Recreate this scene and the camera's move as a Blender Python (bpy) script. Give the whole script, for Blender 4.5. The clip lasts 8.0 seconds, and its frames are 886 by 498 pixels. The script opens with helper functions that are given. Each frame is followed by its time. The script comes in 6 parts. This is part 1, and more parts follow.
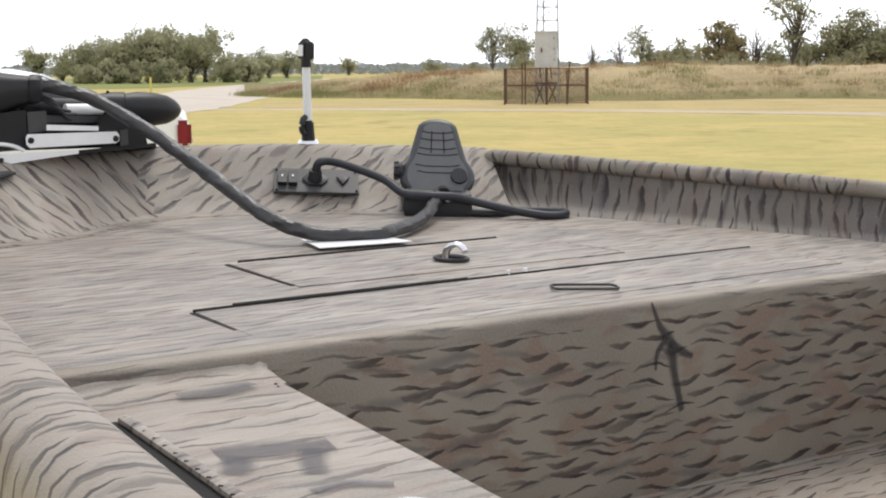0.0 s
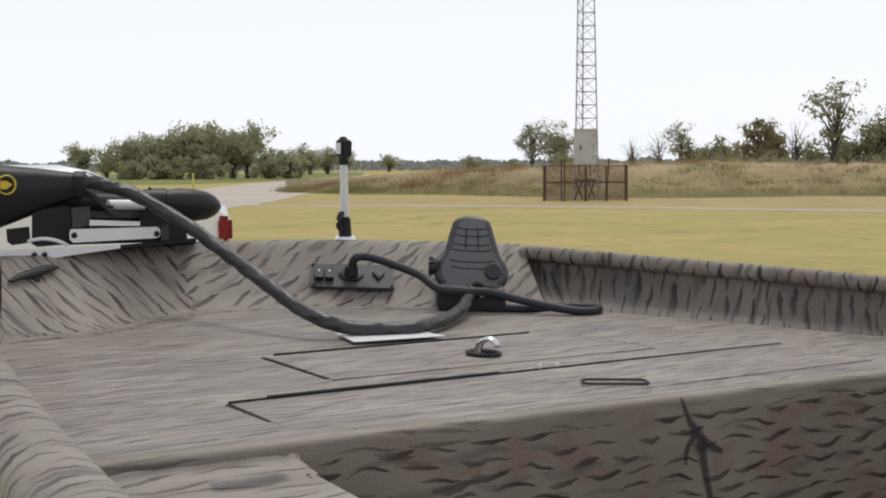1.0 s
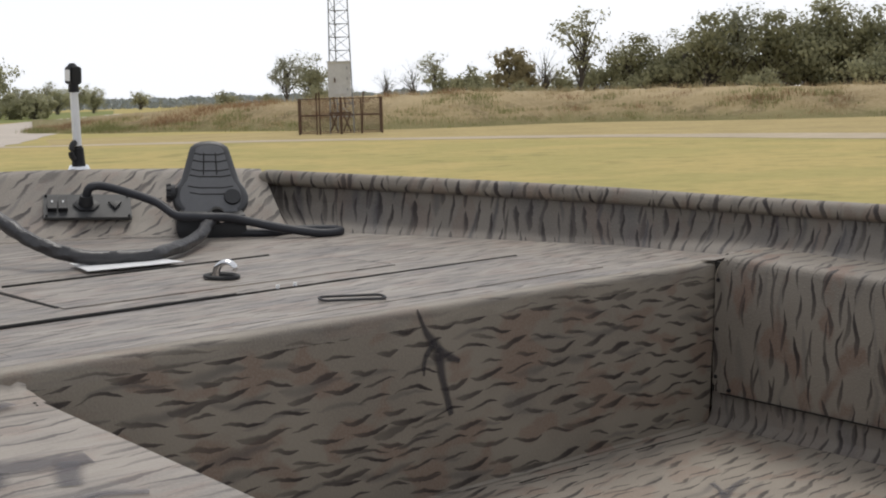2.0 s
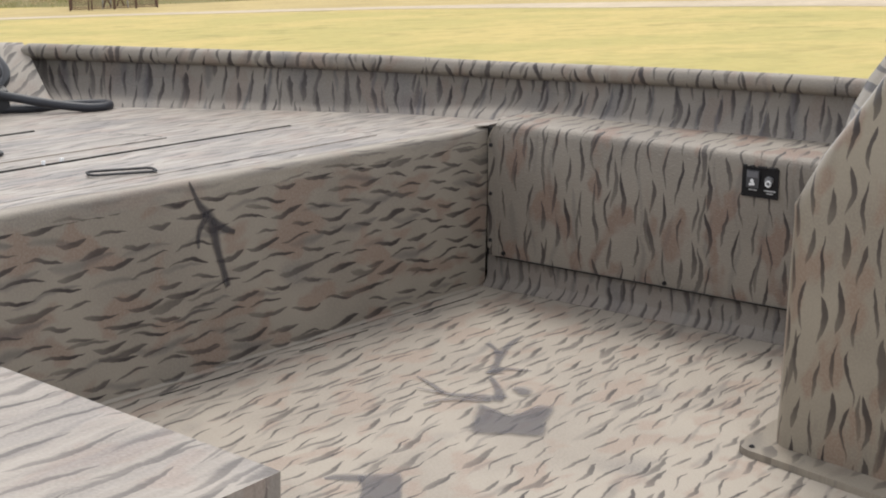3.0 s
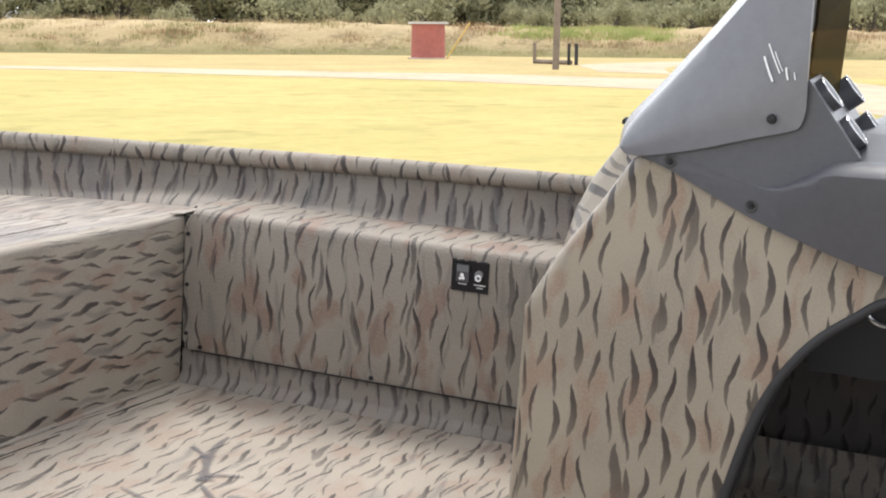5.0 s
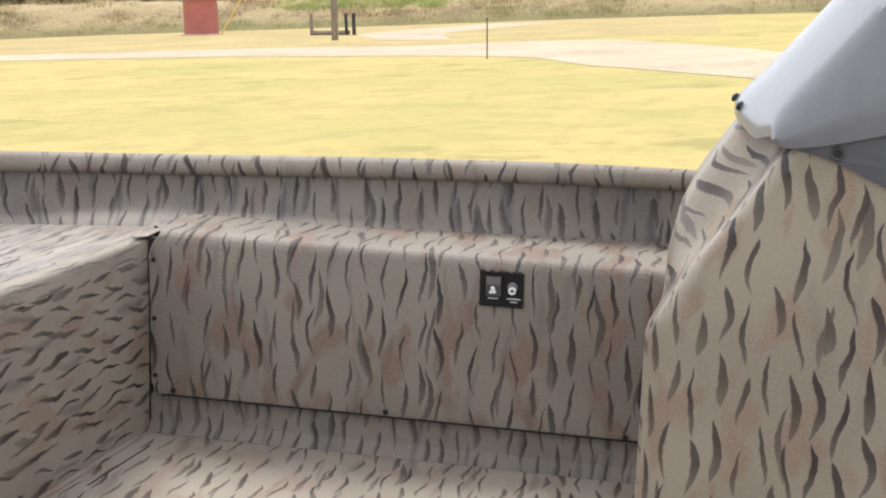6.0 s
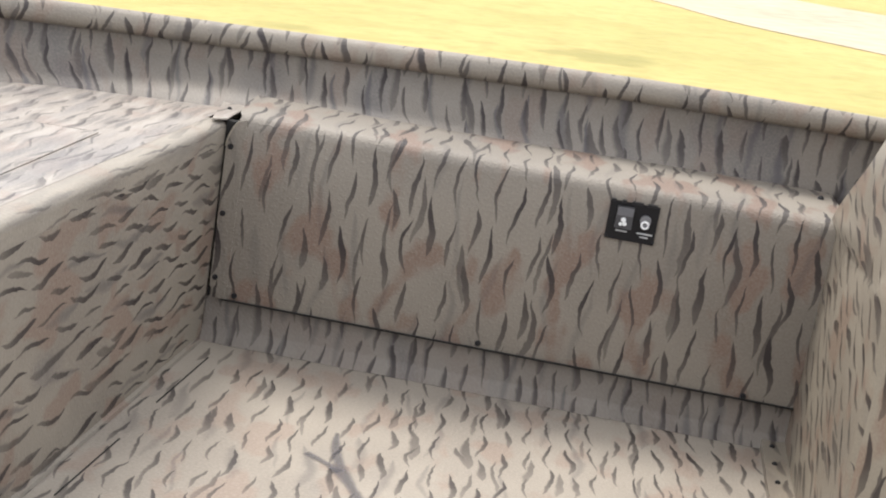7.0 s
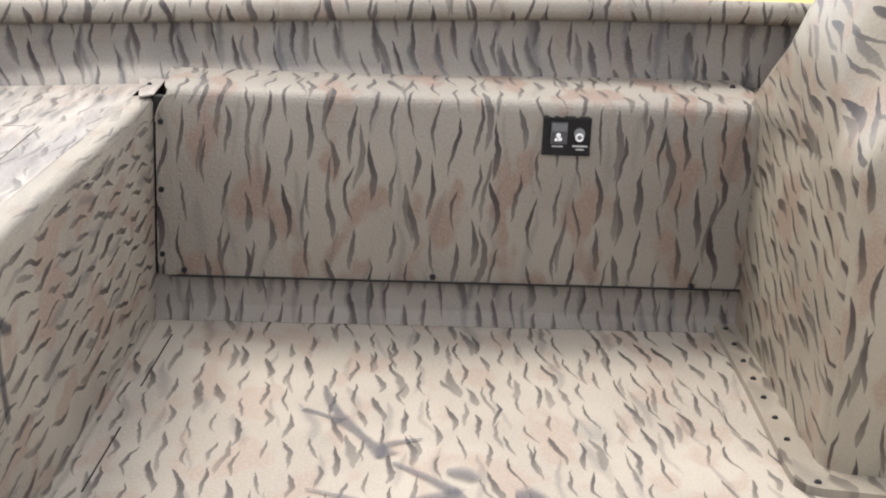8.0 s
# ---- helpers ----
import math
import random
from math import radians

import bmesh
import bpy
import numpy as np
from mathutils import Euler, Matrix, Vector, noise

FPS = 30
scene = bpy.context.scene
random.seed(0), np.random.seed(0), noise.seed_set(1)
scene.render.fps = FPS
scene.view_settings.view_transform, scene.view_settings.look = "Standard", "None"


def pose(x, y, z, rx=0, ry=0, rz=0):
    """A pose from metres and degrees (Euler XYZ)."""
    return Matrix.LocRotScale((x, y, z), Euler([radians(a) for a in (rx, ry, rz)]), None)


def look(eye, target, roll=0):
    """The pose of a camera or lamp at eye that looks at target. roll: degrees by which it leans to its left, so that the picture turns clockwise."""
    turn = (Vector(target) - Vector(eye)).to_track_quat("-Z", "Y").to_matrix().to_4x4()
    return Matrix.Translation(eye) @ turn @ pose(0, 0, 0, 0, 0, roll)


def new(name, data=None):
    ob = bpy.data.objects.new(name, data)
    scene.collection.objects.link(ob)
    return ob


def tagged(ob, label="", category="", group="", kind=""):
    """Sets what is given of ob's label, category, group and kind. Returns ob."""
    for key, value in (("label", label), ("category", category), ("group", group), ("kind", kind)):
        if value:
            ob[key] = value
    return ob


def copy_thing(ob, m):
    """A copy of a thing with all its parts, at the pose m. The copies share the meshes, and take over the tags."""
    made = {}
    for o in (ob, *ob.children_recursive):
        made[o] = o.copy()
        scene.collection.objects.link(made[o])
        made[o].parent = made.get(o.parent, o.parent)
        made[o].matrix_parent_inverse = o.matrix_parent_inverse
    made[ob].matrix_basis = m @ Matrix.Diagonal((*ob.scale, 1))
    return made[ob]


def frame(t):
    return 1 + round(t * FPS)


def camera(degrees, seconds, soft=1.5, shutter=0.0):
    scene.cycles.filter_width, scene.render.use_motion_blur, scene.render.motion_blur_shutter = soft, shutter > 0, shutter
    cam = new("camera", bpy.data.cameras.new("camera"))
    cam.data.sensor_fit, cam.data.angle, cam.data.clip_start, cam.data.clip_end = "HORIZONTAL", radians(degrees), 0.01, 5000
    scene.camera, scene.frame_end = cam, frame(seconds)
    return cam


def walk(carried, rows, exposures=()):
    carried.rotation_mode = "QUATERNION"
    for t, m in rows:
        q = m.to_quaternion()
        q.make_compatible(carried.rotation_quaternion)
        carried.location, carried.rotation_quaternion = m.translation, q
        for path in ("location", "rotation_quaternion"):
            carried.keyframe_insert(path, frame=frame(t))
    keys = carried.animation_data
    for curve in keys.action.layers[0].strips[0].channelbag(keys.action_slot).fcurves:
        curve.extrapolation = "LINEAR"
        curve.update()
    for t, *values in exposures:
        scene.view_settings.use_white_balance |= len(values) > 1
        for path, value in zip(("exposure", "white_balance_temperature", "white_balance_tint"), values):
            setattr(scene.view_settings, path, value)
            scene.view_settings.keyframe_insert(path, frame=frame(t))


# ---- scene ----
# ---- camera ----
# The boat stands on its trailer bow-up; everything in it is laid out in the boat's own frame:
# x to starboard from the cockpit's side panel, y to the bow from the front deck's face, z up from the cockpit floor.
BOAT = Matrix.Rotation(radians(4.2), 4, "X")
cam = camera(33.57, 8.0, soft=2.0)
PATH = [
    (0, (-2.521, -1.532, 0.820), (-1.2827, -0.0023, 0.4643), 2.17),
    (0.5, (-2.535, -1.556, 0.822), (-1.3061, -0.0033, 0.5402), 3.05),
    (1, (-2.538, -1.572, 0.825), (-1.3341, 0.0083, 0.5965), 2.20),
    (1.5, (-2.512, -1.589, 0.820), (-1.1866, -0.1092, 0.5880), 0.81),
    (1.7, (-2.509, -1.595, 0.811), (-1.1276, -0.1717, 0.5526), 1.20),
    (2.8, (-2.494, -1.613, 0.787), (-0.9361, -0.4418, 0.3375), 0.96),
    (3, (-2.496, -1.618, 0.789), (-0.8945, -0.5145, 0.3214), 1.36),
    (3.5, (-2.498, -1.624, 0.788), (-0.8340, -0.6290, 0.2943), 1.75),
    (4, (-2.493, -1.636, 0.801), (-0.8140, -0.6492, 0.3442), 1.63),
    (4.5, (-2.467, -1.609, 0.811), (-0.7263, -0.7143, 0.4005), 3.19),
    (5, (-2.467, -1.451, 0.813), (-0.6207, -0.7702, 0.4572), 4.35),
    (5.2, (-2.444, -1.381, 0.817), (-0.5693, -0.7790, 0.4657), 3.44),
    (6.3, (-2.187, -0.785, 0.785), (-0.2510, -0.4840, 0.3566), 2.90),
    (6.5, (-2.161, -0.680, 0.783), (-0.2306, -0.4510, 0.3129), 4.09),
    (7, (-2.051, -0.484, 0.737), (-0.1198, -0.3510, 0.2354), 9.67),
    (7.5, (-2.046, -0.420, 0.767), (-0.1330, -0.3558, 0.1875), 2.78),
    (8, (-2.091, -0.296, 0.726), (-0.1744, -0.4184, 0.1686), 2.65),
]

walk(cam, [(t, BOAT @ look(eye, target, roll)) for t, eye, target, roll in PATH],
     [(0.0, 0.2), (0.5, -0.1), (1.0, -0.44), (1.5, -0.65), (1.7, -0.6), (2.8, 0.33), (3.0, 0.39), (3.5, 0.57), (4.5, 0.73), (5.2, 0.84), (6.3, 0.68), (6.5, 0.78), (7.0, 0.93), (8.0, 1.10)])

# ---- world and light ----
world = bpy.data.worlds.new("sky")
scene.world = world
world.use_nodes = True
wn = world.node_tree.nodes
wl = world.node_tree.links
bg = wn["Background"]
sky = wn.new("ShaderNodeTexSky")
sky.sky_type = "NISHITA"
sky.sun_disc = False
sky.sun_elevation = radians(60)
sky.sun_rotation = radians(60)
sky.air_density, sky.dust_density, sky.ozone_density = 1.0, 4.0, 1.0
# thin overcast: the blue sky mixed with a white cloud sheet that brightens towards the horizon
cloud = wn.new("ShaderNodeMix")
cloud.data_type = "RGBA"
cloud.inputs[0].default_value = 0.85
cloud.inputs[7].default_value = (10.0, 10.3, 10.9, 1)
wl.new(sky.outputs[0], cloud.inputs[6])
wtc, wsep, wmap = wn.new("ShaderNodeTexCoord"), wn.new("ShaderNodeSeparateXYZ"), wn.new("ShaderNodeMapRange")
wl.new(wtc.outputs["Generated"], wsep.inputs[0])
wl.new(wsep.outputs[2], wmap.inputs[0])
wmap.inputs[1].default_value, wmap.inputs[2].default_value = 0.0, 0.45
wmap.inputs[3].default_value, wmap.inputs[4].default_value = 1.5, 0.95
glow = wn.new("ShaderNodeVectorMath")
glow.operation = "SCALE"
wl.new(cloud.outputs[2], glow.inputs[0])
wl.new(wmap.outputs[0], glow.inputs["Scale"])
wl.new(glow.outputs[0], bg.inputs[0])
bg.inputs[1].default_value = 0.1

sun = bpy.data.lights.new("sun", "SUN")
sun.energy = 1.7
sun.angle = radians(25)
sun.color = (1.0, 0.96, 0.9)
sun_ob = new("sun", sun)
sun_ob.matrix_world = look((0, 0, 30), (-12, -7, 0))

# ---- materials ----
def mat(name, base=(0.5, 0.5, 0.5), rough=0.6, metal=0.0, bump=0.0, scale=60.0, vary=0.15, spec=0.5):
    """A plain surface with grain at two scales."""
    m = bpy.data.materials.new(name)
    m.use_nodes = True
    n, l = m.node_tree.nodes, m.node_tree.links
    b = n["Principled BSDF"]
    b.inputs["Roughness"].default_value, b.inputs["Metallic"].default_value = rough, metal
    b.inputs["Specular IOR Level"].default_value = spec
    tc = n.new("ShaderNodeTexCoord")
    fine, wide = n.new("ShaderNodeTexNoise"), n.new("ShaderNodeTexNoise")
    fine.inputs["Scale"].default_value, wide.inputs["Scale"].default_value = scale, scale / 9
    fine.inputs["Detail"].default_value = 4
    mixf = n.new("ShaderNodeMath")
    mixf.operation = "ADD"
    for t in (fine, wide):
        l.new(tc.outputs["Object"], t.inputs["Vector"])
    l.new(fine.outputs[0], mixf.inputs[0])
    l.new(wide.outputs[0], mixf.inputs[1])
    r = n.new("ShaderNodeMapRange")
    r.inputs[1].default_value, r.inputs[2].default_value = 0.6, 1.4
    r.inputs[3].default_value, r.inputs[4].default_value = 1 - vary, 1 + vary
    l.new(mixf.outputs[0], r.inputs[0])
    c = n.new("ShaderNodeVectorMath")
    c.operation = "SCALE"
    c.inputs[0].default_value = base
    l.new(r.outputs[0], c.inputs["Scale"])
    l.new(c.outputs[0], b.inputs["Base Color"])
    if bump:
        bp = n.new("ShaderNodeBump")
        bp.inputs["Strength"].default_value, bp.inputs["Distance"].default_value = bump, 0.002
        l.new(fine.outputs[0], bp.inputs["Height"])
        l.new(bp.outputs[0], b.inputs["Normal"])
    return m


class Net:
    """Short hand for wiring maths in a material."""
    def __init__(self, m):
        self.n, self.l = m.node_tree.nodes, m.node_tree.links

    def put(self, socket, v):
        if isinstance(v, (int, float)):
            socket.default_value = v
        elif isinstance(v, tuple):
            socket.default_value = v
        else:
            self.l.new(v, socket)

    def f(self, op, a, b=0.0, c=0.0):
        k = self.n.new("ShaderNodeMath")
        k.operation = op
        for i, v in enumerate((a, b, c)):
            self.put(k.inputs[i], v)
        return k.outputs[0]

    def step(self, v, lo, hi, a=0.0, b=1.0):
        k = self.n.new("ShaderNodeMapRange")
        k.interpolation_type = "SMOOTHSTEP"
        for i, x in enumerate((v, lo, hi, a, b)):
            self.put(k.inputs[i], x)
        return k.outputs[0]

    def noise(self, vec, scale, detail=2.0):
        k = self.n.new("ShaderNodeTexNoise")
        k.inputs["Scale"].default_value, k.inputs["Detail"].default_value = scale, detail
        self.l.new(vec, k.inputs["Vector"])
        return k.outputs[0]

    def mix(self, fac, a, b):
        k = self.n.new("ShaderNodeMix")
        k.data_type = "RGBA"
        self.put(k.inputs[0], fac)
        self.put(k.inputs[6], a if not isinstance(a, tuple) else (*a, 1))
        self.put(k.inputs[7], b if not isinstance(b, tuple) else (*b, 1))
        return k.outputs[2]


KHAKI, TAN, RUST, STROKE = (0.205, 0.178, 0.146), (0.262, 0.230, 0.188), (0.202, 0.132, 0.099), (0.029, 0.0215, 0.0210)


def camo(name, cell=(0.05, 0.085), wide=0.13, long=0.46, wave=0.10, keep=0.9, soft=0.5, rust=0.5, dark=1.0, seed=0.0, tone=(1.0, 1.0, 1.0), spray=0.7, rough=0.62, ghost=0.35, streak=0.0, grit=0.45):
    """Hand-sprayed boat camouflage on a UV map in metres: strokes run along v."""
    m = bpy.data.materials.new(name)
    m.use_nodes = True
    w = Net(m)
    n, l = w.n, w.l
    b = n["Principled BSDF"]
    uv = n.new("ShaderNodeUVMap").outputs[0]
    warp = n.new("ShaderNodeVectorMath")
    warp.operation = "ADD"
    nz = n.new("ShaderNodeTexNoise")
    nz.inputs["Scale"].default_value, nz.inputs["Detail"].default_value = 14, 2
    l.new(uv, nz.inputs["Vector"])
    wob = n.new("ShaderNodeTexNoise")
    wob.inputs["Scale"].default_value, wob.inputs["Detail"].default_value = 45, 2
    l.new(uv, wob.inputs["Vector"])
    wv = n.new("ShaderNodeVectorMath")
    wv.operation = "MULTIPLY_ADD"
    wv.inputs[1].default_value, wv.inputs[2].default_value = (0.007, 0.007, 0), (-0.0035, -0.0035, 0)
    l.new(wob.outputs["Color"], wv.inputs[0])
    shaky = n.new("ShaderNodeVectorMath")
    shaky.operation = "ADD"
    l.new(uv, shaky.inputs[0])
    l.new(wv.outputs[0], shaky.inputs[1])
    sc = n.new("ShaderNodeVectorMath")
    sc.operation = "MULTIPLY_ADD"
    sc.inputs[1].default_value, sc.inputs[2].default_value = (0.018, 0.018, 0), (-0.009 + seed, -0.009 + 2 * seed, 0)
    l.new(nz.outputs["Color"], sc.inputs[0])
    l.new(shaky.outputs[0], warp.inputs[0])
    l.new(sc.outputs[0], warp.inputs[1])
    ragged = w.f("MULTIPLY", w.f("SUBTRACT", w.noise(uv, 110, 2), 0.5), 0.8)
    ink_all, haze = None, None
    for k, (offset, fade, s, share) in enumerate(((0.0, dark, 1.0, keep), (7.3, dark * 0.78, 0.8, keep * 0.38), (3.9, ghost, 0.62, 0.6))):
        mp = n.new("ShaderNodeVectorMath")
        mp.operation = "MULTIPLY_ADD"
        mp.inputs[1].default_value, mp.inputs[2].default_value = (s / cell[0], s / cell[1], 0), (offset, offset * 1.7, 0)
        l.new(warp.outputs[0], mp.inputs[0])
        # staggered columns of strokes, each at a random place in its own cell
        at_xy = n.new("ShaderNodeSeparateXYZ")
        l.new(mp.outputs[0], at_xy.inputs[0])
        ix = w.f("FLOOR", at_xy.outputs[0])
        shift = n.new("ShaderNodeTexWhiteNoise")
        shift.noise_dimensions = "1D"
        l.new(w.f("ADD", ix, 0.37 + offset), shift.inputs["W"])
        py = w.f("ADD", at_xy.outputs[1], w.f("MULTIPLY_ADD", ix, 0.5, w.f("MULTIPLY", shift.outputs["Value"], 0.45)))
        iy = w.f("FLOOR", py)
        cell_id = n.new("ShaderNodeCombineXYZ")
        l.new(ix, cell_id.inputs[0])
        l.new(iy, cell_id.inputs[1])
        dice, rnd = n.new("ShaderNodeTexWhiteNoise"), n.new("ShaderNodeSeparateColor")
        dice.noise_dimensions = "2D"
        l.new(cell_id.outputs[0], dice.inputs["Vector"])
        l.new(dice.outputs["Color"], rnd.inputs[0])
        length = w.f("MINIMUM", w.f("MULTIPLY_ADD", rnd.outputs[2], long * 0.5, long * 0.58), 0.5)
        fx = w.f("SUBTRACT", w.f("SUBTRACT", at_xy.outputs[0], ix), 0.5)
        fy = w.f("SUBTRACT", w.f("SUBTRACT", py, iy), 0.5)
        fy = w.f("SUBTRACT", fy, w.f("MULTIPLY", w.f("SUBTRACT", 0.5, length), w.f("MULTIPLY_ADD", rnd.outputs[1], 2.0, -1.0)))
        lean = w.f("MULTIPLY", w.f("SUBTRACT", dice.outputs["Value"], 0.5), 0.22)
        bend = w.f("MULTIPLY", w.f("SINE", w.f("MULTIPLY_ADD", fy, 4.6, w.f("MULTIPLY", rnd.outputs[1], 6.3))), w.f("MULTIPLY_ADD", dice.outputs["Value"], wave * 0.9, wave * 0.75))
        x = w.f("SUBTRACT", w.f("SUBTRACT", fx, w.f("MULTIPLY", w.f("SUBTRACT", rnd.outputs[2], 0.5), 0.26)), w.f("ADD", bend, w.f("MULTIPLY", fy, lean)))
        v = w.f("DIVIDE", fy, length)
        taper = w.f("MULTIPLY", w.f("MAXIMUM", w.f("SUBTRACT", 1.0, w.f("POWER", w.f("ABSOLUTE", v), 2.6)), 0.0), w.f("MULTIPLY_ADD", v, w.f("MULTIPLY_ADD", rnd.outputs[0], 1.1, -0.55), 1.0))
        size = w.f("MULTIPLY_ADD", w.f("MULTIPLY", rnd.outputs[1], rnd.outputs[1]), wide * 0.75, wide * 0.52)
        edge = w.f("ADD", w.f("DIVIDE", w.f("ABSOLUTE", x), w.f("MAXIMUM", w.f("MULTIPLY", taper, size), 0.0005)), w.f("MULTIPLY", ragged, soft))
        # one flank of a stroke is crisp, the other and the tail are feathered
        side = w.step(w.f("DIVIDE", x, size), -0.6, 0.6)
        feather = w.f("MULTIPLY_ADD", side, soft * 1.3, soft * 0.35)
        if k == 2:
            feather = 1.5
        stroke = w.step(edge, w.f("ADD", 1.0, w.f("MULTIPLY", feather, 0.5)), w.f("SUBTRACT", 1.0, w.f("MULTIPLY", feather, 0.6)))
        on = w.f("LESS_THAN", rnd.outputs[0], share)
        tail = w.step(v, -1.0, 0.4, 0.62, 1.0)
        ink = w.f("MULTIPLY", w.f("MULTIPLY", stroke, on), w.f("MULTIPLY", w.f("MULTIPLY_ADD", rnd.outputs[2], 0.25 * fade, 0.75 * fade), tail))
        if k == 2:
            haze = ink
        else:
            ink_all = ink if ink_all is None else w.f("MAXIMUM", ink_all, ink)
    # two tones of tan, rust blotches, grey overspray, then the strokes; worn at fine scale
    tall = n.new("ShaderNodeVectorMath")
    tall.operation = "MULTIPLY"
    tall.inputs[1].default_value = (1.25, 0.7, 1)
    l.new(warp.outputs[0], tall.inputs[0])
    big, patch, over, grain = w.noise(uv, 3.5, 3), w.noise(tall.outputs[0], 13.0, 2), w.noise(tall.outputs[0], 5.2, 2), w.noise(uv, 260, 3)
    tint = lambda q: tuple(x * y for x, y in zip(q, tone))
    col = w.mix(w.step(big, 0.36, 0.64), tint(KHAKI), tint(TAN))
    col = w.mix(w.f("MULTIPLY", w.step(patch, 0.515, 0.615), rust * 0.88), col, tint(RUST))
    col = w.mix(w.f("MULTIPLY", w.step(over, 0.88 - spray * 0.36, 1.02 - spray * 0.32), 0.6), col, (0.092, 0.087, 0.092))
    if streak:
        long_way = n.new("ShaderNodeVectorMath")
        long_way.operation = "MULTIPLY"
        long_way.inputs[1].default_value = (1.0, 0.09, 1)
        l.new(warp.outputs[0], long_way.inputs[0])
        smear, film = w.noise(long_way.outputs[0], 75, 4), w.noise(long_way.outputs[0], 22, 3)
        col = w.mix(w.f("MULTIPLY", w.step(smear, 0.50, 0.66), streak), col, (0.105, 0.095, 0.088))
        col = w.mix(w.f("MULTIPLY", w.step(smear, 0.48, 0.34), streak * 0.7), col, tint((0.36, 0.325, 0.275)))
        col = w.mix(w.f("MULTIPLY", w.step(film, 0.50, 0.64), streak * 0.95), col, (0.15, 0.14, 0.14))
    col = w.mix(w.f("MULTIPLY", w.step(grain, 0.35, 0.7), 0.28), col, tint((0.33, 0.295, 0.24)))
    col = w.mix(haze, col, (0.062, 0.057, 0.062))
    col = w.mix(ink_all, col, STROKE)
    l.new(col, b.inputs["Base Color"])
    b.inputs["Roughness"].default_value = rough
    b.inputs["Specular IOR Level"].default_value = 0.45
    bp = n.new("ShaderNodeBump")
    bp.inputs["Strength"].default_value, bp.inputs["Distance"].default_value = grit * 0.8, 0.0022
    l.new(w.f("ADD", w.f("MULTIPLY", grain, 0.45), w.f("MULTIPLY", w.step(w.noise(uv, 170, 2), 0.5, 0.8), 0.5)), bp.inputs["Height"])
    l.new(bp.outputs[0], b.inputs["Normal"])
    return m


# tone puts part of the light into the paint: level parts lighter, walls darker
M_PANEL = camo("camo_side_panel", (0.0305, 0.092), 0.140, 0.56, 0.14, keep=0.98, soft=0.28, rust=1.0, ghost=0.3, tone=(0.91, 0.91, 0.92), grit=0.75)
M_FACE = camo("camo_deck_face", (0.026, 0.085), 0.18, 0.52, 0.15, seed=1.3, rust=0.75, ghost=0.55, tone=(1.0, 1.0, 1.0))
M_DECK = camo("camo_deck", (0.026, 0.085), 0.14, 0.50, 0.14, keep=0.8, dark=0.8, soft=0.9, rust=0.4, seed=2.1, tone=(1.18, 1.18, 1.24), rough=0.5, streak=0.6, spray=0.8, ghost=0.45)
M_EDGE = camo("camo_deck_edge", (0.030, 0.12), 0.12, 0.50, 0.10, keep=0.55, dark=0.65, soft=0.9, rust=0.4, seed=1.3, tone=(1.06, 1.06, 1.06), streak=0.2, ghost=0.3)
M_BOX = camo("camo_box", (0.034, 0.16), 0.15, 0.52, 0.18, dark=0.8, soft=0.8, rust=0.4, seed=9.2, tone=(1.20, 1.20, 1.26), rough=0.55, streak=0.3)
M_GUN = camo("camo_port_gunwale", (0.034, 0.12), 0.20, 0.54, 0.12, keep=1.0, dark=0.95, soft=0.5, rust=0.4, seed=11.4, tone=(1.12, 1.11, 1.15), rough=0.55, streak=0.15)
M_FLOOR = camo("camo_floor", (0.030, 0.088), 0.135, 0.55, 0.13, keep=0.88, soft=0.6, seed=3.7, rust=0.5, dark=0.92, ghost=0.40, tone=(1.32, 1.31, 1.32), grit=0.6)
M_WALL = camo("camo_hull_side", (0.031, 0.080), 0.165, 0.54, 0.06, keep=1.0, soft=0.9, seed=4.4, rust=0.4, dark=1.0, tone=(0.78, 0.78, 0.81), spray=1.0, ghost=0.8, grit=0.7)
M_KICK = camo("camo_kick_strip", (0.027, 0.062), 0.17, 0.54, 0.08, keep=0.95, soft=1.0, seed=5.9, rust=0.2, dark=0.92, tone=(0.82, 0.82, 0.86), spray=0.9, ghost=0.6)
M_TUBE = camo("camo_gunwale", (0.031, 0.075), 0.16, 0.55, 0.14, keep=0.95, seed=5.2, rust=0.5, spray=0.8, tone=(0.95, 0.95, 0.96))
M_CONSOLE = camo("camo_console", (0.034, 0.082), 0.195, 0.56, 0.15, keep=0.97, soft=0.32, seed=6.1, rust=0.75, ghost=0.12, dark=1.0, tone=(1.08, 1.06, 1.0), spray=0.45, rough=0.36, grit=0.08)
# tone and spray darken this copy: the leg opening's shade is in its paint
M_CONSOLE_SHADED = camo("camo_console_shaded", (0.036, 0.075), 0.15, 0.46, 0.10, seed=7.7, rust=0.3, soft=1.0, spray=1.35, tone=(0.5, 0.48, 0.52), ghost=0.6)
M_BOW = camo("camo_bow", (0.034, 0.100), 0.17, 0.56, 0.10, keep=1.0, soft=0.6, seed=8.3, rust=0.4, dark=1.0, tone=(1.06, 1.06, 1.09), ghost=0.5, streak=0.15)
M_FLANGE = camo("painted_flange", (0.045, 0.08), 0.20, 0.5, 0.08, keep=0.75, dark=0.8, seed=12.5, rust=0.2, tone=(1.08, 1.07, 1.04), spray=0.8, ghost=0.3, rough=0.4, grit=0.1)
M_DASH = mat("dash_plastic", (0.070, 0.071, 0.082), 0.34, bump=0.3, scale=700, vary=0.10)
M_BLACK = mat("black_plastic", (0.013, 0.013, 0.015), 0.45, bump=0.1, scale=300, spec=0.35)
M_RUBBER = mat("black_rubber", (0.02, 0.02, 0.022), 0.6, bump=0.2, scale=200)
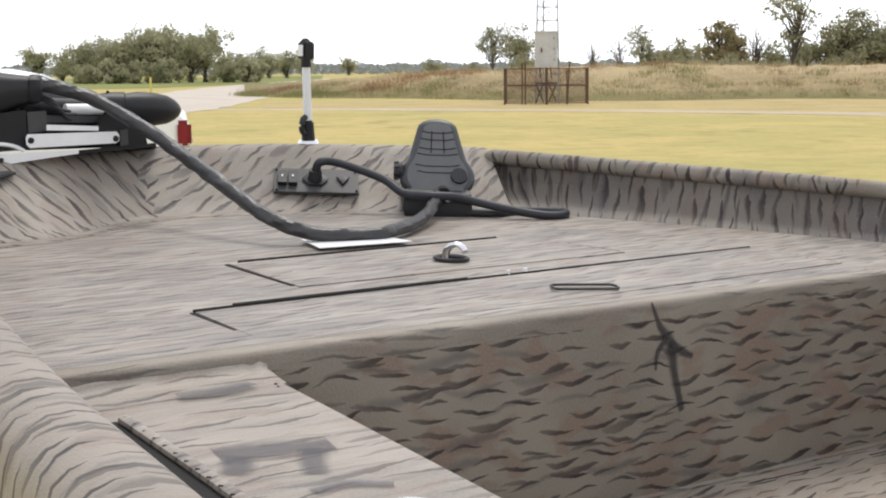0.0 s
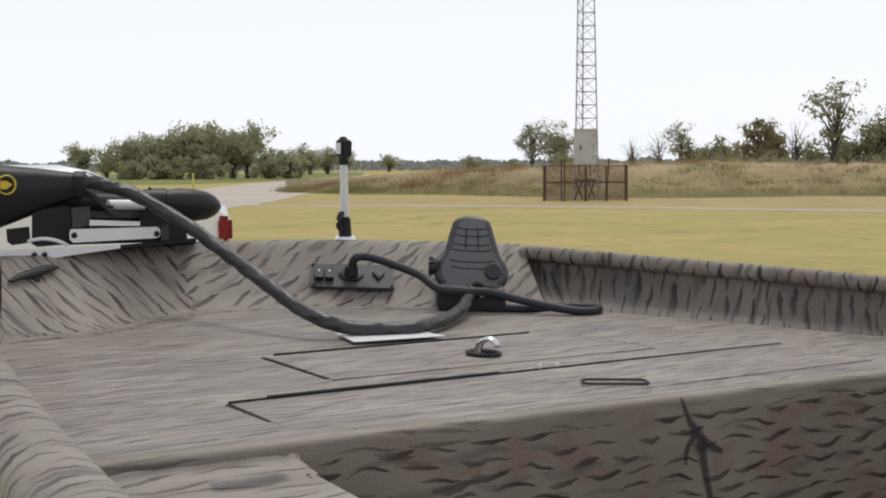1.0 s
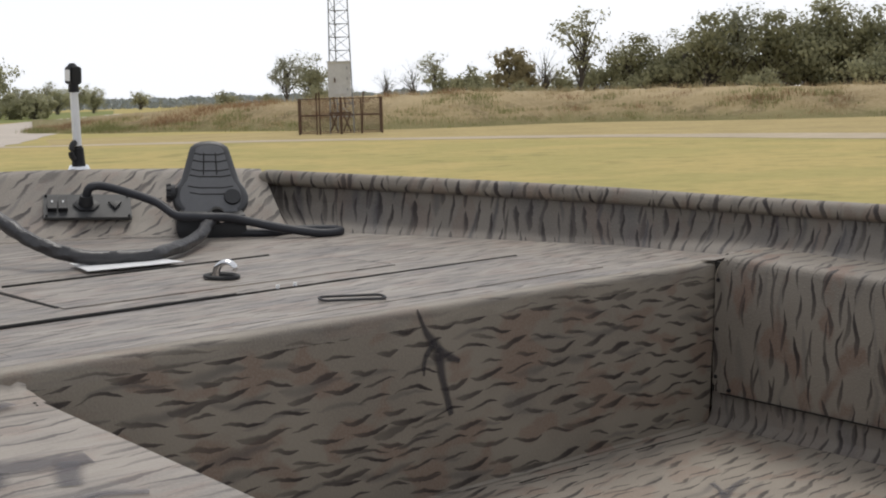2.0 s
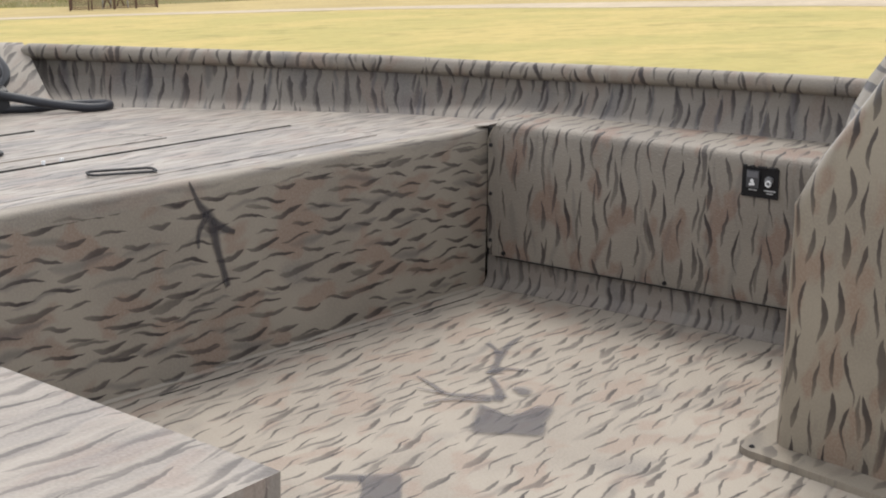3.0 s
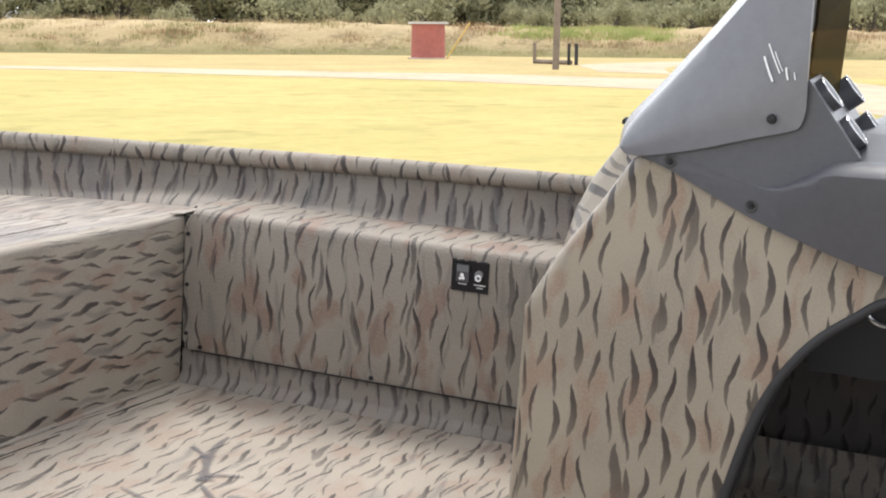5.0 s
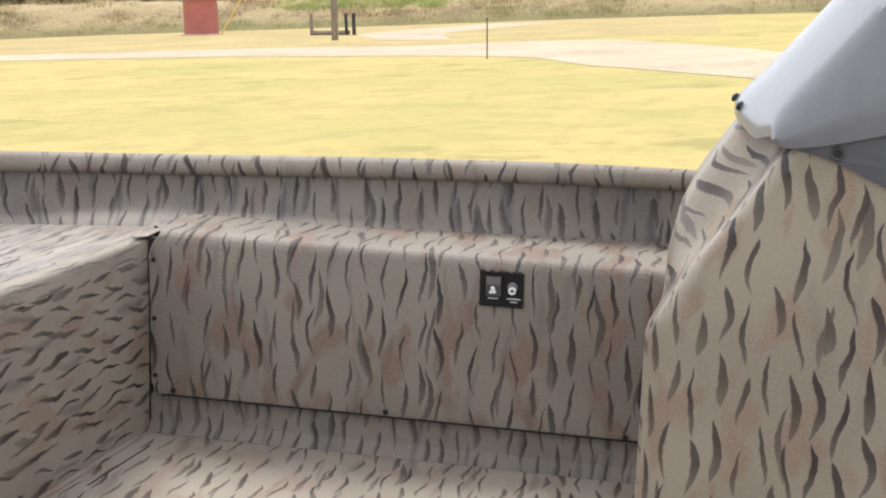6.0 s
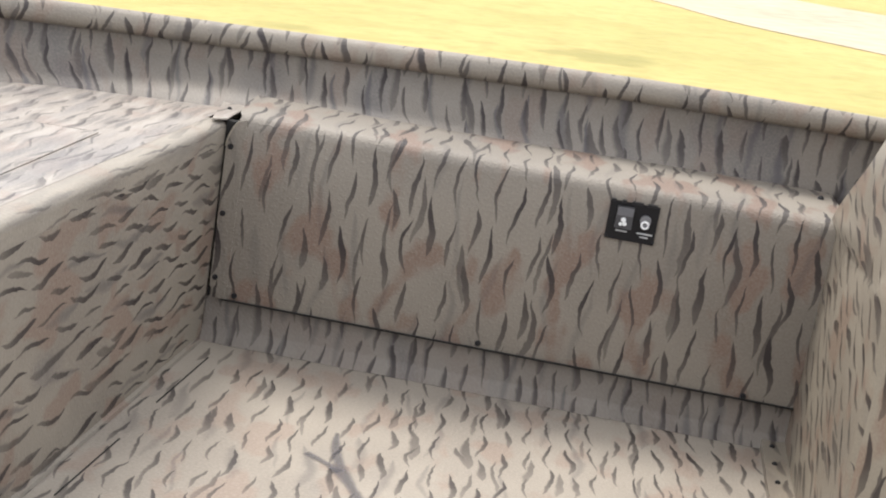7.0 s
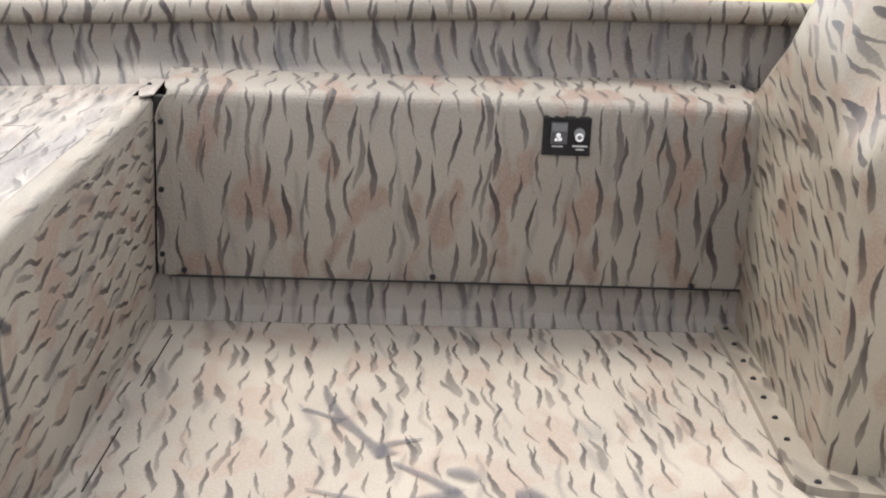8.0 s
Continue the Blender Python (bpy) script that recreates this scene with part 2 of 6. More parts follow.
M_STEEL = mat("steel", (0.75, 0.75, 0.76), 0.22, 1.0, scale=100, vary=0.05)
M_WHITE = mat("white_paint", (0.8, 0.8, 0.8), 0.4, vary=0.04)
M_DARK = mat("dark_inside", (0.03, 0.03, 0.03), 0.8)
M_PLATE = mat("dark_grey_plate", (0.05, 0.05, 0.05), 0.55, bump=0.2, scale=300)
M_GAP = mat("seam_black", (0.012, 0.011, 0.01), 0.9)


# ---- building helpers ----
ORIGIN = {}


def thing(name, label, category, at=(0, 0, 0), group="", frame_m=None, kind=""):
    """An Empty at the thing's base; at is in the boat's frame unless another frame is given."""
    e = new(name)
    e.empty_display_size = 0.05
    f = BOAT if frame_m is None else frame_m
    e.matrix_world = f @ Matrix.Translation(at)
    ORIGIN[e.name] = Vector(at)
    return tagged(e, label, category, group, kind)


def part(name, bm, material, parent, label="", uv=None, smooth=True, bevel=0.0, segs=2):
    """Links a bmesh, drawn in the frame of its thing's layout, as one mesh under a thing or part."""
    o = ORIGIN[parent.name]
    if bevel:
        bmesh.ops.bevel(bm, geom=[e for e in bm.edges if e.is_manifold and e.calc_face_angle(0) > 0.5], offset=bevel, segments=segs, affect="EDGES", clamp_overlap=True)
    if uv:
        lay = bm.loops.layers.uv.verify()
        bm.normal_update()
        for fc in bm.faces:
            mid = fc.calc_center_median()
            nrm = fc.normal.copy() if fc.normal.length else Vector((0, 0, 1))
            for lp in fc.loops:
                lp[lay].uv = uv(lp.vert.co, nrm, mid)
    bmesh.ops.translate(bm, verts=bm.verts, vec=-o)
    bmesh.ops.recalc_face_normals(bm, faces=bm.faces)
    me = bpy.data.meshes.new(name)
    bm.to_mesh(me)
    bm.free()
    me.materials.append(material)
    if smooth:
        me.shade_smooth()
        me.set_sharp_from_angle(angle=radians(38))
    ob = new(name, me)
    ob.parent = parent
    ORIGIN[ob.name] = o
    return tagged(ob, label)


def axis_uv(u, v):
    u, v = Vector(u), Vector(v)
    return lambda p, nrm, mid: (p.dot(u), p.dot(v))


UV_X = axis_uv((1, 0, 0), (0, 0, 1))        # faces across the boat, strokes upright
UV_Y = axis_uv((0, 1, 0), (0, -0.5, 1))     # faces along the boat, strokes upright
UV_FLAT = axis_uv((0, 1, 0), (1, 0, 0))     # level faces, strokes athwart


def box(bm, x0, x1, y0, y1, z0, z1):
    m = Matrix.Translation(((x0 + x1) / 2, (y0 + y1) / 2, (z0 + z1) / 2)) @ Matrix.Diagonal((abs(x1 - x0), abs(y1 - y0), abs(z1 - z0), 1))
    return bmesh.ops.create_cube(bm, size=1, matrix=m)["verts"]


def new_box(*a):
    bm = bmesh.new()
    box(bm, *a)
    return bm


def cyl(bm, p, q, r, r2=None, segs=16):
    p, q = Vector(p), Vector(q)
    m = Matrix.Translation((p + q) / 2) @ (q - p).to_track_quat("Z", "Y").to_matrix().to_4x4()
    return bmesh.ops.create_cone(bm, cap_ends=True, segments=segs, radius1=r, radius2=r if r2 is None else r2, depth=(q - p).length, matrix=m)["verts"]


def new_cyl(*a, **k):
    bm = bmesh.new()
    cyl(bm, *a, **k)
    return bm


def loft(bm, rings, closed=False, caps=False):
    """Quads between equal rows of points."""
    vs = [[bm.verts.new(p) for p in r] for r in rings]
    k = len(rings[0])
    for a, b in zip(vs, vs[1:]):
        for i in range(k if closed else k - 1):
            j = (i + 1) % k
            bm.faces.new((a[i], a[j], b[j], b[i]))
    if caps and closed:
        bm.faces.new(vs[0][::-1])
        bm.faces.new(vs[-1])
    return vs


def prism(bm, outline, axis, a, b):
    """A flat outline pushed along an axis from a to b; outline in the two other axes, in order."""
    def at(p, s):
        return {"x": (s, p[0], p[1]), "y": (p[0], s, p[1]), "z": (p[0], p[1], s)}[axis]
    r0, r1 = [bm.verts.new(at(p, a)) for p in outline], [bm.verts.new(at(p, b)) for p in outline]
    k = len(outline)
    bm.faces.new(r0)
    bm.faces.new(r1[::-1])
    for i in range(k):
        bm.faces.new((r0[i], r0[(i + 1) % k], r1[(i + 1) % k], r1[i]))
    return r0 + r1


def spline(pts, per=8):
    """Points along a smooth curve through pts."""
    P = [Vector(p) for p in pts]
    P = [2 * P[0] - P[1]] + P + [2 * P[-1] - P[-2]]
    out = []
    for i in range(1, len(P) - 2):
        a, b, c, d = P[i - 1:i + 3]
        for k in range(per):
            t = k / per
            out.append(0.5 * ((2 * b) + (c - a) * t + (2 * a - 5 * b + 4 * c - d) * t * t + (3 * b - a - 3 * c + d) * t ** 3))
    out.append(P[-2].copy())
    return out


def tube(bm, pts, r, segs=12, squash=1.0, caps=True, wob=0.0):
    """A round tube along points; r is a number or a function of 0..1."""
    pts = [Vector(p) for p in pts]
    rings = []
    n = len(pts)
    side0 = None
    for i, p in enumerate(pts):
        d = (pts[min(i + 1, n - 1)] - pts[max(i - 1, 0)]).normalized()
        side = d.cross(Vector((0, 0, 1)))
        if side.length < 0.05:
            side = side0 or d.cross(Vector((0, 1, 0)))
        side.normalize()
        side0 = side
        up = side.cross(d)
        rr = r(i / (n - 1)) if callable(r) else r
        ring = []
        for k in range(segs):
            a = 2 * math.pi * k / segs
            q = rr * (1 + wob * noise.noise(p * 30 + Vector((math.cos(a), math.sin(a), 0)) * 1.5))
            ring.append(p + side * math.cos(a) * q + up * math.sin(a) * q * squash)
        rings.append(ring)
    loft(bm, rings, closed=True, caps=caps)
    return bm


def screw(parent, p, normal, r=0.006, label="black screw"):
    n = Vector(normal).normalized()
    p = Vector(p)
    bm = bmesh.new()
    cyl(bm, p - n * 0.002, p + n * 0.002, r, r * 0.85, 12)
    cyl(bm, p + n * 0.002, p + n * 0.0034, r * 0.6, r * 0.45, 12)
    return part("screw", bm, M_BLACK, parent, label)

# ---- the boat ----
boat = thing("boat", "tan aluminium duck boat sprayed with dark camouflage strokes, on its trailer", "boat")


def deck_z(y):
    return 0.333 - 0.025 * max(y, 0)


def askew(x):
    """The front deck's face runs a little askew to the side panel."""
    return -0.06 * (x + 0.1)


def sheet(bm, rings, thick=0.004):
    """A lofted sheet with a thickness."""
    loft(bm, rings)
    bmesh.ops.recalc_face_normals(bm, faces=bm.faces)
    bmesh.ops.solidify(bm, geom=bm.faces[:], thickness=thick)
    return bm


# cockpit floor, with the raised strip along the deck's foot
bm = bmesh.new()
prism(bm, [(-2.06, -2.6), (0.04, -2.6), (0.04, askew(0.04)), (-1.84, askew(-1.84))], "z", -0.03, 0.0)
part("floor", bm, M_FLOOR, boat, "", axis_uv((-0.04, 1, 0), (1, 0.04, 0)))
for x0, x1 in ((-0.077, -0.278), (-0.414, -0.595), (-0.735, -0.915), (-1.06, -1.24)):
    bm = bmesh.new()
    prism(bm, [(x0, askew(x0) - 0.0372), (x1, askew(x1) - 0.0342), (x1, askew(x1) - 0.0358), (x0, askew(x0) - 0.0388)], "z", -0.002, 0.0012)
    part("slot", bm, M_GAP, boat, "narrow black drain slot")

# face of the front deck with its rounded top edge
bm = bmesh.new()
prof = [(0.0, 0.301), (0.0, 0.005), (-0.003, 0.0015), (-0.008, 0.001)]
loft(bm, [[(x, askew(x) + y, z) for y, z in prof] for x in np.linspace(-1.85, 0.0, 12)])
deck_face = part("deck_face", bm, M_FACE, boat, "", lambda p, nrm, mid: (p.z + p.y - askew(p.x), p.x))

bm = bmesh.new()
prof = [(0.030, 0.3322), (0.016, 0.333), (0.008, 0.3322), (0.003, 0.3295), (0.0005, 0.325), (0.0, 0.319), (0.0, 0.301)]
loft(bm, [[(x, askew(x) + y, z) for y, z in prof] for x in np.linspace(-1.85, 0.0, 12)])
part("deck_edge", bm, M_EDGE, boat, "rounded front edge of the deck", lambda p, nrm, mid: (p.z + p.y - askew(p.x), p.x))

# the deck sheet between the bulwarks
DECK_EDGE = [(0.10, 0.05), (0.06, 0.26), (-0.050, 0.50), (-0.12, 0.645), (-0.195, 0.79), (-0.29, 0.971), (-0.42, 1.05), (-0.55, 1.11), (-0.70, 1.20),
             (-0.85, 1.26), (-1.0, 1.295), (-1.15, 1.25), (-1.3, 1.14), (-1.42, 1.12), (-1.54, 1.10), (-1.63, 0.9), (-1.73, 0.45), (-1.80, 0.1)]
bm = bmesh.new()
ring = [(x, y, deck_z(y)) for x, y in DECK_EDGE]
ring = [(0.1, askew(0.1) + 0.03, 0.3325)] + ring[1:-1] + [(-1.84, askew(-1.84) + 0.03, 0.3325)]
bm.faces.new([bm.verts.new(p) for p in ring])
bm.faces.new([bm.verts.new((x, y, z - 0.02)) for x, y, z in ring][::-1])
bmesh.ops.triangulate(bm, faces=bm.faces[:])
part("deck", bm, M_DECK, boat, "", UV_FLAT)


def hatch(corners):
    """A lid lying in the deck: corners port-fore, starboard-fore, starboard-aft, port-aft."""
    def grown(g):
        c = sum((Vector(p) for p in corners), Vector((0, 0))) / 4
        out = []
        for p in corners:
            d = Vector(p) - c
            gx = g if d.x < 0 else min(g, 0.001)
            gy = g if d.y > 0 or g < 0 else -0.02
            out.append((p[0] + math.copysign(1, d.x) * gx, p[1] + math.copysign(1, d.y) * gy))
        return out
    lid_bm, gap = bmesh.new(), bmesh.new()
    for b2, g, lo, hi in ((gap, 0.003, -0.003, 0.0015), (lid_bm, -0.003, -0.002, 0.0032)):
        q = grown(g)
        top = [b2.verts.new((x, y, deck_z(y) + (hi if k < 2 else hi * 0.2 + 0.0012))) for k, (x, y) in enumerate(q)]
        bot = [b2.verts.new((x, y, deck_z(y) + lo)) for x, y in q]
        b2.faces.new(top)
        b2.faces.new(bot[::-1])
        for i in range(4):
            j = (i + 1) % 4
            b2.faces.new((top[i], bot[i], bot[j], top[j]))
    h = part("hatch", lid_bm, M_DECK, boat, "hatch lid sprayed like the deck", UV_FLAT, bevel=0.003)
    part("gap", gap, M_GAP, h, "dark gap round the lid")
    return h


hatch_b = hatch([(-1.471, 0.349), (-0.236, 0.318), (-0.225, 0.105), (-1.483, 0.135)])
hatch_a = hatch([(-1.215, 0.686), (-0.54, 0.668), (-0.494, 0.409), (-1.224, 0.439)])
# hinge leaf along the fore edge of the aft hatch
bm = bmesh.new()
cyl(bm, (-1.40, 0.351, deck_z(0.35) + 0.004), (-0.95, 0.341, deck_z(0.35) + 0.003), 0.0045, segs=8)
cyl(bm, (-0.95, 0.339, deck_z(0.34) + 0.0035), (-0.24, 0.3205, deck_z(0.34) + 0.003), 0.0022, segs=8)
cyl(bm, (-1.468, 0.351, deck_z(0.35) + 0.003), (-1.40, 0.350, deck_z(0.35) + 0.003), 0.0032, segs=8)
part("hinge", bm, M_GAP, hatch_b, "dark piano hinge")
bm = bmesh.new()
cyl(bm, (-1.19, 0.689, deck_z(0.69) + 0.0035), (-0.60, 0.673, deck_z(0.69) + 0.003), 0.003, segs=8)
part("hinge", bm, M_GAP, hatch_a, "dark piano hinge")
for x in (-0.86, -0.82):
    part("white_fleck", new_cyl((x, 0.338, deck_z(0.34) + 0.004), (x, 0.338, deck_z(0.34) + 0.011), 0.0035, segs=8), M_WHITE, hatch_b, "small white fleck at the hinge")


def slam_latch(x, y, z, turn, lifted, parent, r=(0.034, 0.026)):
    """A flush lift-ring latch: dark oval dish and a chrome handle."""
    m = Matrix.Translation((x, y, z)) @ Matrix.Rotation(turn, 4, "Z")
    bm = bmesh.new()
    rings = []
    for s, h in ((1.0, 0.0), (1.0, 0.004), (0.86, 0.006), (0.72, 0.003), (0.70, -0.004), (0.0, -0.004)):
        rings.append([m @ Vector((r[0] * s * math.cos(a), r[1] * s * math.sin(a), h)) for a in np.linspace(0, 2 * math.pi, 24, endpoint=False)])
    loft(bm, rings, closed=True)
    base = part("latch", bm, M_RUBBER, parent, "black oval latch dish")
    if lifted:
        bm = bmesh.new()
        arc = [m @ Vector((-0.012, 0.010, 0.0)), m @ Vector((-0.010, 0.008, 0.012)), m @ Vector((-0.004, 0.004, 0.022)), m @ Vector((0.008, -0.002, 0.029)), m @ Vector((0.018, -0.006, 0.027)), m @ Vector((0.026, -0.009, 0.020)), m @ Vector((0.024, -0.008, 0.014))]
        tube(bm, spline(arc, 3), lambda q: 0.007 + 0.005 * math.sin(math.pi * min(1.0, q * 1.15)), 12, 0.45)
        part("latch_handle", bm, M_STEEL, base, "bright chrome lift handle, raised")
    else:
        bm = bmesh.new()
        loft(bm, [[m @ Vector((r[0] * s * math.cos(a), r[1] * s * math.sin(a), h)) for a in np.linspace(0, 2 * math.pi, 20, endpoint=False)] for s, h in ((0.80, -0.003), (0.80, 0.0065), (0.72, 0.0085), (0.0, 0.0075))], closed=True)
        part("latch_handle", bm, M_STEEL, base, "bright chrome paddle lying flat")
    return base


slam_latch(-0.852, 0.505, deck_z(0.5) + 0.005, radians(-45), True, hatch_a)
bm = bmesh.new()
pts = []
for sx, sy in ((-1, -1), (1, -1), (1, 1), (-1, 1)):
    for k in range(5):
        a = math.atan2(sy, sx) - math.pi / 4 + k * math.pi / 8
        pts.append((sx * 0.044 + 0.012 * math.cos(a), sy * 0.006 + 0.012 * math.sin(a)))
m_oval = Matrix.Translation((-0.837, 0.172, deck_z(0.17) + 0.006)) @ Matrix.Rotation(radians(-27), 4, "Z")
tube(bm, [m_oval @ Vector((x, y, 0)) for x, y in pts + pts[:1]], 0.0023, 8, caps=False)
part("pull_ring", bm, M_RUBBER, hatch_b, "flat black rubber pull ring")

# starboard side panel, bent over into the ledge
bm = bmesh.new()
prof = [(0.004, 0.066), (0.001, 0.10), (-0.004, 0.22), (-0.010, 0.328), (-0.008, 0.337), (-0.002, 0.344), (0.008, 0.3475), (0.08, 0.350), (0.215, 0.352)]
cut = (0.0, 0.0, 0.0, 0.006, 0.011, 0.013, 0.008, 0.0, 0.0)   # the corner beside the deck is cut back at the bend
sheet(bm, [[(x, y - (c if y > -0.02 else 0.0), z) for (x, z), c in zip(prof, cut)] for y in list(np.linspace(-0.90, -0.12, 9)) + [-0.04, -0.013]], 0.003)


def panel_uv(p, nrm, mid):
    return (p.y, p.z if p.z < 0.338 else 0.338 + p.x + 0.01)


side_panel = part("side_panel", bm, M_PANEL, boat, "", panel_uv)
# folded end flange with its cut corners
bm = bmesh.new()
prism(bm, [(-0.036, 0.066), (-0.024, 0.066), (-0.0095, 0.084), (-0.0095, 0.303), (-0.0145, 0.318), (-0.024, 0.336), (-0.036, 0.340)], "x", 0.0003, 0.004)
for v in bm.verts:
    v.co.x += -0.045 * (v.co.z - 0.1)
part("flange", bm, M_PANEL, side_panel, "", panel_uv)
bm = bmesh.new()
prism(bm, [(-0.0092, 0.066), (-0.0070, 0.066), (-0.0062, 0.334), (-0.030, 0.334), (-0.016, 0.312), (-0.0094, 0.300)], "x", 0.0042, 0.02)
for v in bm.verts:
    v.co.x += -0.045 * (v.co.z - 0.1)
part("seam", bm, M_GAP, side_panel, "open seam at the deck's end")
bm = bmesh.new()
tube(bm, spline([(0.0005 - 0.045 * (z - 0.1), y, z) for y, z in ((-0.0092, 0.298), (-0.0095, 0.304), (-0.0140, 0.319), (-0.0205, 0.331), (-0.0245, 0.336))], 3), 0.0013, 8)
part("bent_lip", bm, M_FLANGE, side_panel, "pale bent edge of the cut corner")
bm = bmesh.new()
prism(bm, [(-0.034, 0.010), (-0.012, -0.008), (0.11, -0.010), (0.11, 0.03)], "z", 0.3365, 0.3385)
part("lip", bm, M_DECK, side_panel, "", UV_FLAT)
for y, z in ((-0.0165, 0.298), (-0.0165, 0.197), (-0.0165, 0.098), (-0.048, 0.074), (-0.416, 0.073), (-0.808, 0.070)):
    x = 0.002 - 0.045 * (z - 0.066)
    screw(side_panel, (x, y, z), (-1, 0, 0), 0.0048)
screw(side_panel, (0.139, -0.876, 0.3525), (0, 0, 1), 0.005)
screw(side_panel, (0.06, 0.008, 0.3385), (0, 0, 1), 0.004)
part("seam", new_box(-0.001, 0.006, -0.90, -0.03, 0.0644, 0.0662), M_GAP, side_panel)

# kick strip below the panel, coved into the floor
bm = bmesh.new()
prof = [(0.010, 0.09), (0.012, 0.020), (0.0115, 0.016), (0.007, 0.008), (-0.001, 0.004), (-0.007, 0.0006)]
rings = []
for y in np.linspace(-2.6, -0.004, 150):
    w1 = 0.7 * noise.noise(Vector((y * 7, 0, 1))) + 0.3 * noise.noise(Vector((y * 23, 3, 1)))
    rings.append([(x - f * 0.003 * (0.6 + w1), y, z + f * g * 0.004 * (0.5 + w1)) for (x, z), f, g in zip(prof, (0.0, 0.0, 0.5, 1.0, 1.6, 2.4), (0, 0.3, 1, 1, 0.35, 0))])
loft(bm, rings)
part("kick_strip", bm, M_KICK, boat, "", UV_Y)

# starboard hull side above the ledge, gunwale tube and the flange under it
from mathutils import kdtree

GUN_S = [(0.205, -2.6, 0.462), (0.203, -0.95, 0.460), (0.201, -0.43, 0.449), (0.197, 0.08, 0.426), (0.111, 0.317, 0.426), (0.012, 0.559, 0.424), (-0.117, 0.873, 0.419), (-0.205, 1.085, 0.416), (-0.232, 1.15, 0.414)]
BASE_S = [(0.205, -2.6, 0.352), (0.20, -0.95, 0.350), (0.15, -0.45, 0.349), (0.095, 0.05, 0.338), (0.05, 0.26, 0.327), (-0.060, 0.50, 0.321), (-0.205, 0.79, 0.313), (-0.280, 0.935, 0.309), (-0.297, 0.971, 0.309)]
gs, bs = spline(GUN_S, 8), spline(BASE_S, 8)
bm = bmesh.new()
rows = []
for k, s in enumerate((0.0, 0.05, 0.15, 0.3, 0.5, 0.75, 0.94)):
    out = 1 - (1 - min(1.0, s / 0.5)) ** 2
    rows.append([Vector((b.x + (g.x - b.x) * out + 0.006 * out, b.y + (g.y - b.y) * out, b.z + (g.z - b.z) * s - (0.010 if k == 0 else 0.0))) for b, g in zip(bs, gs)])
rows.append([g.copy() for g in gs])
# strokes run up the wall: u along the gunwale, v up the slope
run = [0.0]
for a, b in zip(gs, gs[1:]):
    run.append(run[-1] + (b - a).length)
climb = [-0.01, 0.006, 0.022, 0.04, 0.062, 0.088, 0.105, 0.115]
rows += [[p + Vector((0.004, 0.001, -0.001)) for p in r] for r in rows[::-1]]
climb += climb[::-1]
finder = kdtree.KDTree(len(rows) * len(gs))
for k, r in enumerate(rows):
    for i, p in enumerate(r):
        finder.insert(p, k * len(gs) + i)
finder.balance()


def wall_uv(p, nrm, mid):
    k, i = divmod(finder.find(p)[1], len(gs))
    return (run[i], climb[k])


loft(bm, rows)
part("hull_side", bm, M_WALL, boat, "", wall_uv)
bm = bmesh.new()
tube(bm, gs, lambda s: 0.0185 if s < 0.93 else 0.0185 * max(0.25, math.sqrt(max(0.0, 1 - ((s - 0.93) / 0.075) ** 2))), 16)


tube_line = kdtree.KDTree(len(gs))
for i, p in enumerate(gs):
    tube_line.insert(p, i)
tube_line.balance()


def tube_uv(p, nrm, mid):
    """Along the tube and round it; the wrap's join lies outboard."""
    q, i, _ = tube_line.find(p)
    return (run[i], math.atan2(p.z - q.z, q.x - p.x) * 0.0185)


part("gunwale", bm, M_TUBE, boat, "round gunwale tube ringed with dark strokes", tube_uv)

# bow bulwark: leaning wall, rounded cap
def bow_uv(p, nrm, mid):
    """Slanting strokes: forward-leaning on the bow, backward-leaning round the port corner."""
    ax, up = p.x * 0.86 - p.y * 0.5, p.x * 0.45 + p.y * 0.75 + p.z * 0.55
    s, t = (0.62, 0.78) if mid.x > -1.02 else (-0.80, 0.60)
    return (ax * t - up * s, ax * s + up * t)


BASE_B = [(-0.297, 0.971), (-0.42, 1.05), (-0.55, 1.11), (-0.70, 1.20), (-0.85, 1.26), (-1.0, 1.295), (-1.15, 1.25), (-1.3, 1.14), (-1.42, 1.12), (-1.54, 1.10)]
CAP_B = [(-0.222, 1.150, 0.428), (-0.315, 1.215, 0.430), (-0.435, 1.272, 0.430), (-0.56, 1.345, 0.430), (-0.70, 1.395, 0.430), (-0.888, 1.422, 0.430), (-1.06, 1.422, 0.431), (-1.20, 1.395, 0.431), (-1.33, 1.355, 0.432), (-1.47, 1.290, 0.432)]
bb, cb = spline([(x + (0.012 if i == 0 else 0), y, deck_z(y) + 0.001) for i, (x, y) in enumerate(BASE_B)], 6), spline(CAP_B, 6)
for _ in range(10):
    bb = [bb[0]] + [(a + 2 * b + c) / 4 for a, b, c in zip(bb, bb[1:], bb[2:])] + [bb[-1]]
bm = bmesh.new()
rows = []
for s, sag in ((-0.06, 0.004), (0.0, 0.002), (0.05, 0.004), (0.12, 0.012), (0.3, 0.012), (0.6, 0.006), (0.9, 0.001), (0.97, -0.001), (1.0, 0.001)):
    rows.append([b.lerp(c, s) - Vector((0, 0, sag)) if s >= 0 else Vector((b.x, b.y - 0.05, deck_z(b.y - 0.05) + 0.0008)) for b, c in zip(bb, cb)])
rows.append([c + Vector(((c.x + 0.85) * 0.03, 0.03, 0.002)) for b, c in zip(bb, cb)])
rows.append([c + Vector(((c.x + 0.85) * 0.09, 0.10, -0.008)) for c in cb])
rows.append([c + Vector(((c.x + 0.85) * 0.12, 0.125, -0.04)) for c in cb])
rows.append([c + Vector(((c.x + 0.85) * 0.02, 0.02, -0.30)) for c in cb])
sheet(bm, rows, 0.004)
part("bow_bulwark", bm, M_BOW, boat, "", bow_uv)

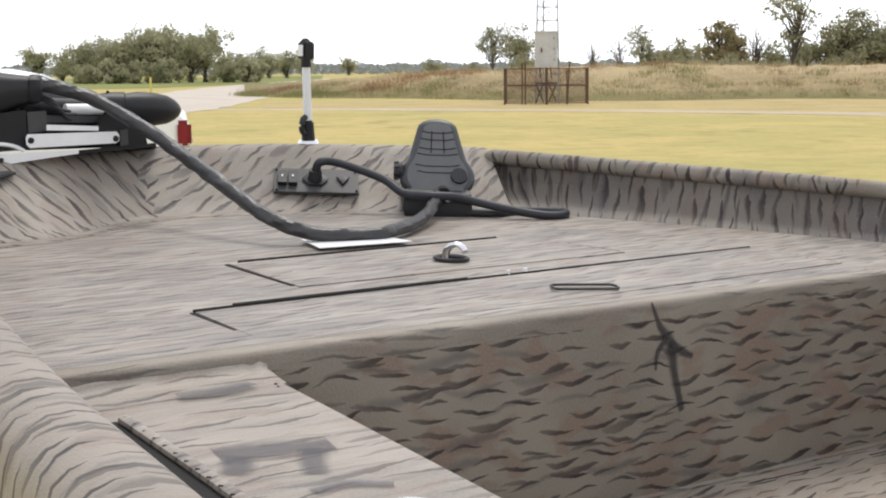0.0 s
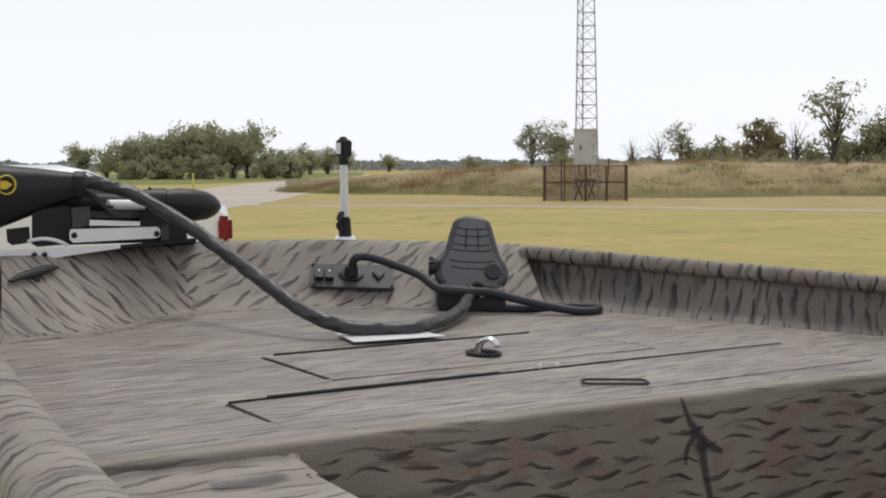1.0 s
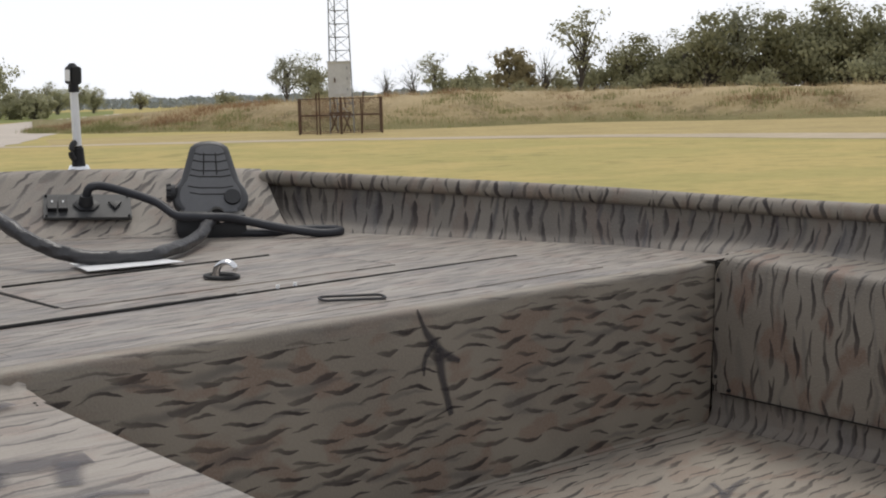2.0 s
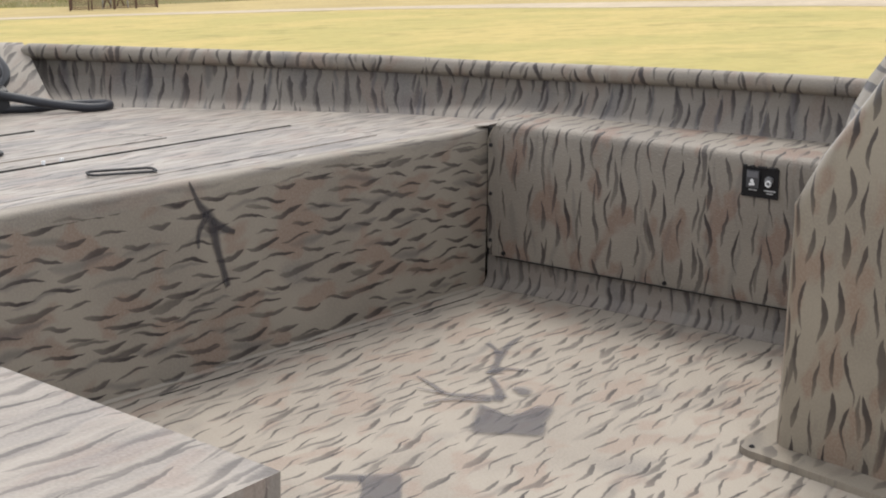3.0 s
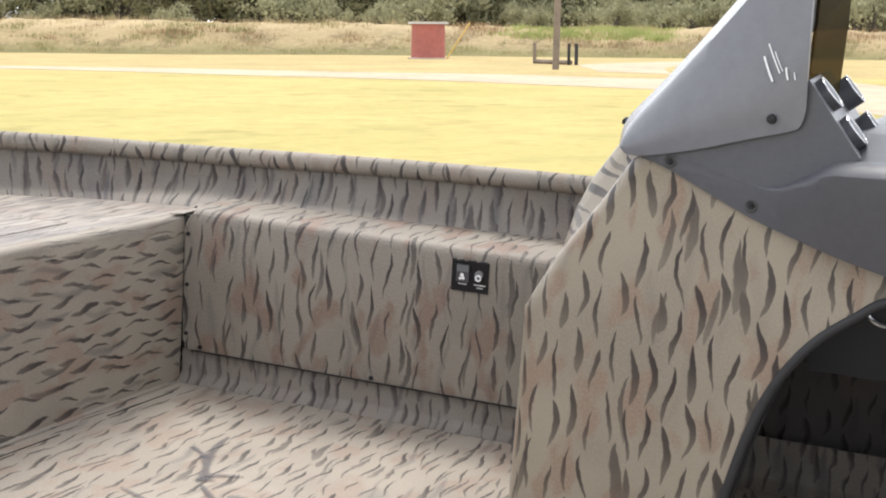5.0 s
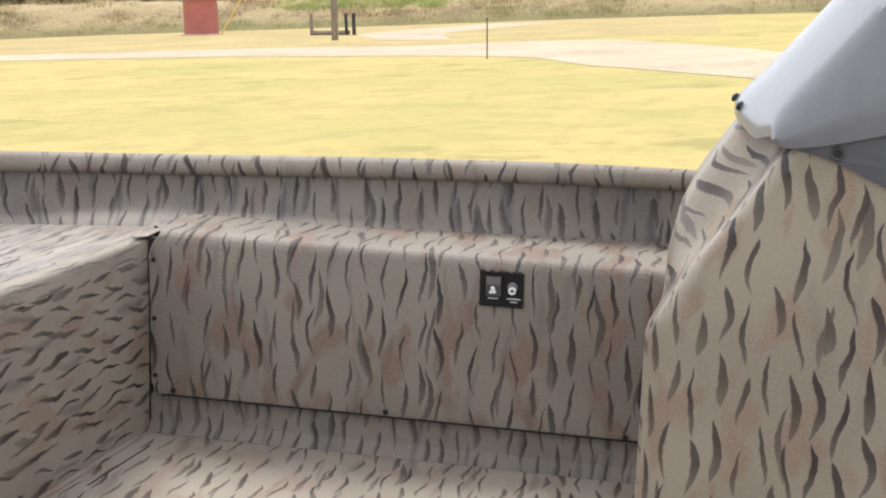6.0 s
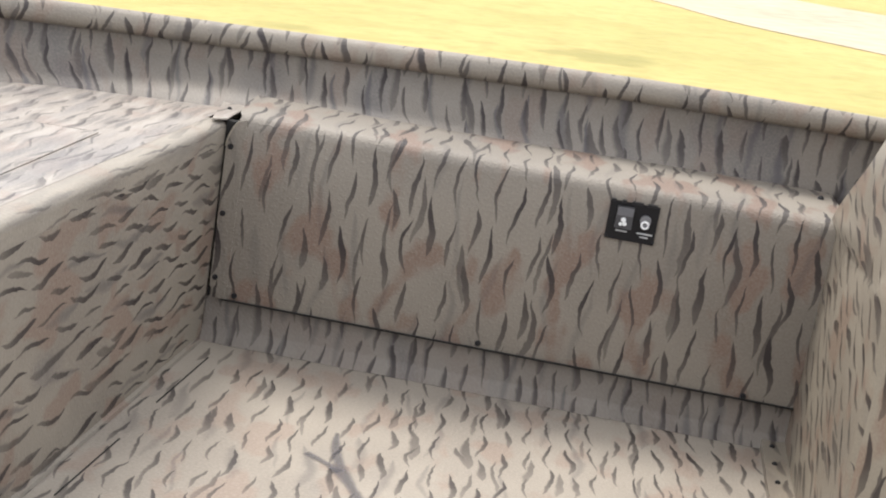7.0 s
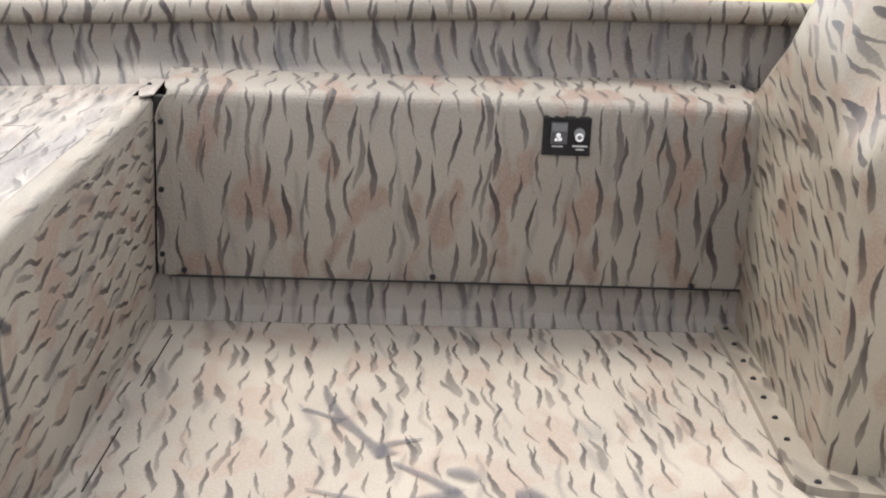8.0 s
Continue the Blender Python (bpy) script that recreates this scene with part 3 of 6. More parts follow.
# port gunwale: broad, rounded, running in to the bow
GUN_P = [(-2.14, -2.6, 0.405), (-2.11, -1.5, 0.402), (-2.0, -0.9, 0.40), (-1.942, -0.52, 0.40), (-1.895, -0.17, 0.40), (-1.828, 0.193, 0.40), (-1.753, 0.538, 0.404), (-1.675, 0.87, 0.412), (-1.585, 1.12, 0.422), (-1.47, 1.29, 0.432)]
gp = spline(GUN_P, 6)
cross = [(0.004, -0.085), (0.004, -0.02), (0.0, -0.006), (-0.009, 0.0), (-0.03, 0.004), (-0.055, 0.001), (-0.075, -0.009), (-0.088, -0.026), (-0.094, -0.05), (-0.10, -0.12), (-0.105, -0.42)]
bm = bmesh.new()
length = [0.0]
for a, b in zip(gp, gp[1:]):
    length.append(length[-1] + (b - a).length)
rings = []
for i, p in enumerate(gp):
    d = (gp[min(i + 1, len(gp) - 1)] - gp[max(i - 1, 0)]).normalized()
    out = Vector((d.y, -d.x, 0))
    rings.append([p + out * u + Vector((0, 0, v)) for u, v in cross])
loft(bm, rings)
part("gunwale", bm, M_GUN, boat, "broad rounded gunwale with dark strokes across", lambda p, nrm, mid: (p.y + 0.3 * p.x, p.x + p.z))
# inner port side under the gunwale, down to deck and box
bm = bmesh.new()
low = spline([(-2.12, -2.6, 0.0), (-2.09, -1.5, 0.0), (-1.99, -0.9, 0.0), (-1.925, -0.52, 0.10), (-1.882, -0.17, 0.22), (-1.81, 0.1, 0.29), (-1.73, 0.45, 0.30), (-1.66, 0.8, 0.30), (-1.59, 1.0, 0.30), (-1.54, 1.10, 0.305)], 6)
sheet(bm, [low, [p + Vector((0.004, 0, -0.06)) for p in gp]], 0.003)
part("inner_side", bm, M_BOW, boat, "", bow_uv)

# port box along the cockpit
bm = bmesh.new()
prism(bm, [(-1.509, askew(-1.509) - 0.001), (-1.59, -0.828), (-1.86, -0.828), (-1.79, askew(-1.79) - 0.001)], "z", 0.0, 0.30)
port_box = part("port_box", bm, M_BOX, boat, "long camouflaged storage box along the cockpit", lambda p, nrm, mid: (p.y, p.x) if nrm.z > 0.6 else (p.x + p.y, p.z), bevel=0.012, segs=3)
# the gutter's shade is drawn as a black strip over the box top
bm = bmesh.new()
prism(bm, [(-1.772, -0.012), (-1.797, -0.30), (-1.842, -0.80), (-1.890, -0.80), (-1.862, -0.30), (-1.815, -0.012)], "z", 0.296, 0.3015)
part("channel", bm, M_GAP, port_box, "black strip standing for the shaded gutter beside the lid")
bm = bmesh.new()
tube(bm, [(-1.765, -0.02, 0.304), (-1.785, -0.27, 0.304), (-1.815, -0.55, 0.304), (-1.835, -0.79, 0.304)], 0.0095, 10, 0.75, wob=0.25)
part("hinge", bm, M_DECK, port_box, "sprayed piano hinge", UV_FLAT)
for k in range(26):
    y = -0.03 - k * 0.029
    x = -1.770 - 0.071 * (k / 25)
    part("hinge_knuckle", new_cyl((x + 0.004, y, 0.3088), (x + 0.001, y + 0.004, 0.3088), 0.0019, segs=6), M_GAP, port_box)
slam_latch(-1.658, -0.442, 0.301, radians(-60), False, port_box, (0.040, 0.031))
# upturned rear edge of the lid, coved against the deck's face, with a torn end
bm = bmesh.new()
rings = []
for k, x in enumerate(np.linspace(-1.800, -1.508, 26)):
    lift = 0.004 * noise.noise(Vector((x * 22, 0, 2))) - (0.004 * (k % 2) if k > 21 else 0.0)
    rings.append([(x + 0.01 * noise.noise(Vector((x * 9, z * 200, 5))), askew(x) + y, z + lift * f) for y, z, f in ((-0.052, 0.2995, 0), (-0.044, 0.3012, 0.1), (-0.028, 0.3035, 0.3), (-0.014, 0.3070, 0.7), (-0.006, 0.3120, 1.0), (-0.002, 0.3175, 1.0), (-0.001, 0.3175, 1.0))])
loft(bm, rings)
part("lid_edge", bm, M_BOX, port_box, "upturned edge of the lid against the deck", lambda p, nrm, mid: (p.y + 1.6 * p.z, p.x))
# ragged end of the box's lid where the paint is chipped
for k in range(5):
    part("chip", new_cyl((-1.512 - 0.004 * k, 0.07 - 0.012 * k, 0.299), (-1.512 - 0.004 * k, 0.07 - 0.012 * k, 0.3012), 0.0016 + 0.0008 * (k % 2), segs=5), M_GAP, port_box)


# ---- sprayed stencil shapes ----
def spray_material(name, base, most):
    m = bpy.data.materials.new(name)
    m.use_nodes = True
    w = Net(m)
    b = w.n["Principled BSDF"]
    b.inputs["Base Color"].default_value = (*base, 1)
    b.inputs["Roughness"].default_value = 0.65
    uv = w.n.new("ShaderNodeUVMap").outputs[0]
    s = w.n.new("ShaderNodeSeparateXYZ")
    w.l.new(uv, s.inputs[0])
    across = w.f("ABSOLUTE", w.f("MULTIPLY_ADD", s.outputs[0], 2.0, -1.0))
    tc = w.n.new("ShaderNodeTexCoord").outputs["Object"]
    rag = w.f("MULTIPLY", w.f("SUBTRACT", w.noise(tc, 60, 3), 0.5), 0.5)
    a = w.step(w.f("ADD", across, rag), 1.05, 0.25, 0.0, most)
    w.l.new(a, b.inputs["Alpha"])
    return m


M_SPRAY, M_FAINT = spray_material("sprayed_stencil", (0.045, 0.04, 0.045), 0.72), spray_material("faint_stencil", (0.100, 0.094, 0.106), 0.54)


def strokes(paths, place, parent, paint, lift=0.0012):
    """Flat tapered strokes; each path is (points, widths); place maps (u, v, lift) to the surface."""
    for j, (pts, widths) in enumerate(paths):
        bm = bmesh.new()
        lay = bm.loops.layers.uv.verify()
        P = spline([(u, v, 0) for u, v in pts], 5)
        W = spline([(x, 0, 0) for x in widths], 5)
        last = None
        for i, p in enumerate(P):
            d = (P[min(i + 1, len(P) - 1)] - P[max(i - 1, 0)]).normalized()
            s = Vector((-d.y, d.x, 0)) * max(W[i].x, 0.001)
            h = lift + 0.0003 * j
            pair = (bm.verts.new(place((p + s).x, (p + s).y, h)), bm.verts.new(place((p - s).x, (p - s).y, h)))
            if last:
                fc = bm.faces.new((last[0], last[1], pair[1], pair[0]))
                for lp, u in zip(fc.loops, (0, 1, 1, 0)):
                    lp[lay].uv = (u, 0.5)
            last = pair
        part("stencil_mark", bm, paint, parent, "dark grey sprayed stencil mark")


def blocks(outlines, place, parent, lift=0.0026):
    """Sprayed blocks with soft rims: a filled middle and a feathered border."""
    for pts in outlines:
        bm = bmesh.new()
        lay = bm.loops.layers.uv.verify()
        P = [Vector((*p, 0)) for p in pts]
        c = sum(P, Vector()) / len(P)
        ring = [p for p in spline([tuple(q) for q in P + P[:1]], 4)[:-1]]
        rims = []
        for s in (1.12, 0.80):
            rims.append([bm.verts.new(place(c.x + (p.x - c.x) * s, c.y + (p.y - c.y) * s, lift)) for p in ring])
        k = len(ring)
        for i in range(k):
            fc = bm.faces.new((rims[0][i], rims[0][(i + 1) % k], rims[1][(i + 1) % k], rims[1][i]))
            for lp, u in zip(fc.loops, (0, 0, 0.5, 0.5)):
                lp[lay].uv = (u, 0.5)
        hub = bm.verts.new(place(c.x, c.y, lift))
        for i in range(k):
            fc = bm.faces.new((rims[1][i], rims[1][(i + 1) % k], hub))
            for lp in fc.loops:
                lp[lay].uv = (0.5, 0.5)
        part("stencil_block", bm, M_FAINT, parent, "faded grey sprayed block")


on_floor = lambda u, v, h: (u, v, h)
on_face = lambda u, v, h: (u, askew(u) - h, v)
on_box = lambda u, v, h: (u, v, 0.300 + h)
# antlered branch over a block on the floor, and a second block beside the box
strokes([([(-0.345, -0.24), (-0.365, -0.268), (-0.383, -0.29)], [0.009, 0.007, 0.012]),
         ([(-0.264, -0.265), (-0.315, -0.272), (-0.37, -0.288)], [0.004, 0.009, 0.010]),
         ([(-0.372, -0.285), (-0.43, -0.315), (-0.485, -0.344)], [0.018, 0.009, 0.022]),
         ([(-0.493, -0.334), (-0.458, -0.34), (-0.446, -0.356), (-0.434, -0.388)], [0.006, 0.010, 0.009, 0.003]),
         ([(-0.505, -0.350), (-0.545, -0.39), (-0.585, -0.422)], [0.006, 0.010, 0.016]),
         ([(-0.585, -0.428), (-0.605, -0.38), (-0.622, -0.341), (-0.600, -0.295), (-0.58, -0.25)], [0.022, 0.016, 0.010, 0.007, 0.003]),
         ([(-0.605, -0.415), (-0.648, -0.356), (-0.69, -0.342)], [0.012, 0.008, 0.004]),
         ([(-0.622, -0.335), (-0.628, -0.31), (-0.631, -0.286)], [0.007, 0.006, 0.003]),
         ([(-0.527, -0.412), (-0.533, -0.43), (-0.55, -0.445)], [0.010, 0.022, 0.012])], on_floor, boat, M_FAINT)
blocks([[(-0.628, -0.41), (-0.70, -0.447), (-0.742, -0.474), (-0.715, -0.515), (-0.690, -0.561), (-0.636, -0.536), (-0.575, -0.512), (-0.580, -0.487), (-0.612, -0.490), (-0.650, -0.470), (-0.640, -0.445)],
        [(-0.983, -0.440), (-0.962, -0.462), (-0.945, -0.486), (-0.987, -0.518), (-1.027, -0.544), (-1.045, -0.522), (-1.053, -0.497), (-1.017, -0.475)]], on_floor, boat)
strokes([([(-1.018, -0.409), (-1.001, -0.425), (-0.985, -0.454)], [0.006, 0.017, 0.017]),
         ([(-1.089, -0.446), (-1.074, -0.474), (-1.047, -0.502)], [0.008, 0.013, 0.014])], on_floor, boat, M_FAINT)
strokes([([(-0.814, 0.331), (-0.792, 0.290), (-0.768, 0.262), (-0.752, 0.204), (-0.730, 0.140)], [0.003, 0.008, 0.014, 0.011, 0.008]),
         ([(-0.714, 0.231), (-0.735, 0.240), (-0.766, 0.260)], [0.006, 0.009, 0.008]),
         ([(-0.796, 0.217), (-0.794, 0.245), (-0.774, 0.272)], [0.003, 0.007, 0.009])], on_face, deck_face, M_SPRAY)
strokes([([(-1.735, -0.180), (-1.69, -0.190), (-1.65, -0.202), (-1.605, -0.215)], [0.037, 0.038, 0.034, 0.032]),
         ([(-1.716, -0.195), (-1.735, -0.225), (-1.753, -0.246)], [0.020, 0.024, 0.019]),
         ([(-1.630, -0.215), (-1.655, -0.250), (-1.678, -0.290)], [0.019, 0.021, 0.018]),
         ([(-1.712, -0.335), (-1.668, -0.335), (-1.628, -0.362)], [0.013, 0.015, 0.012])], on_box, port_box, M_FAINT)
strokes([([(-1.665, 0.036), (-1.61, 0.030), (-1.555, 0.040)], [0.016, 0.026, 0.018])], lambda u, v, h: (u, v, 0.3035 + h), port_box, M_FAINT)

# ---- console ----
SIDE0 = -0.525   # the console's port side at its forward foot


def side_x(y):
    return SIDE0 + 0.2 * (y + 0.855)


def front_y(x, z):
    y = -0.856 - 0.05 * (x - SIDE0)
    return y - float(np.interp(z, (0.37, 0.45, 0.56, 0.635), (0.0, 0.045, 0.121, 0.166)))


def row(z, ends, corner=0.045):
    """A level line round the console: starboard, over the nose of the front, round the corner, aft along the side."""
    corner = float(np.interp(z, (0.35, 0.45), (corner, corner * 0.5)))
    yf = front_y(SIDE0, z)
    pts = []
    if z < 0.35:
        pts = [(0.19, front_y(0.19, z) - 0.05, z)] + [(x, front_y(x, z), z) for x in np.linspace(0.16, SIDE0 + corner, 11)]
    else:
        xs = float(np.interp(z, (0.36, 0.387, 0.413, 0.451, 0.477, 0.635), (0.0, -0.043, -0.075, -0.138, -0.158, -0.20)))
        yn = float(np.interp(z, (0.36, 0.46, 0.49, 0.521, 0.56, 0.596, 0.635), (-0.869, -0.872, -0.878, -0.890, -0.909, -0.934, -0.963)))
        yc = front_y(SIDE0 + corner, z)
        pts = [(0.19, -1.06, z), (0.17, -0.945 - (z - 0.36) * 0.5, z), (xs + 0.06, yn - 0.024, z)]
        end = SIDE0 + corner
        for k, x in enumerate((xs, (xs - 0.36) / 2, -0.36, -0.385, -0.40, -0.415, -0.43, -0.445, end)):
            q = min(1.0, max(0.0, (-0.37 - x) / 0.075))
            pts.append((x, yn + (yc - yn) * q * q * (3 - 2 * q) - (0.004 if k == 0 else 0.0), z))
    for k in range(1, 7):
        a = k / 6 * math.pi / 2
        pts.append((side_x(yf - corner) + corner * (1 - math.sin(a)), yf - corner * (1 - math.cos(a)), z))
    y0 = yf - corner
    for k in range(1, 9):
        y = y0 + (ends[0] - y0) * k / 8
        pts.append((side_x(y), y, z + (ends[1] - z) * (k / 8) ** 2))
    return pts


ARCH = [(0.0, -1.146), (0.083, -1.157), (0.125, -1.162), (0.17, -1.178), (0.254, -1.198), (0.333, -1.226), (0.399, -1.269)]
console = thing("console", "tan camouflaged steering console with grey dash and arched opening", "console", (-0.3, -1.1, 0.0))
bm = bmesh.new()
rows = [row(z, (y, z)) for z, y in ARCH[:-1]]
rows += [row(z, e) for z, e in ((0.353, (-1.245, 0.362)), (0.37, (-1.269, 0.399)), (0.40, (-1.319, 0.444)), (0.45, (-1.361, 0.472)), (0.50, (-1.55, 0.477)), (0.545, (-1.55, 0.47)))]
rows.append(row(0.60, (-1.55, 0.475)))
rows.append(row(0.635, (-1.55, 0.478)))
for r, over in ((rows[-2], 0.006), (rows[-1], 0.010)):
    for k, (x, y, z) in enumerate(r):
        if x < -0.48 and y < -1.0:
            r[k] = (x, y, min(z, float(np.interp(-y, (1.0, 1.017, 1.06, 1.168, 1.241, 1.358, 1.55), (0.63, 0.606, 0.594, 0.550, 0.530, 0.504, 0.470))) + over))
loft(bm, rows)


def console_uv(p, nrm, mid):
    """Runs on round the corner from the side to the front; the sloped nose keeps its strokes upright."""
    flat = math.hypot(nrm.x, nrm.y)
    if flat > 0.05 and abs(nrm.y) / flat > (0.9 if mid.z < 0.37 or mid.x < -0.485 else 0.3):
        u, v = p.x + 0.1 * p.y, p.z * 1.1
        return (u * 0.43 - v * 0.9 + 0.3, u * 0.9 + v * 0.43)
    return (p.x + p.y, p.z)


part("body", bm, M_CONSOLE, console, "", console_uv)
bm = bmesh.new()
prism(bm, [(-0.530, -1.025), (-0.49, -1.010), (-0.44, -0.995), (-0.36, -0.980), (-0.20, -0.980), (-0.13, -1.0), (0.10, -1.07), (0.10, -1.30), (-0.60, -1.30)], "z", 0.626, 0.637)
part("top_cover", bm, M_DASH, console, "grey deck of the console under the screen", bevel=0.004)
arch = [(side_x(y), y, z) for z, y in ARCH] + [(side_x(y), y, z) for y, z in ((-1.319, 0.444), (-1.361, 0.472), (-1.45, 0.478), (-1.55, 0.474))]
bm = bmesh.new()
tube(bm, spline(arch, 4), 0.0065, 10)
part("edge_trim", bm, M_RUBBER, console, "black rubber edging round the leg opening")
# inner lining coloured black, so the opening's shade sits in its colour
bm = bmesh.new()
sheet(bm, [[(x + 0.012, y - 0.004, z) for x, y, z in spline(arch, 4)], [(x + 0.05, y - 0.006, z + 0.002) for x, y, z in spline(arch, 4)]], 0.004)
part("opening_lining", bm, M_GAP, console, "lining of the leg opening, blackened to carry its shade")
# inside the leg opening
part("inner_box", new_box(-0.40, 0.14, -1.70, -1.235, 0.315, 0.455), M_BLACK, console, "black panel under the dash", bevel=0.01)
bm = bmesh.new()
tube(bm, [(-0.405, -1.345 + 0.028 * math.cos(a), 0.418 + 0.022 * math.sin(a)) for a in np.linspace(0, 2 * math.pi, 20)], 0.004, 8, caps=False)
part("ring", bm, M_STEEL, console, "bright ring in the black panel")
# unseen lid, added to keep light out of the leg opening
part("shade_lid", new_box(-0.46, 0.16, -1.74, -1.05, 0.458, 0.468), M_DARK, console, "added dark lid that keeps light out of the leg opening")
# the darkened camo copy paints in the opening's shade
part("back_wall", new_box(0.14, 0.16, -1.75, -1.0, 0.0, 0.40), M_CONSOLE_SHADED, console, "", UV_Y)
# unseen panel, widened across the console to block light from aft
part("shade_panel", new_box(-0.66, 0.16, -1.74, -1.71, 0.0, 0.46), M_DARK, console)

# foot flange with rounded corner
bm = bmesh.new()
pts = [(0.005, -0.848), (-0.25, -0.835), (-0.50, -0.818)]
for k in range(7):
    a = k / 6 * math.pi / 2
    pts.append((-0.535 - 0.04 * math.sin(a), -0.857 + 0.04 * math.cos(a)))
pts += [(-0.64, -1.142), (-0.648, -1.165)]
for k in range(1, 5):
    a = k / 4 * math.pi / 2
    pts.append((-0.633 + 0.0 - 0.015 * math.cos(a), -1.165 - 0.012 * math.sin(a)))
pts += [(-0.60, -1.177), (-0.585, -1.16), (-0.50, -0.90), (0.005, -0.90)]
prism(bm, pts, "z", 0.0, 0.0105)
flange = part("foot_flange", bm, M_FLANGE, console, "plain tan foot flange", UV_FLAT, bevel=0.005)
for k in range(7):
    x = -0.02 - 0.069 * k
    screw(flange, (x, -0.862 + 0.026 * (-x / 0.5) , 0.0105), (0, 0, 1), 0.0045)
screw(flange, (-0.556, -0.842, 0.0105), (0, 0, 1), 0.005)

# grey dash moulding over the console
lower = [(-1.017, 0.606), (-1.06, 0.594), (-1.168, 0.550), (-1.241, 0.530), (-1.358, 0.504), (-1.55, 0.470)]
crease = [(-1.008, 0.632), (-1.05, 0.622), (-1.182, 0.590), (-1.241, 0.610), (-1.301, 0.634), (-1.55, 0.640)]
bm = bmesh.new()
S = lambda pts: spline([(p[0], p[1], 0) for p in pts], 5)
def dash_row(pts, off, bulge=0.0, up=0.0):
    """A line along the dash; aft of the screen its lower half swells out to port."""
    out = []
    for p in S(pts):
        q = min(1.0, max(0.0, (-1.17 - p.x) / 0.13))
        out.append((side_x(p.x) + off - bulge * q * q * (3 - 2 * q), p.x, p.y + up * q))
    return out
lows = [((a[0] + b[0]) / 2, (a[1] + b[1]) / 2) for a, b in zip(lower, crease)]
rows = [dash_row(lower, 0.008), dash_row(lower, -0.006, 0.022), dash_row(lows, -0.0075, 0.042), dash_row(crease, -0.0081, 0.052, -0.020), dash_row(crease, -0.0081, 0.053, -0.011), dash_row(crease, -0.0080, 0.047, -0.003), dash_row(crease, -0.0078, 0.034, 0.003), dash_row(crease, -0.007, 0.016, 0.005), dash_row(crease, 0.002, -0.002, 0.002), dash_row(crease, 0.10, 0.0, 0.03), dash_row(crease, 0.60, 0.0, 0.03)]
loft(bm, rows)
dash = part("dash", bm, M_DASH, console, "satin grey moulded dash")
bm = bmesh.new()
binnacle = [(-1.0, 0.626), (-1.08, 0.655), (-1.17, 0.695), (-1.228, 0.729), (-1.266, 0.683), (-1.301, 0.640), (-1.241, 0.604), (-1.182, 0.586), (-1.06, 0.598)]
loft(bm, [[(side_x(y) + off, y + 0.055 * max(0.0, off), z) for y, z in binnacle] for off in (-0.0078, 0.20, 0.42)], closed=True, caps=True)
part("binnacle", bm, M_DASH, console, "grey instrument binnacle under the screen", bevel=0.006)
for y, z in ((-1.059, 0.602), (-1.173, 0.560), (-1.341, 0.519)):
    c0, nrm = Vector((side_x(y) - 0.0085, y, z + 0.004)), Vector((-1, 0.2, 0)).normalized()
    bm = bmesh.new()
    loft(bm, [[c0 + nrm * h + (Vector((0.196, 0.98, 0)) * math.cos(a) + Vector((0, 0, 1)) * math.sin(a)) * r for a in np.linspace(0, 2 * math.pi, 18, endpoint=False)] for r, h in ((0.0088, -0.004), (0.0088, 0.001), (0.0072, 0.0020), (0.0056, 0.001), (0.001, 0.001))], closed=True)
    washer = part("washer", bm, M_PLATE, dash, "dark cup washer")
    screw(washer, c0 + nrm * 0.001, nrm, 0.0050)
# smoked wrap-round windscreen
bm = bmesh.new()
lo_edge = spline([(y, z, 0) for y, z in [(-0.990, 0.616), (-0.994, 0.611), (-1.004, 0.608), (-1.03, 0.611), (-1.091, 0.626), (-1.167, 0.650), (-1.212, 0.664), (-1.224, 0.672), (-1.229, 0.690)]], 6)
hi_edge = spline([(y, z, 0) for y, z in [(-0.985, 0.618), (-0.987, 0.634), (-1.001, 0.654), (-1.03, 0.687), (-1.08, 0.748), (-1.125, 0.806), (-1.165, 0.860), (-1.200, 0.905), (-1.215, 0.925)]], 6)
rows = []
for s in (0.0, 0.15, 0.35, 0.6, 0.85, 1.0):
    rows.append([(side_x(a.x + (b.x - a.x) * s) - 0.0145 - 0.006 * math.sin(s * math.pi) + 0.0225 * s * s, a.x + (b.x - a.x) * s, a.y + (b.y - a.y) * s) for a, b in zip(lo_edge, hi_edge)])
for dx, dy, drop in ((0.02, 0.005, 0.006), (0.045, 0.012, 0.011), (0.07, 0.018, 0.010), (0.12, 0.030, 0.005), (0.16, 0.038, 0.001), (0.20, 0.043, -0.003), (0.24, 0.045, -0.005), (0.30, 0.032, -0.005), (0.42, -0.06, -0.005)):
    line = []
    for b in hi_edge:
        low = drop * max(0.0, 1 - (b.y - 0.618) / 0.05)
        line.append((side_x(b.x) + 0.008 + dx, b.x + dy + 0.25 * low, b.y + 0.002 - low))
    rows.append(line)
sheet(bm, rows, 0.005)
M_SCREEN = mat("smoked_acrylic", (0.150, 0.152, 0.170), 0.26, bump=0.10, scale=500, vary=0.08)
shield = part("windscreen", bm, M_SCREEN, console, "smoked grey wrap-round windscreen")
screw(shield, (side_x(-1.188) - 0.0225, -1.188, 0.677), (-1, 0.2, 0), 0.0065)
for dx, dy in ((0.16, 0.038), (0.24, 0.045)):
    screw(shield, (side_x(-0.99) + 0.008 + dx, -0.986 + dy, 0.637 + 0.05 * (dx - 0.16)), (-0.2, 1, 0.7), 0.0065)
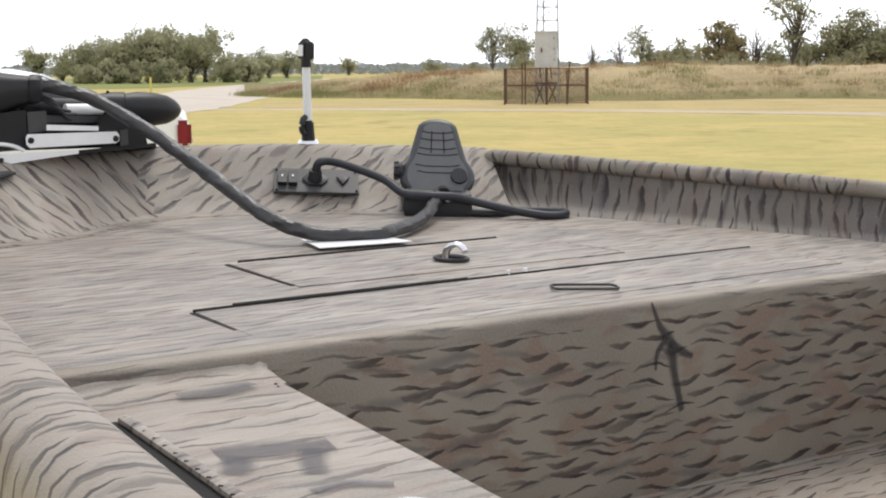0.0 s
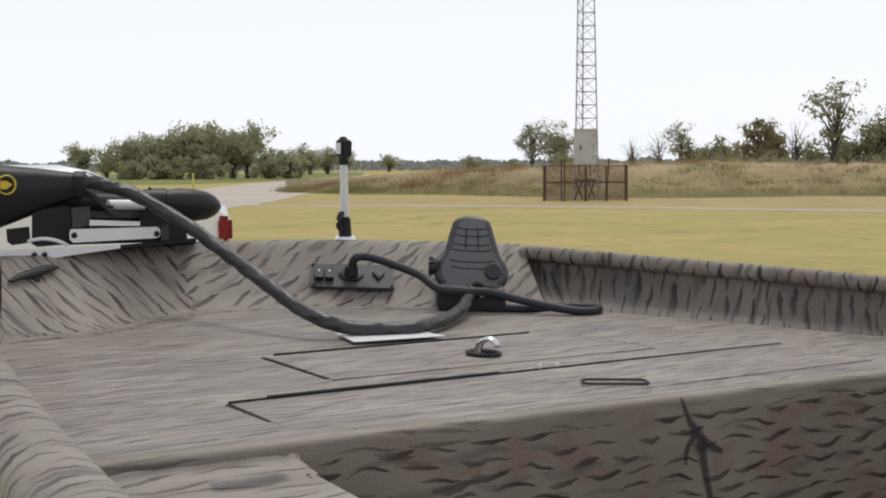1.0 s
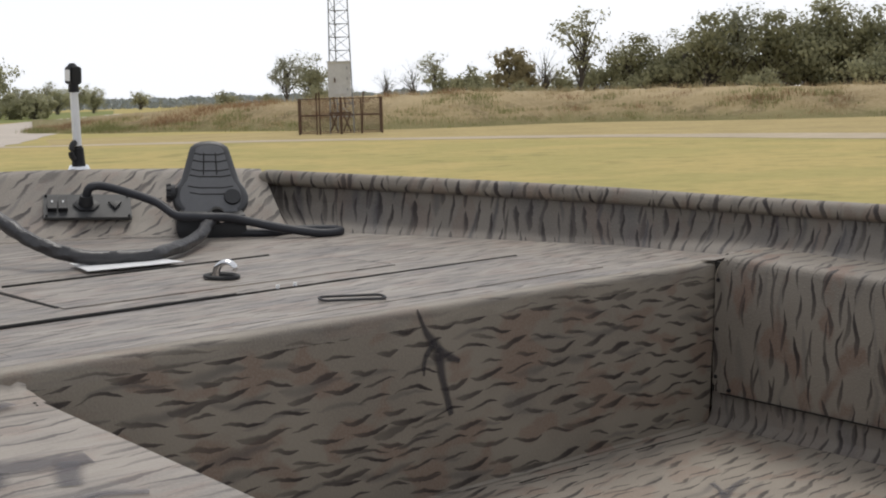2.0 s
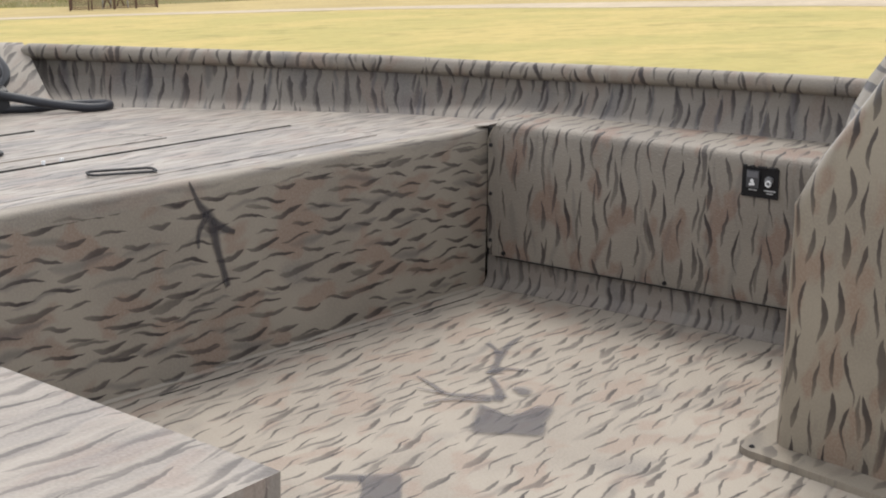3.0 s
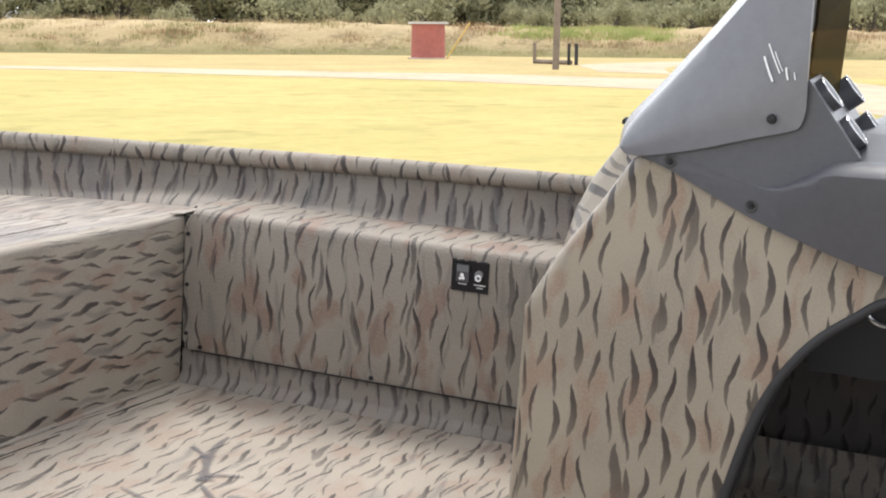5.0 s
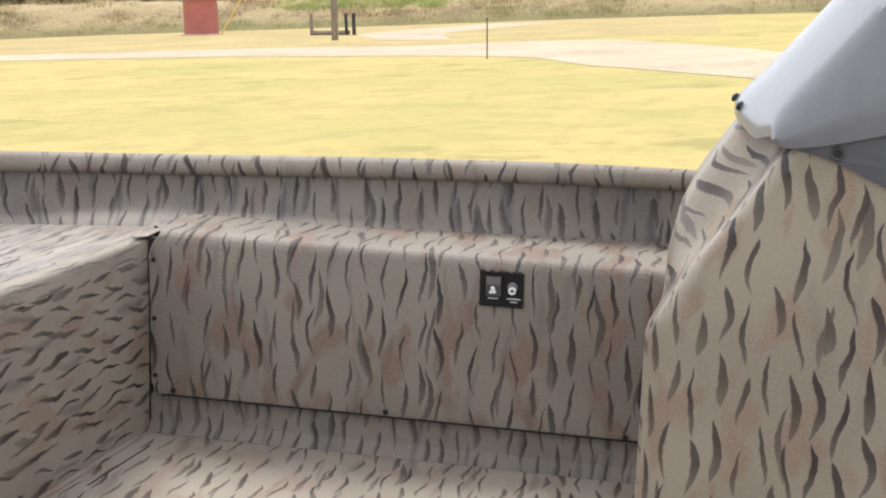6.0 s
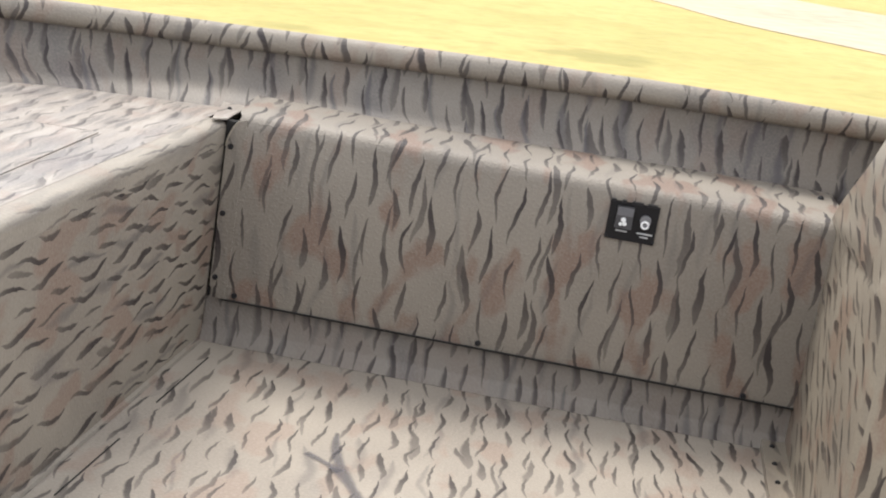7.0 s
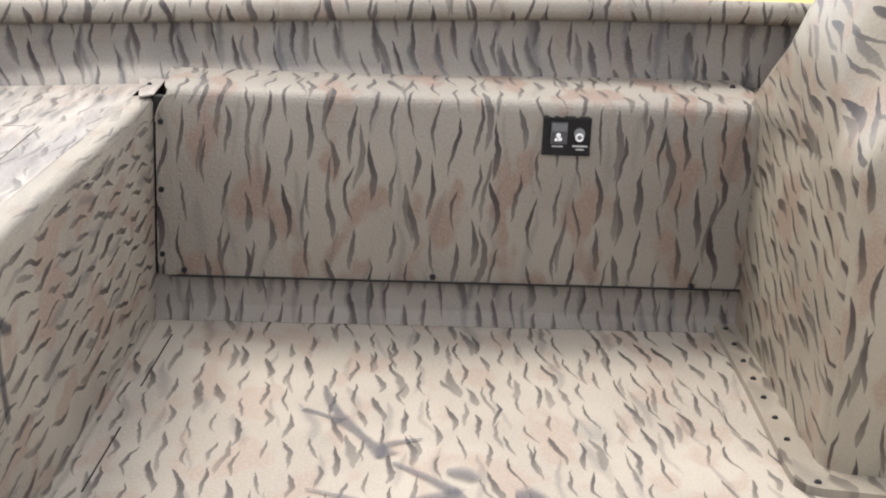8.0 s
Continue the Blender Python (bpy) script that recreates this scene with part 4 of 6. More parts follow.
# dark after edge of the screen's far half
bm = bmesh.new()
sheet(bm, [[(-0.42, -1.205, 0.70), (-0.42, -1.208, 0.80), (-0.42, -1.205, 0.95)], [(-0.36, -1.24, 0.70), (-0.36, -1.242, 0.80), (-0.36, -1.24, 0.95)]], 0.006)
def smoked():
    m = bpy.data.materials.new("smoked_sheet")
    m.use_nodes = True
    n, l = m.node_tree.nodes, m.node_tree.links
    clear, both = n.new("ShaderNodeBsdfTransparent"), n.new("ShaderNodeMixShader")
    clear.inputs[0].default_value = (0.40, 0.34, 0.22, 1)
    n["Principled BSDF"].inputs["Base Color"].default_value = (0.03, 0.025, 0.018, 1)
    n["Principled BSDF"].inputs["Roughness"].default_value = 0.2
    both.inputs[0].default_value = 0.45
    l.new(clear.outputs[0], both.inputs[1])
    l.new(n["Principled BSDF"].outputs[0], both.inputs[2])
    l.new(both.outputs[0], n["Material Output"].inputs[0])
    return m


part("screen_edge", bm, smoked(), shield, "see-through brown smoked edge of the screen")
# scuffs on the screen; their bright sheen is painted in as white
M_SCUFF_SHEEN = mat("scuff_sheen_white", (0.78, 0.79, 0.80), 0.6)
def on_shield(y, z):
    u = min(1.0, max(0.0, (z - 0.657) / 0.235))
    return (side_x(y) - 0.0173 - 0.006 * math.sin(u * math.pi) + 0.02 * u * u, y, z)
for y0, z0, y1, z1, r in ((-1.174, 0.769, -1.192, 0.734, 0.0008), (-1.170, 0.753, -1.184, 0.723, 0.0013), (-1.183, 0.760, -1.195, 0.737, 0.0006), (-1.199, 0.742, -1.203, 0.727, 0.0012), (-1.210, 0.737, -1.212, 0.728, 0.0006)):
    bm = bmesh.new()
    tube(bm, [on_shield(y0 + (y1 - y0) * q + 0.002 * q * (1 - q), z0 + (z1 - z0) * q) for q in (0.0, 0.35, 0.7, 1.0)], r, 6)
    part("scuff", bm, M_SCUFF_SHEEN, shield, "scratch with its sheen put in as white")
M_GREY_DIAL = mat("dial_face", (0.05, 0.05, 0.055), 0.5)
for x, y, z, pod in ((-0.555, -1.245, 0.709, 0.003), (-0.560, -1.281, 0.665, 0.003), (-0.32, -1.246, 0.700, 0.010), (-0.32, -1.283, 0.656, 0.006)):
    nrm = Vector((0, -0.75, 0.66))
    bm = bmesh.new()
    c0 = Vector((x, y, z)) + nrm * pod
    cyl(bm, c0 - nrm * (0.022 + pod), c0 + nrm * 0.005, 0.021, 0.023, 24)
    g = part("gauge", bm, M_DASH, dash, "round dash gauge")
    bm = bmesh.new()
    t1, t2 = Vector((1, 0, 0)), nrm.cross(Vector((1, 0, 0)))
    tube(bm, [c0 + nrm * 0.0055 + (t1 * math.cos(a) + t2 * math.sin(a)) * 0.0220 for a in np.linspace(0, 2 * math.pi, 28)], 0.0011, 8, caps=False)
    part("bezel", bm, M_STEEL, g, "chrome bezel")
    part("dial", new_cyl(c0 + nrm * 0.0052, c0 + nrm * 0.0060, 0.0207, segs=24), M_GREY_DIAL, g, "dark grey dial")

# ---- switch plate on the side panel ----
switch = thing("switch_panel", "small black switch plate with a rocker and a socket", "switch", (-0.012, -0.60, 0.30))
def plate_box(name, y0, y1, z0, z1, d, material, parent, label="", bevel=0.001):
    bm = bmesh.new()
    x = lambda z: 0.004 - 0.045 * (z - 0.066) - 0.0015
    prism(bm, [(y0, z0), (y1, z0), (y1, z1), (y0, z1)], "x", -d, 0.0)
    for v in bm.verts:
        v.co.x += x(v.co.z)
    return part(name, bm, material, parent, label, bevel=bevel)
M_SWITCH = mat("matt_black", (0.010, 0.009, 0.010), 0.55, bump=0.2, scale=400, spec=0.25)
plate_box("plate", -0.636, -0.566, 0.268, 0.324, 0.004, M_SWITCH, switch)
M_GREY = mat("grey_plastic", (0.055, 0.055, 0.06), 0.35)
rocker = plate_box("rocker", -0.601, -0.577, 0.286, 0.318, 0.010, M_GREY, switch, "dark grey rocker")
bm = bmesh.new()
for y, z, r in ((-0.5905, 0.2935, 0.0034), (-0.5850, 0.2925, 0.0030), (-0.5880, 0.2990, 0.0040)):
    cyl(bm, (0.004 - 0.045 * (z - 0.066) - 0.0105, y, z), (0.004 - 0.045 * (z - 0.066) - 0.0130, y, z), r, r * 0.8, 12)
part("icon", bm, M_WHITE, rocker, "white pictogram")
plate_box("rocker_top", -0.600, -0.578, 0.305, 0.317, 0.0108, mat("pale_grey", (0.13, 0.13, 0.14), 0.4), rocker, "paler upper half")
bm = bmesh.new()
xx = 0.004 - 0.045 * 0.24
cyl(bm, (xx, -0.619, 0.302), (xx - 0.010, -0.619, 0.302), 0.0085, 0.0078, 18)
cap = part("socket", bm, mat("cap_grey", (0.16, 0.16, 0.165), 0.4), switch, "round grey socket cap")
bm = bmesh.new()
tube(bm, [(xx - 0.0105, -0.619 + 0.0048 * math.cos(a), 0.2965 + 0.0048 * math.sin(a)) for a in np.linspace(0, 2 * math.pi, 18)], 0.0016, 8, caps=False)
part("cap_ring", bm, M_WHITE, cap, "pale ring on the cap")
M_PRINT = mat("worn_print", (0.42, 0.42, 0.42), 0.6, scale=900, vary=0.5)
for y0, y1, z in ((-0.596, -0.580, 0.2805), (-0.632, -0.610, 0.2815), (-0.627, -0.615, 0.2765)):
    plate_box("marking", y0, y1, z, z + 0.0022, 0.0052, M_PRINT, switch, "faded white marking", 0.0002)
for y, z in ((-0.635, 0.272), (-0.567, 0.272)):
    screw(switch, (xx - 0.004, y, z), (-1, 0, 0), 0.002)
for y0, y1, d in ((-0.632, -0.618, 0.007), (-0.612, -0.596, 0.006), (-0.588, -0.582, 0.008), (-0.573, -0.567, 0.007)):
    plate_box("top_catch", y0, y1, 0.3225, 0.3265, d, M_BLACK, switch)

# ---- bow plate: switches, charging plug and its lead ----
def on_bow(u, v, h=0.0):
    """Across and up the bow bulwark round the connection plate, standing h off it."""
    o = Vector((-0.641, 1.262, 0.360))
    ax = Vector((0.163, -0.099, -0.001)).normalized()
    up = Vector((0.036, 0.060, 0.045)).normalized()
    return o + ax * u + up * v + ax.cross(up).normalized() * h


def bow_box(name, u0, u1, v0, v1, h0, h1, material, parent, label="", bevel=0.0015):
    bm = bmesh.new()
    a = [bm.verts.new(on_bow(u, v, h0)) for u, v in ((u0, v0), (u1, v0), (u1, v1), (u0, v1))]
    b = [bm.verts.new(on_bow(u, v, h1)) for u, v in ((u0, v0), (u1, v0), (u1, v1), (u0, v1))]
    bm.faces.new(a[::-1])
    bm.faces.new(b)
    for i in range(4):
        j = (i + 1) % 4
        bm.faces.new((a[i], a[j], b[j], b[i]))
    return part(name, bm, material, parent, label, bevel=bevel)


plate_b = thing("connection_plate", "dark bow plate with two rocker switches and motor socket", "switch panel", tuple(on_bow(0, 0, 0)))
bow_box("plate", -0.098, 0.096, -0.041, 0.040, -0.004, 0.004, M_PLATE, plate_b)
for u in (-0.079, -0.055):
    rk = bow_box("rocker", u - 0.010, u + 0.010, -0.022, 0.020, 0.006, 0.016, M_BLACK, plate_b, "black rocker switch")
    bow_box("icon", u - 0.0016, u + 0.0016, -0.003, 0.003, 0.0165, 0.0175, M_WHITE, rk, "small white mark")
for u, v in ((-0.092, -0.036), (0.090, -0.036), (-0.092, 0.034), (0.090, 0.034)):
    screw(plate_b, on_bow(u, v, 0.006), on_bow(0, 0, 1) - on_bow(0, 0, 0), 0.003)
bm = bmesh.new()
loft(bm, [[on_bow(-0.004 + r * math.cos(a) * 1.25, r * math.sin(a), h) for a in np.linspace(0, 2 * math.pi, 6, endpoint=False)] for r, h in ((0.024, 0.006), (0.024, 0.009), (0.017, 0.011), (0.001, 0.011))], closed=True)
sock = part("socket", bm, M_BLACK, plate_b, "black six-sided socket flange")
bm = bmesh.new()
cyl(bm, on_bow(-0.004, 0, 0.010), on_bow(-0.004, 0.004, 0.032), 0.017, 0.014, 16)
part("plug", bm, M_RUBBER, sock, "black power plug")
bm = bmesh.new()
loft(bm, [[on_bow(0.060 + r * math.cos(a + 0.5), r * math.sin(a + 0.5), h) for a in np.linspace(0, 2 * math.pi, 3, endpoint=False)] for r, h in ((0.018, 0.006), (0.016, 0.010), (0.009, 0.011), (0.001, 0.011))], closed=True)
part("socket", bm, M_BLACK, plate_b, "three-cornered charging socket cover")

# ---- foot pedal of the trolling motor ----
HEEL = Vector((-0.485, 1.01, 0.308))
PF = Vector((math.sin(radians(35)), math.cos(radians(35)), 0))
PS = Vector((PF.y, -PF.x, 0))
pedal = thing("foot_pedal", "black ribbed trolling motor foot pedal tilted up on the deck", "foot pedal", tuple(HEEL))


def pd(s, f, z):
    return HEEL + PS * s + PF * f + Vector((0, 0, z))


TILT = radians(57)
def on_pedal(s, l, h=0.0):
    """A place on the tilted tread: across, along from the heel, and off it."""
    return pd(s, 0.005 + l * math.cos(TILT) - h * math.sin(TILT), 0.062 + l * math.sin(TILT) + h * math.cos(TILT))


bm = bmesh.new()
loft(bm, [[pd(sx * w / 2 * (1.0 if k else 0.96), f, z) for sx, f in ((-1, f0), (1, f0), (1, f1), (-1, f1))] for k, (w, f0, f1, z) in enumerate(((0.150, -0.02, 0.15, 0.0), (0.155, -0.022, 0.15, 0.020), (0.150, -0.012, 0.145, 0.050), (0.13, 0.01, 0.12, 0.062)))], closed=True, caps=True)
part("base", bm, M_BLACK, pedal, "", bevel=0.02, segs=4)
def W(l):
    """Half the tread's width: broad round shoulders at the heel, a narrow toe."""
    keys = ((0.0, 0.070), (0.012, 0.079), (0.03, 0.082), (0.048, 0.079), (0.06, 0.072), (0.072, 0.064), (0.09, 0.058), (0.15, 0.043))
    for (a, p), (b, q) in zip(keys, keys[1:]):
        if l <= b:
            return p + (q - p) * (l - a) / (b - a)
    return keys[-1][1]


def tread_ring(h, grow=0.0):
    out = []
    ls = np.linspace(0.0, 0.150, 18)
    for l in ls:
        out.append(on_pedal(-W(l) - grow, l, h))
    for a in np.linspace(math.pi, 0, 9)[1:-1]:
        out.append(on_pedal((W(0.150) + grow) * math.cos(a), 0.150 + (0.024 + grow) * math.sin(a), h))
    for l in ls[::-1]:
        out.append(on_pedal(W(l) + grow, l, h))
    for a in np.linspace(0, -math.pi, 7)[1:-1]:
        out.append(on_pedal(W(0) * math.cos(a), 0.018 * math.sin(a), h))
    return out
bm = bmesh.new()
loft(bm, [tread_ring(-0.040, -0.006), tread_ring(-0.018, 0.003), tread_ring(-0.009, 0.003), tread_ring(-0.003, -0.002), tread_ring(0.0, -0.010)], closed=True, caps=True)
M_PEDAL = mat("pedal_plastic", (0.040, 0.040, 0.043), 0.42, bump=0.15, scale=400)
tread = part("tread", bm, M_PEDAL, pedal, "ribbed black tread plate")
bm = bmesh.new()
loft(bm, [tread_ring(-0.004, -0.011), tread_ring(0.0012, -0.013), tread_ring(0.0014, -0.016)], closed=True, caps=True)
part("tread_pad", bm, mat("tread_grey", (0.10, 0.10, 0.105), 0.5, bump=0.2, scale=300), tread, "paler tread pad")
for l, w0 in ((0.036, 0.050), (0.052, 0.054), (0.080, 0.050), (0.095, 0.046), (0.118, 0.042), (0.136, 0.038)):
    bm = bmesh.new()
    tube(bm, [on_pedal(-w0 + 0.004, l + 0.004, 0.001), on_pedal(-w0 / 2, l, 0.001), on_pedal(w0 / 2, l, 0.001), on_pedal(w0 - 0.004, l + 0.004, 0.001)], 0.0016, 6)
    part("rib", bm, M_GAP, tread, "dark tread groove")
for s in (-0.013, 0.013):
    bm = bmesh.new()
    tube(bm, [on_pedal(s * 1.15, 0.085, 0.0015), on_pedal(s, 0.14, 0.0015)], 0.0014, 6)
    part("rib", bm, M_GAP, tread, "dark tread groove")
bm = bmesh.new()
cyl(bm, on_pedal(0.048, 0.028, -0.002), on_pedal(0.048, 0.028, 0.008), 0.020, 0.018, 20)
part("button", bm, M_RUBBER, pedal, "round momentary button")
bm = bmesh.new()
cyl(bm, on_pedal(-0.078, 0.045, -0.012), on_pedal(-0.098, 0.045, -0.012), 0.020, 0.018, 14)
knob = part("knob", bm, M_RUBBER, pedal, "ridged speed knob")
for k in range(8):
    a = k / 8 * 2 * math.pi
    o = on_pedal(-0.088, 0.045 + 0.02 * math.sin(a), -0.012 + 0.02 * math.cos(a))
    q = on_pedal(-0.098, 0.045 + 0.018 * math.sin(a), -0.012 + 0.018 * math.cos(a))
    part("ridge", new_cyl(o, q, 0.003, segs=6), M_RUBBER, knob)
part("mouth", new_cyl(pd(0.012, -0.024, 0.048), pd(0.012, 0.0, 0.05), 0.018, 0.018, segs=14), M_GAP, pedal, "dark cable opening")
part("ferrule", new_cyl(pd(0.020, -0.026, 0.046), pd(0.022, -0.036, 0.040), 0.006, segs=10), M_STEEL, pedal, "bright cable end")

# ---- leads ----
M_SLEEVE = mat("woven_sleeve", (0.028, 0.027, 0.029), 0.40, bump=1.0, scale=70, vary=0.35, spec=0.6)
M_LEAD = mat("rubber_lead", (0.016, 0.017, 0.023), 0.5, bump=0.3, scale=250)
sleeve = thing("motor_cable", "thick black woven cable sleeve sagging from motor to pedal", "cable", (-0.9, 0.75, 0.32))
bm = bmesh.new()
tube(bm, spline([(-1.262, 1.40, 0.582), (-1.207, 1.385, 0.572), (-1.162, 1.36, 0.557), (-1.127, 1.33, 0.537), (-1.075, 1.25, 0.493), (-1.052, 1.13, 0.449), (-1.040, 1.0, 0.408), (-1.027, 0.88, 0.369), (-1.005, 0.83, 0.350), (-0.965, 0.803, 0.337), (-0.916, 0.784, 0.332), (-0.87, 0.774, 0.331), (-0.815, 0.766, 0.331), (-0.721, 0.808, 0.332), (-0.62, 0.882, 0.333), (-0.55, 0.945, 0.343), (-0.505, 0.985, 0.352)], 10), lambda s: 0.0150 - 0.002 * s, 16, wob=0.27)
part("sleeve", bm, M_SLEEVE, sleeve)
bm = bmesh.new()
tube(bm, spline([(-0.512, 0.978, 0.350), (-0.500, 0.992, 0.356), (-0.488, 1.0, 0.360)], 4), 0.012, 10)
part("end_wrap", bm, M_RUBBER, sleeve, "taped end of the sleeve")
lead = thing("power_lead", "thin black lead looping from the bow socket past the pedal", "cable", (-0.3, 0.86, 0.31))
p0 = on_bow(-0.004, 0.004, 0.028)
bm = bmesh.new()
tube(bm, spline([tuple(p0), tuple(on_bow(0.006, 0.010, 0.050)), tuple(on_bow(0.045, 0.008, 0.052)), (-0.575, 1.10, 0.385), (-0.565, 1.03, 0.360), (-0.54, 0.975, 0.360), (-0.49, 0.955, 0.358), (-0.44, 0.94, 0.347), (-0.38, 0.885, 0.332), (-0.32, 0.835, 0.322), (-0.265, 0.83, 0.320), (-0.235, 0.865, 0.319), (-0.27, 0.91, 0.318), (-0.33, 0.925, 0.318), (-0.39, 0.925, 0.318), (-0.44, 0.965, 0.318), (-0.47, 0.99, 0.322)], 10), 0.0098, 12)
part("cord", bm, M_LEAD, lead)

paper = thing("paper_sheet", "white paper sheet lying flat under the cable", "paper", (-0.88, 0.76, 0.315))
bm = bmesh.new()
prism(bm, [(-0.962, 0.835), (-0.992, 0.726), (-0.79, 0.702), (-0.80, 0.785)], "z", 0.0, 0.0012)
for v in bm.verts:
    v.co.z += deck_z(v.co.y) + 0.0062
part("sheet", bm, M_WHITE, paper)

# ---- bow light ----
LB = Vector((-0.571, 1.405, 0.433))
light = thing("bow_light", "white pole bow light with black base and head", "navigation light", tuple(LB))
def up_pole(z):
    return LB + Vector((-0.016 * z / 0.26, 0, z))
bm = bmesh.new()
cyl(bm, up_pole(-0.004), up_pole(0.006), 0.026, 0.022, 20)
part("base", bm, M_STEEL, light, "bright base plate")
bm = bmesh.new()
cyl(bm, up_pole(0.004), up_pole(0.048), 0.0165, 0.014, 16)
cyl(bm, up_pole(0.046), up_pole(0.056), 0.012, 0.010, 16)
base_s = part("socket", bm, M_BLACK, light, "black pole socket")
bm = bmesh.new()
tube(bm, spline([up_pole(0.022) + Vector((-0.016, -0.008, 0)), up_pole(0.03) + Vector((-0.026, -0.012, 0.004)), up_pole(0.052) + Vector((-0.022, -0.012, 0.004)), up_pole(0.062) + Vector((-0.012, -0.008, 0))], 4), 0.007, 8)
part("cap", bm, M_RUBBER, base_s, "hanging rubber cap")
part("pole", new_cyl(up_pole(0.05), up_pole(0.184), 0.0105, 0.0098, segs=16), M_WHITE, light, "white tube")
part("collar", new_cyl(up_pole(0.180), up_pole(0.200), 0.0125, 0.012, segs=16), M_BLACK, light)
bm = bmesh.new()
box(bm, -0.0150, 0.0150, -0.015, 0.015, 0.0, 0.041)
bmesh.ops.translate(bm, verts=bm.verts, vec=up_pole(0.198))
part("head", bm, M_BLACK, light, "", bevel=0.003)
part("head_cap", new_cyl(up_pole(0.238), up_pole(0.247), 0.014, 0.006, segs=12), M_BLACK, light)
bm = bmesh.new()
box(bm, -0.0165, -0.0140, -0.010, 0.010, 0.008, 0.034)
bmesh.ops.translate(bm, verts=bm.verts, vec=up_pole(0.198))
part("lens", bm, M_WHITE, light, "clear white lens")

# ---- stowed trolling motor on the port bow ----
def mt(px, py, dy=0.0):
    """A place in the upright plane of the stowed motor, in small steps across and down."""
    x = -1.433 + 0.001318 * px
    z = 0.616 - 0.00122 * (py - 292) - 0.00002 * px
    f = 1 + dy / 2.97
    return Vector((-2.538 + (x + 2.538) * f, 1.40 + dy, 0.825 + (z - 0.825) * f))


motor = thing("trolling_motor", "black bow-mount trolling motor folded flat with silver bracket arms", "trolling motor", (-1.15, 1.40, 0.435))
def slab(pts, dy0, dy1):
    bm = bmesh.new()
    a, b = [bm.verts.new(mt(x, y, dy0)) for x, y in pts], [bm.verts.new(mt(x, y, dy1)) for x, y in pts]
    bm.faces.new(a)
    bm.faces.new(b[::-1])
    for i in range(len(pts)):
        j = (i + 1) % len(pts)
        bm.faces.new((a[i], b[i], b[j], a[j]))
    return bm
M_SILVER = mat("silver_arm", (0.86, 0.86, 0.87), 0.38, vary=0.05)
head_bm = bmesh.new()
rings = []
for px, y0, y1, d in ((-160, 300, 400, 0.03), (-150, 285, 412, 0.055), (-60, 284, 412, 0.068), (0, 292, 400, 0.066), (60, 297, 376, 0.06), (110, 303, 357, 0.05), (124, 304, 352, 0.048)):
    ring = []
    for a in np.linspace(0, 2 * math.pi, 16, endpoint=False):
        ca, sa = math.cos(a), math.sin(a)
        ring.append(mt(px, (y0 + y1) / 2 + (y1 - y0) / 2 * math.copysign(abs(sa) ** 0.6, sa), d * math.copysign(abs(ca) ** 0.6, ca)))
    rings.append(ring)
loft(head_bm, rings, closed=True, caps=True)
mhead = part("head", head_bm, M_BLACK, motor, "tapered black control head")
head_bm = bmesh.new()
rings = []
for px, y0, y1, d in ((122, 302, 352, 0.050), (128, 301, 354, 0.052), (140, 302, 350, 0.052), (144, 305, 346, 0.046)):
    rings.append([mt(px, (y0 + y1) / 2 + (y1 - y0) / 2 * math.copysign(abs(math.sin(a)) ** 0.5, math.sin(a)), d * math.copysign(abs(math.cos(a)) ** 0.5, math.cos(a))) for a in np.linspace(0, 2 * math.pi, 16, endpoint=False)])
loft(head_bm, rings, closed=True, caps=True)
part("end_cap", head_bm, M_BLACK, mhead)
M_YELLOW = mat("yellow_print", (0.65, 0.50, 0.05), 0.45, vary=0.03)
bm = bmesh.new()
tube(bm, [mt(10 + 15 * math.cos(a), 326 + 16 * math.sin(a), -0.066 - 0.004) for a in np.linspace(0, 2 * math.pi, 26)], 0.0034, 8, 0.5, caps=False)
part("badge", bm, M_YELLOW, mhead, "yellow round badge ring")
part("badge", slab([(0, 320), (10, 319), (20, 326), (10, 334), (0, 333)], -0.0715, -0.066), M_YELLOW, mhead, "yellow badge shape")
bm = bmesh.new()
rings = []
for px, r in ((236, 12), (240, 19), (262, 22), (286, 23), (288, 21), (310, 24), (340, 23.5), (365, 20), (380, 14), (388, 8), (392, 2)):
    rings.append([mt(px, 361 + 1.3 * r * math.sin(a) - 2 + (px - 240) * 0.04, 0.10 + 1.3 * r * 0.00128 * math.cos(a)) for a in np.linspace(0, 2 * math.pi, 18, endpoint=False)])
loft(bm, rings, closed=True, caps=True)
pod = part("motor_pod", bm, M_BLACK, motor, "torpedo-shaped lower motor")
part("skeg", slab([(252, 334), (256, 328), (262, 334)], 0.09, 0.11), M_BLACK, pod)
bm = bmesh.new()
cyl(bm, mt(100, 352, 0.09), mt(260, 360, 0.10), 0.017, segs=14)
part("shaft", bm, M_RUBBER, motor, "black shaft")
bm = bmesh.new()
cyl(bm, mt(182, 362, 0.02), mt(246, 362, 0.02), 0.012, segs=14)
part("rod", bm, M_SILVER, motor, "silver rod")
arm = part("arm", slab([(118, 404), (272, 402), (277, 408), (277, 419), (270, 423), (122, 428), (116, 422), (115, 410)], -0.06, -0.035), M_SILVER, motor, "flat silver bracket arm", bevel=0.004)
for px in (124, 271):
    screw(arm, mt(px, 415, -0.061), (0, -1, 0), 0.007)
part("arm", slab([(150, 388), (240, 392), (240, 400), (150, 398)], -0.055, -0.042), M_SILVER, motor, "silver bracket arm", bevel=0.003)
part("bracket", slab([(52, 375), (70, 368), (116, 362), (118, 430), (62, 434), (52, 428)], -0.05, 0.09), M_BLACK, motor, "black pivot bracket", bevel=0.006)
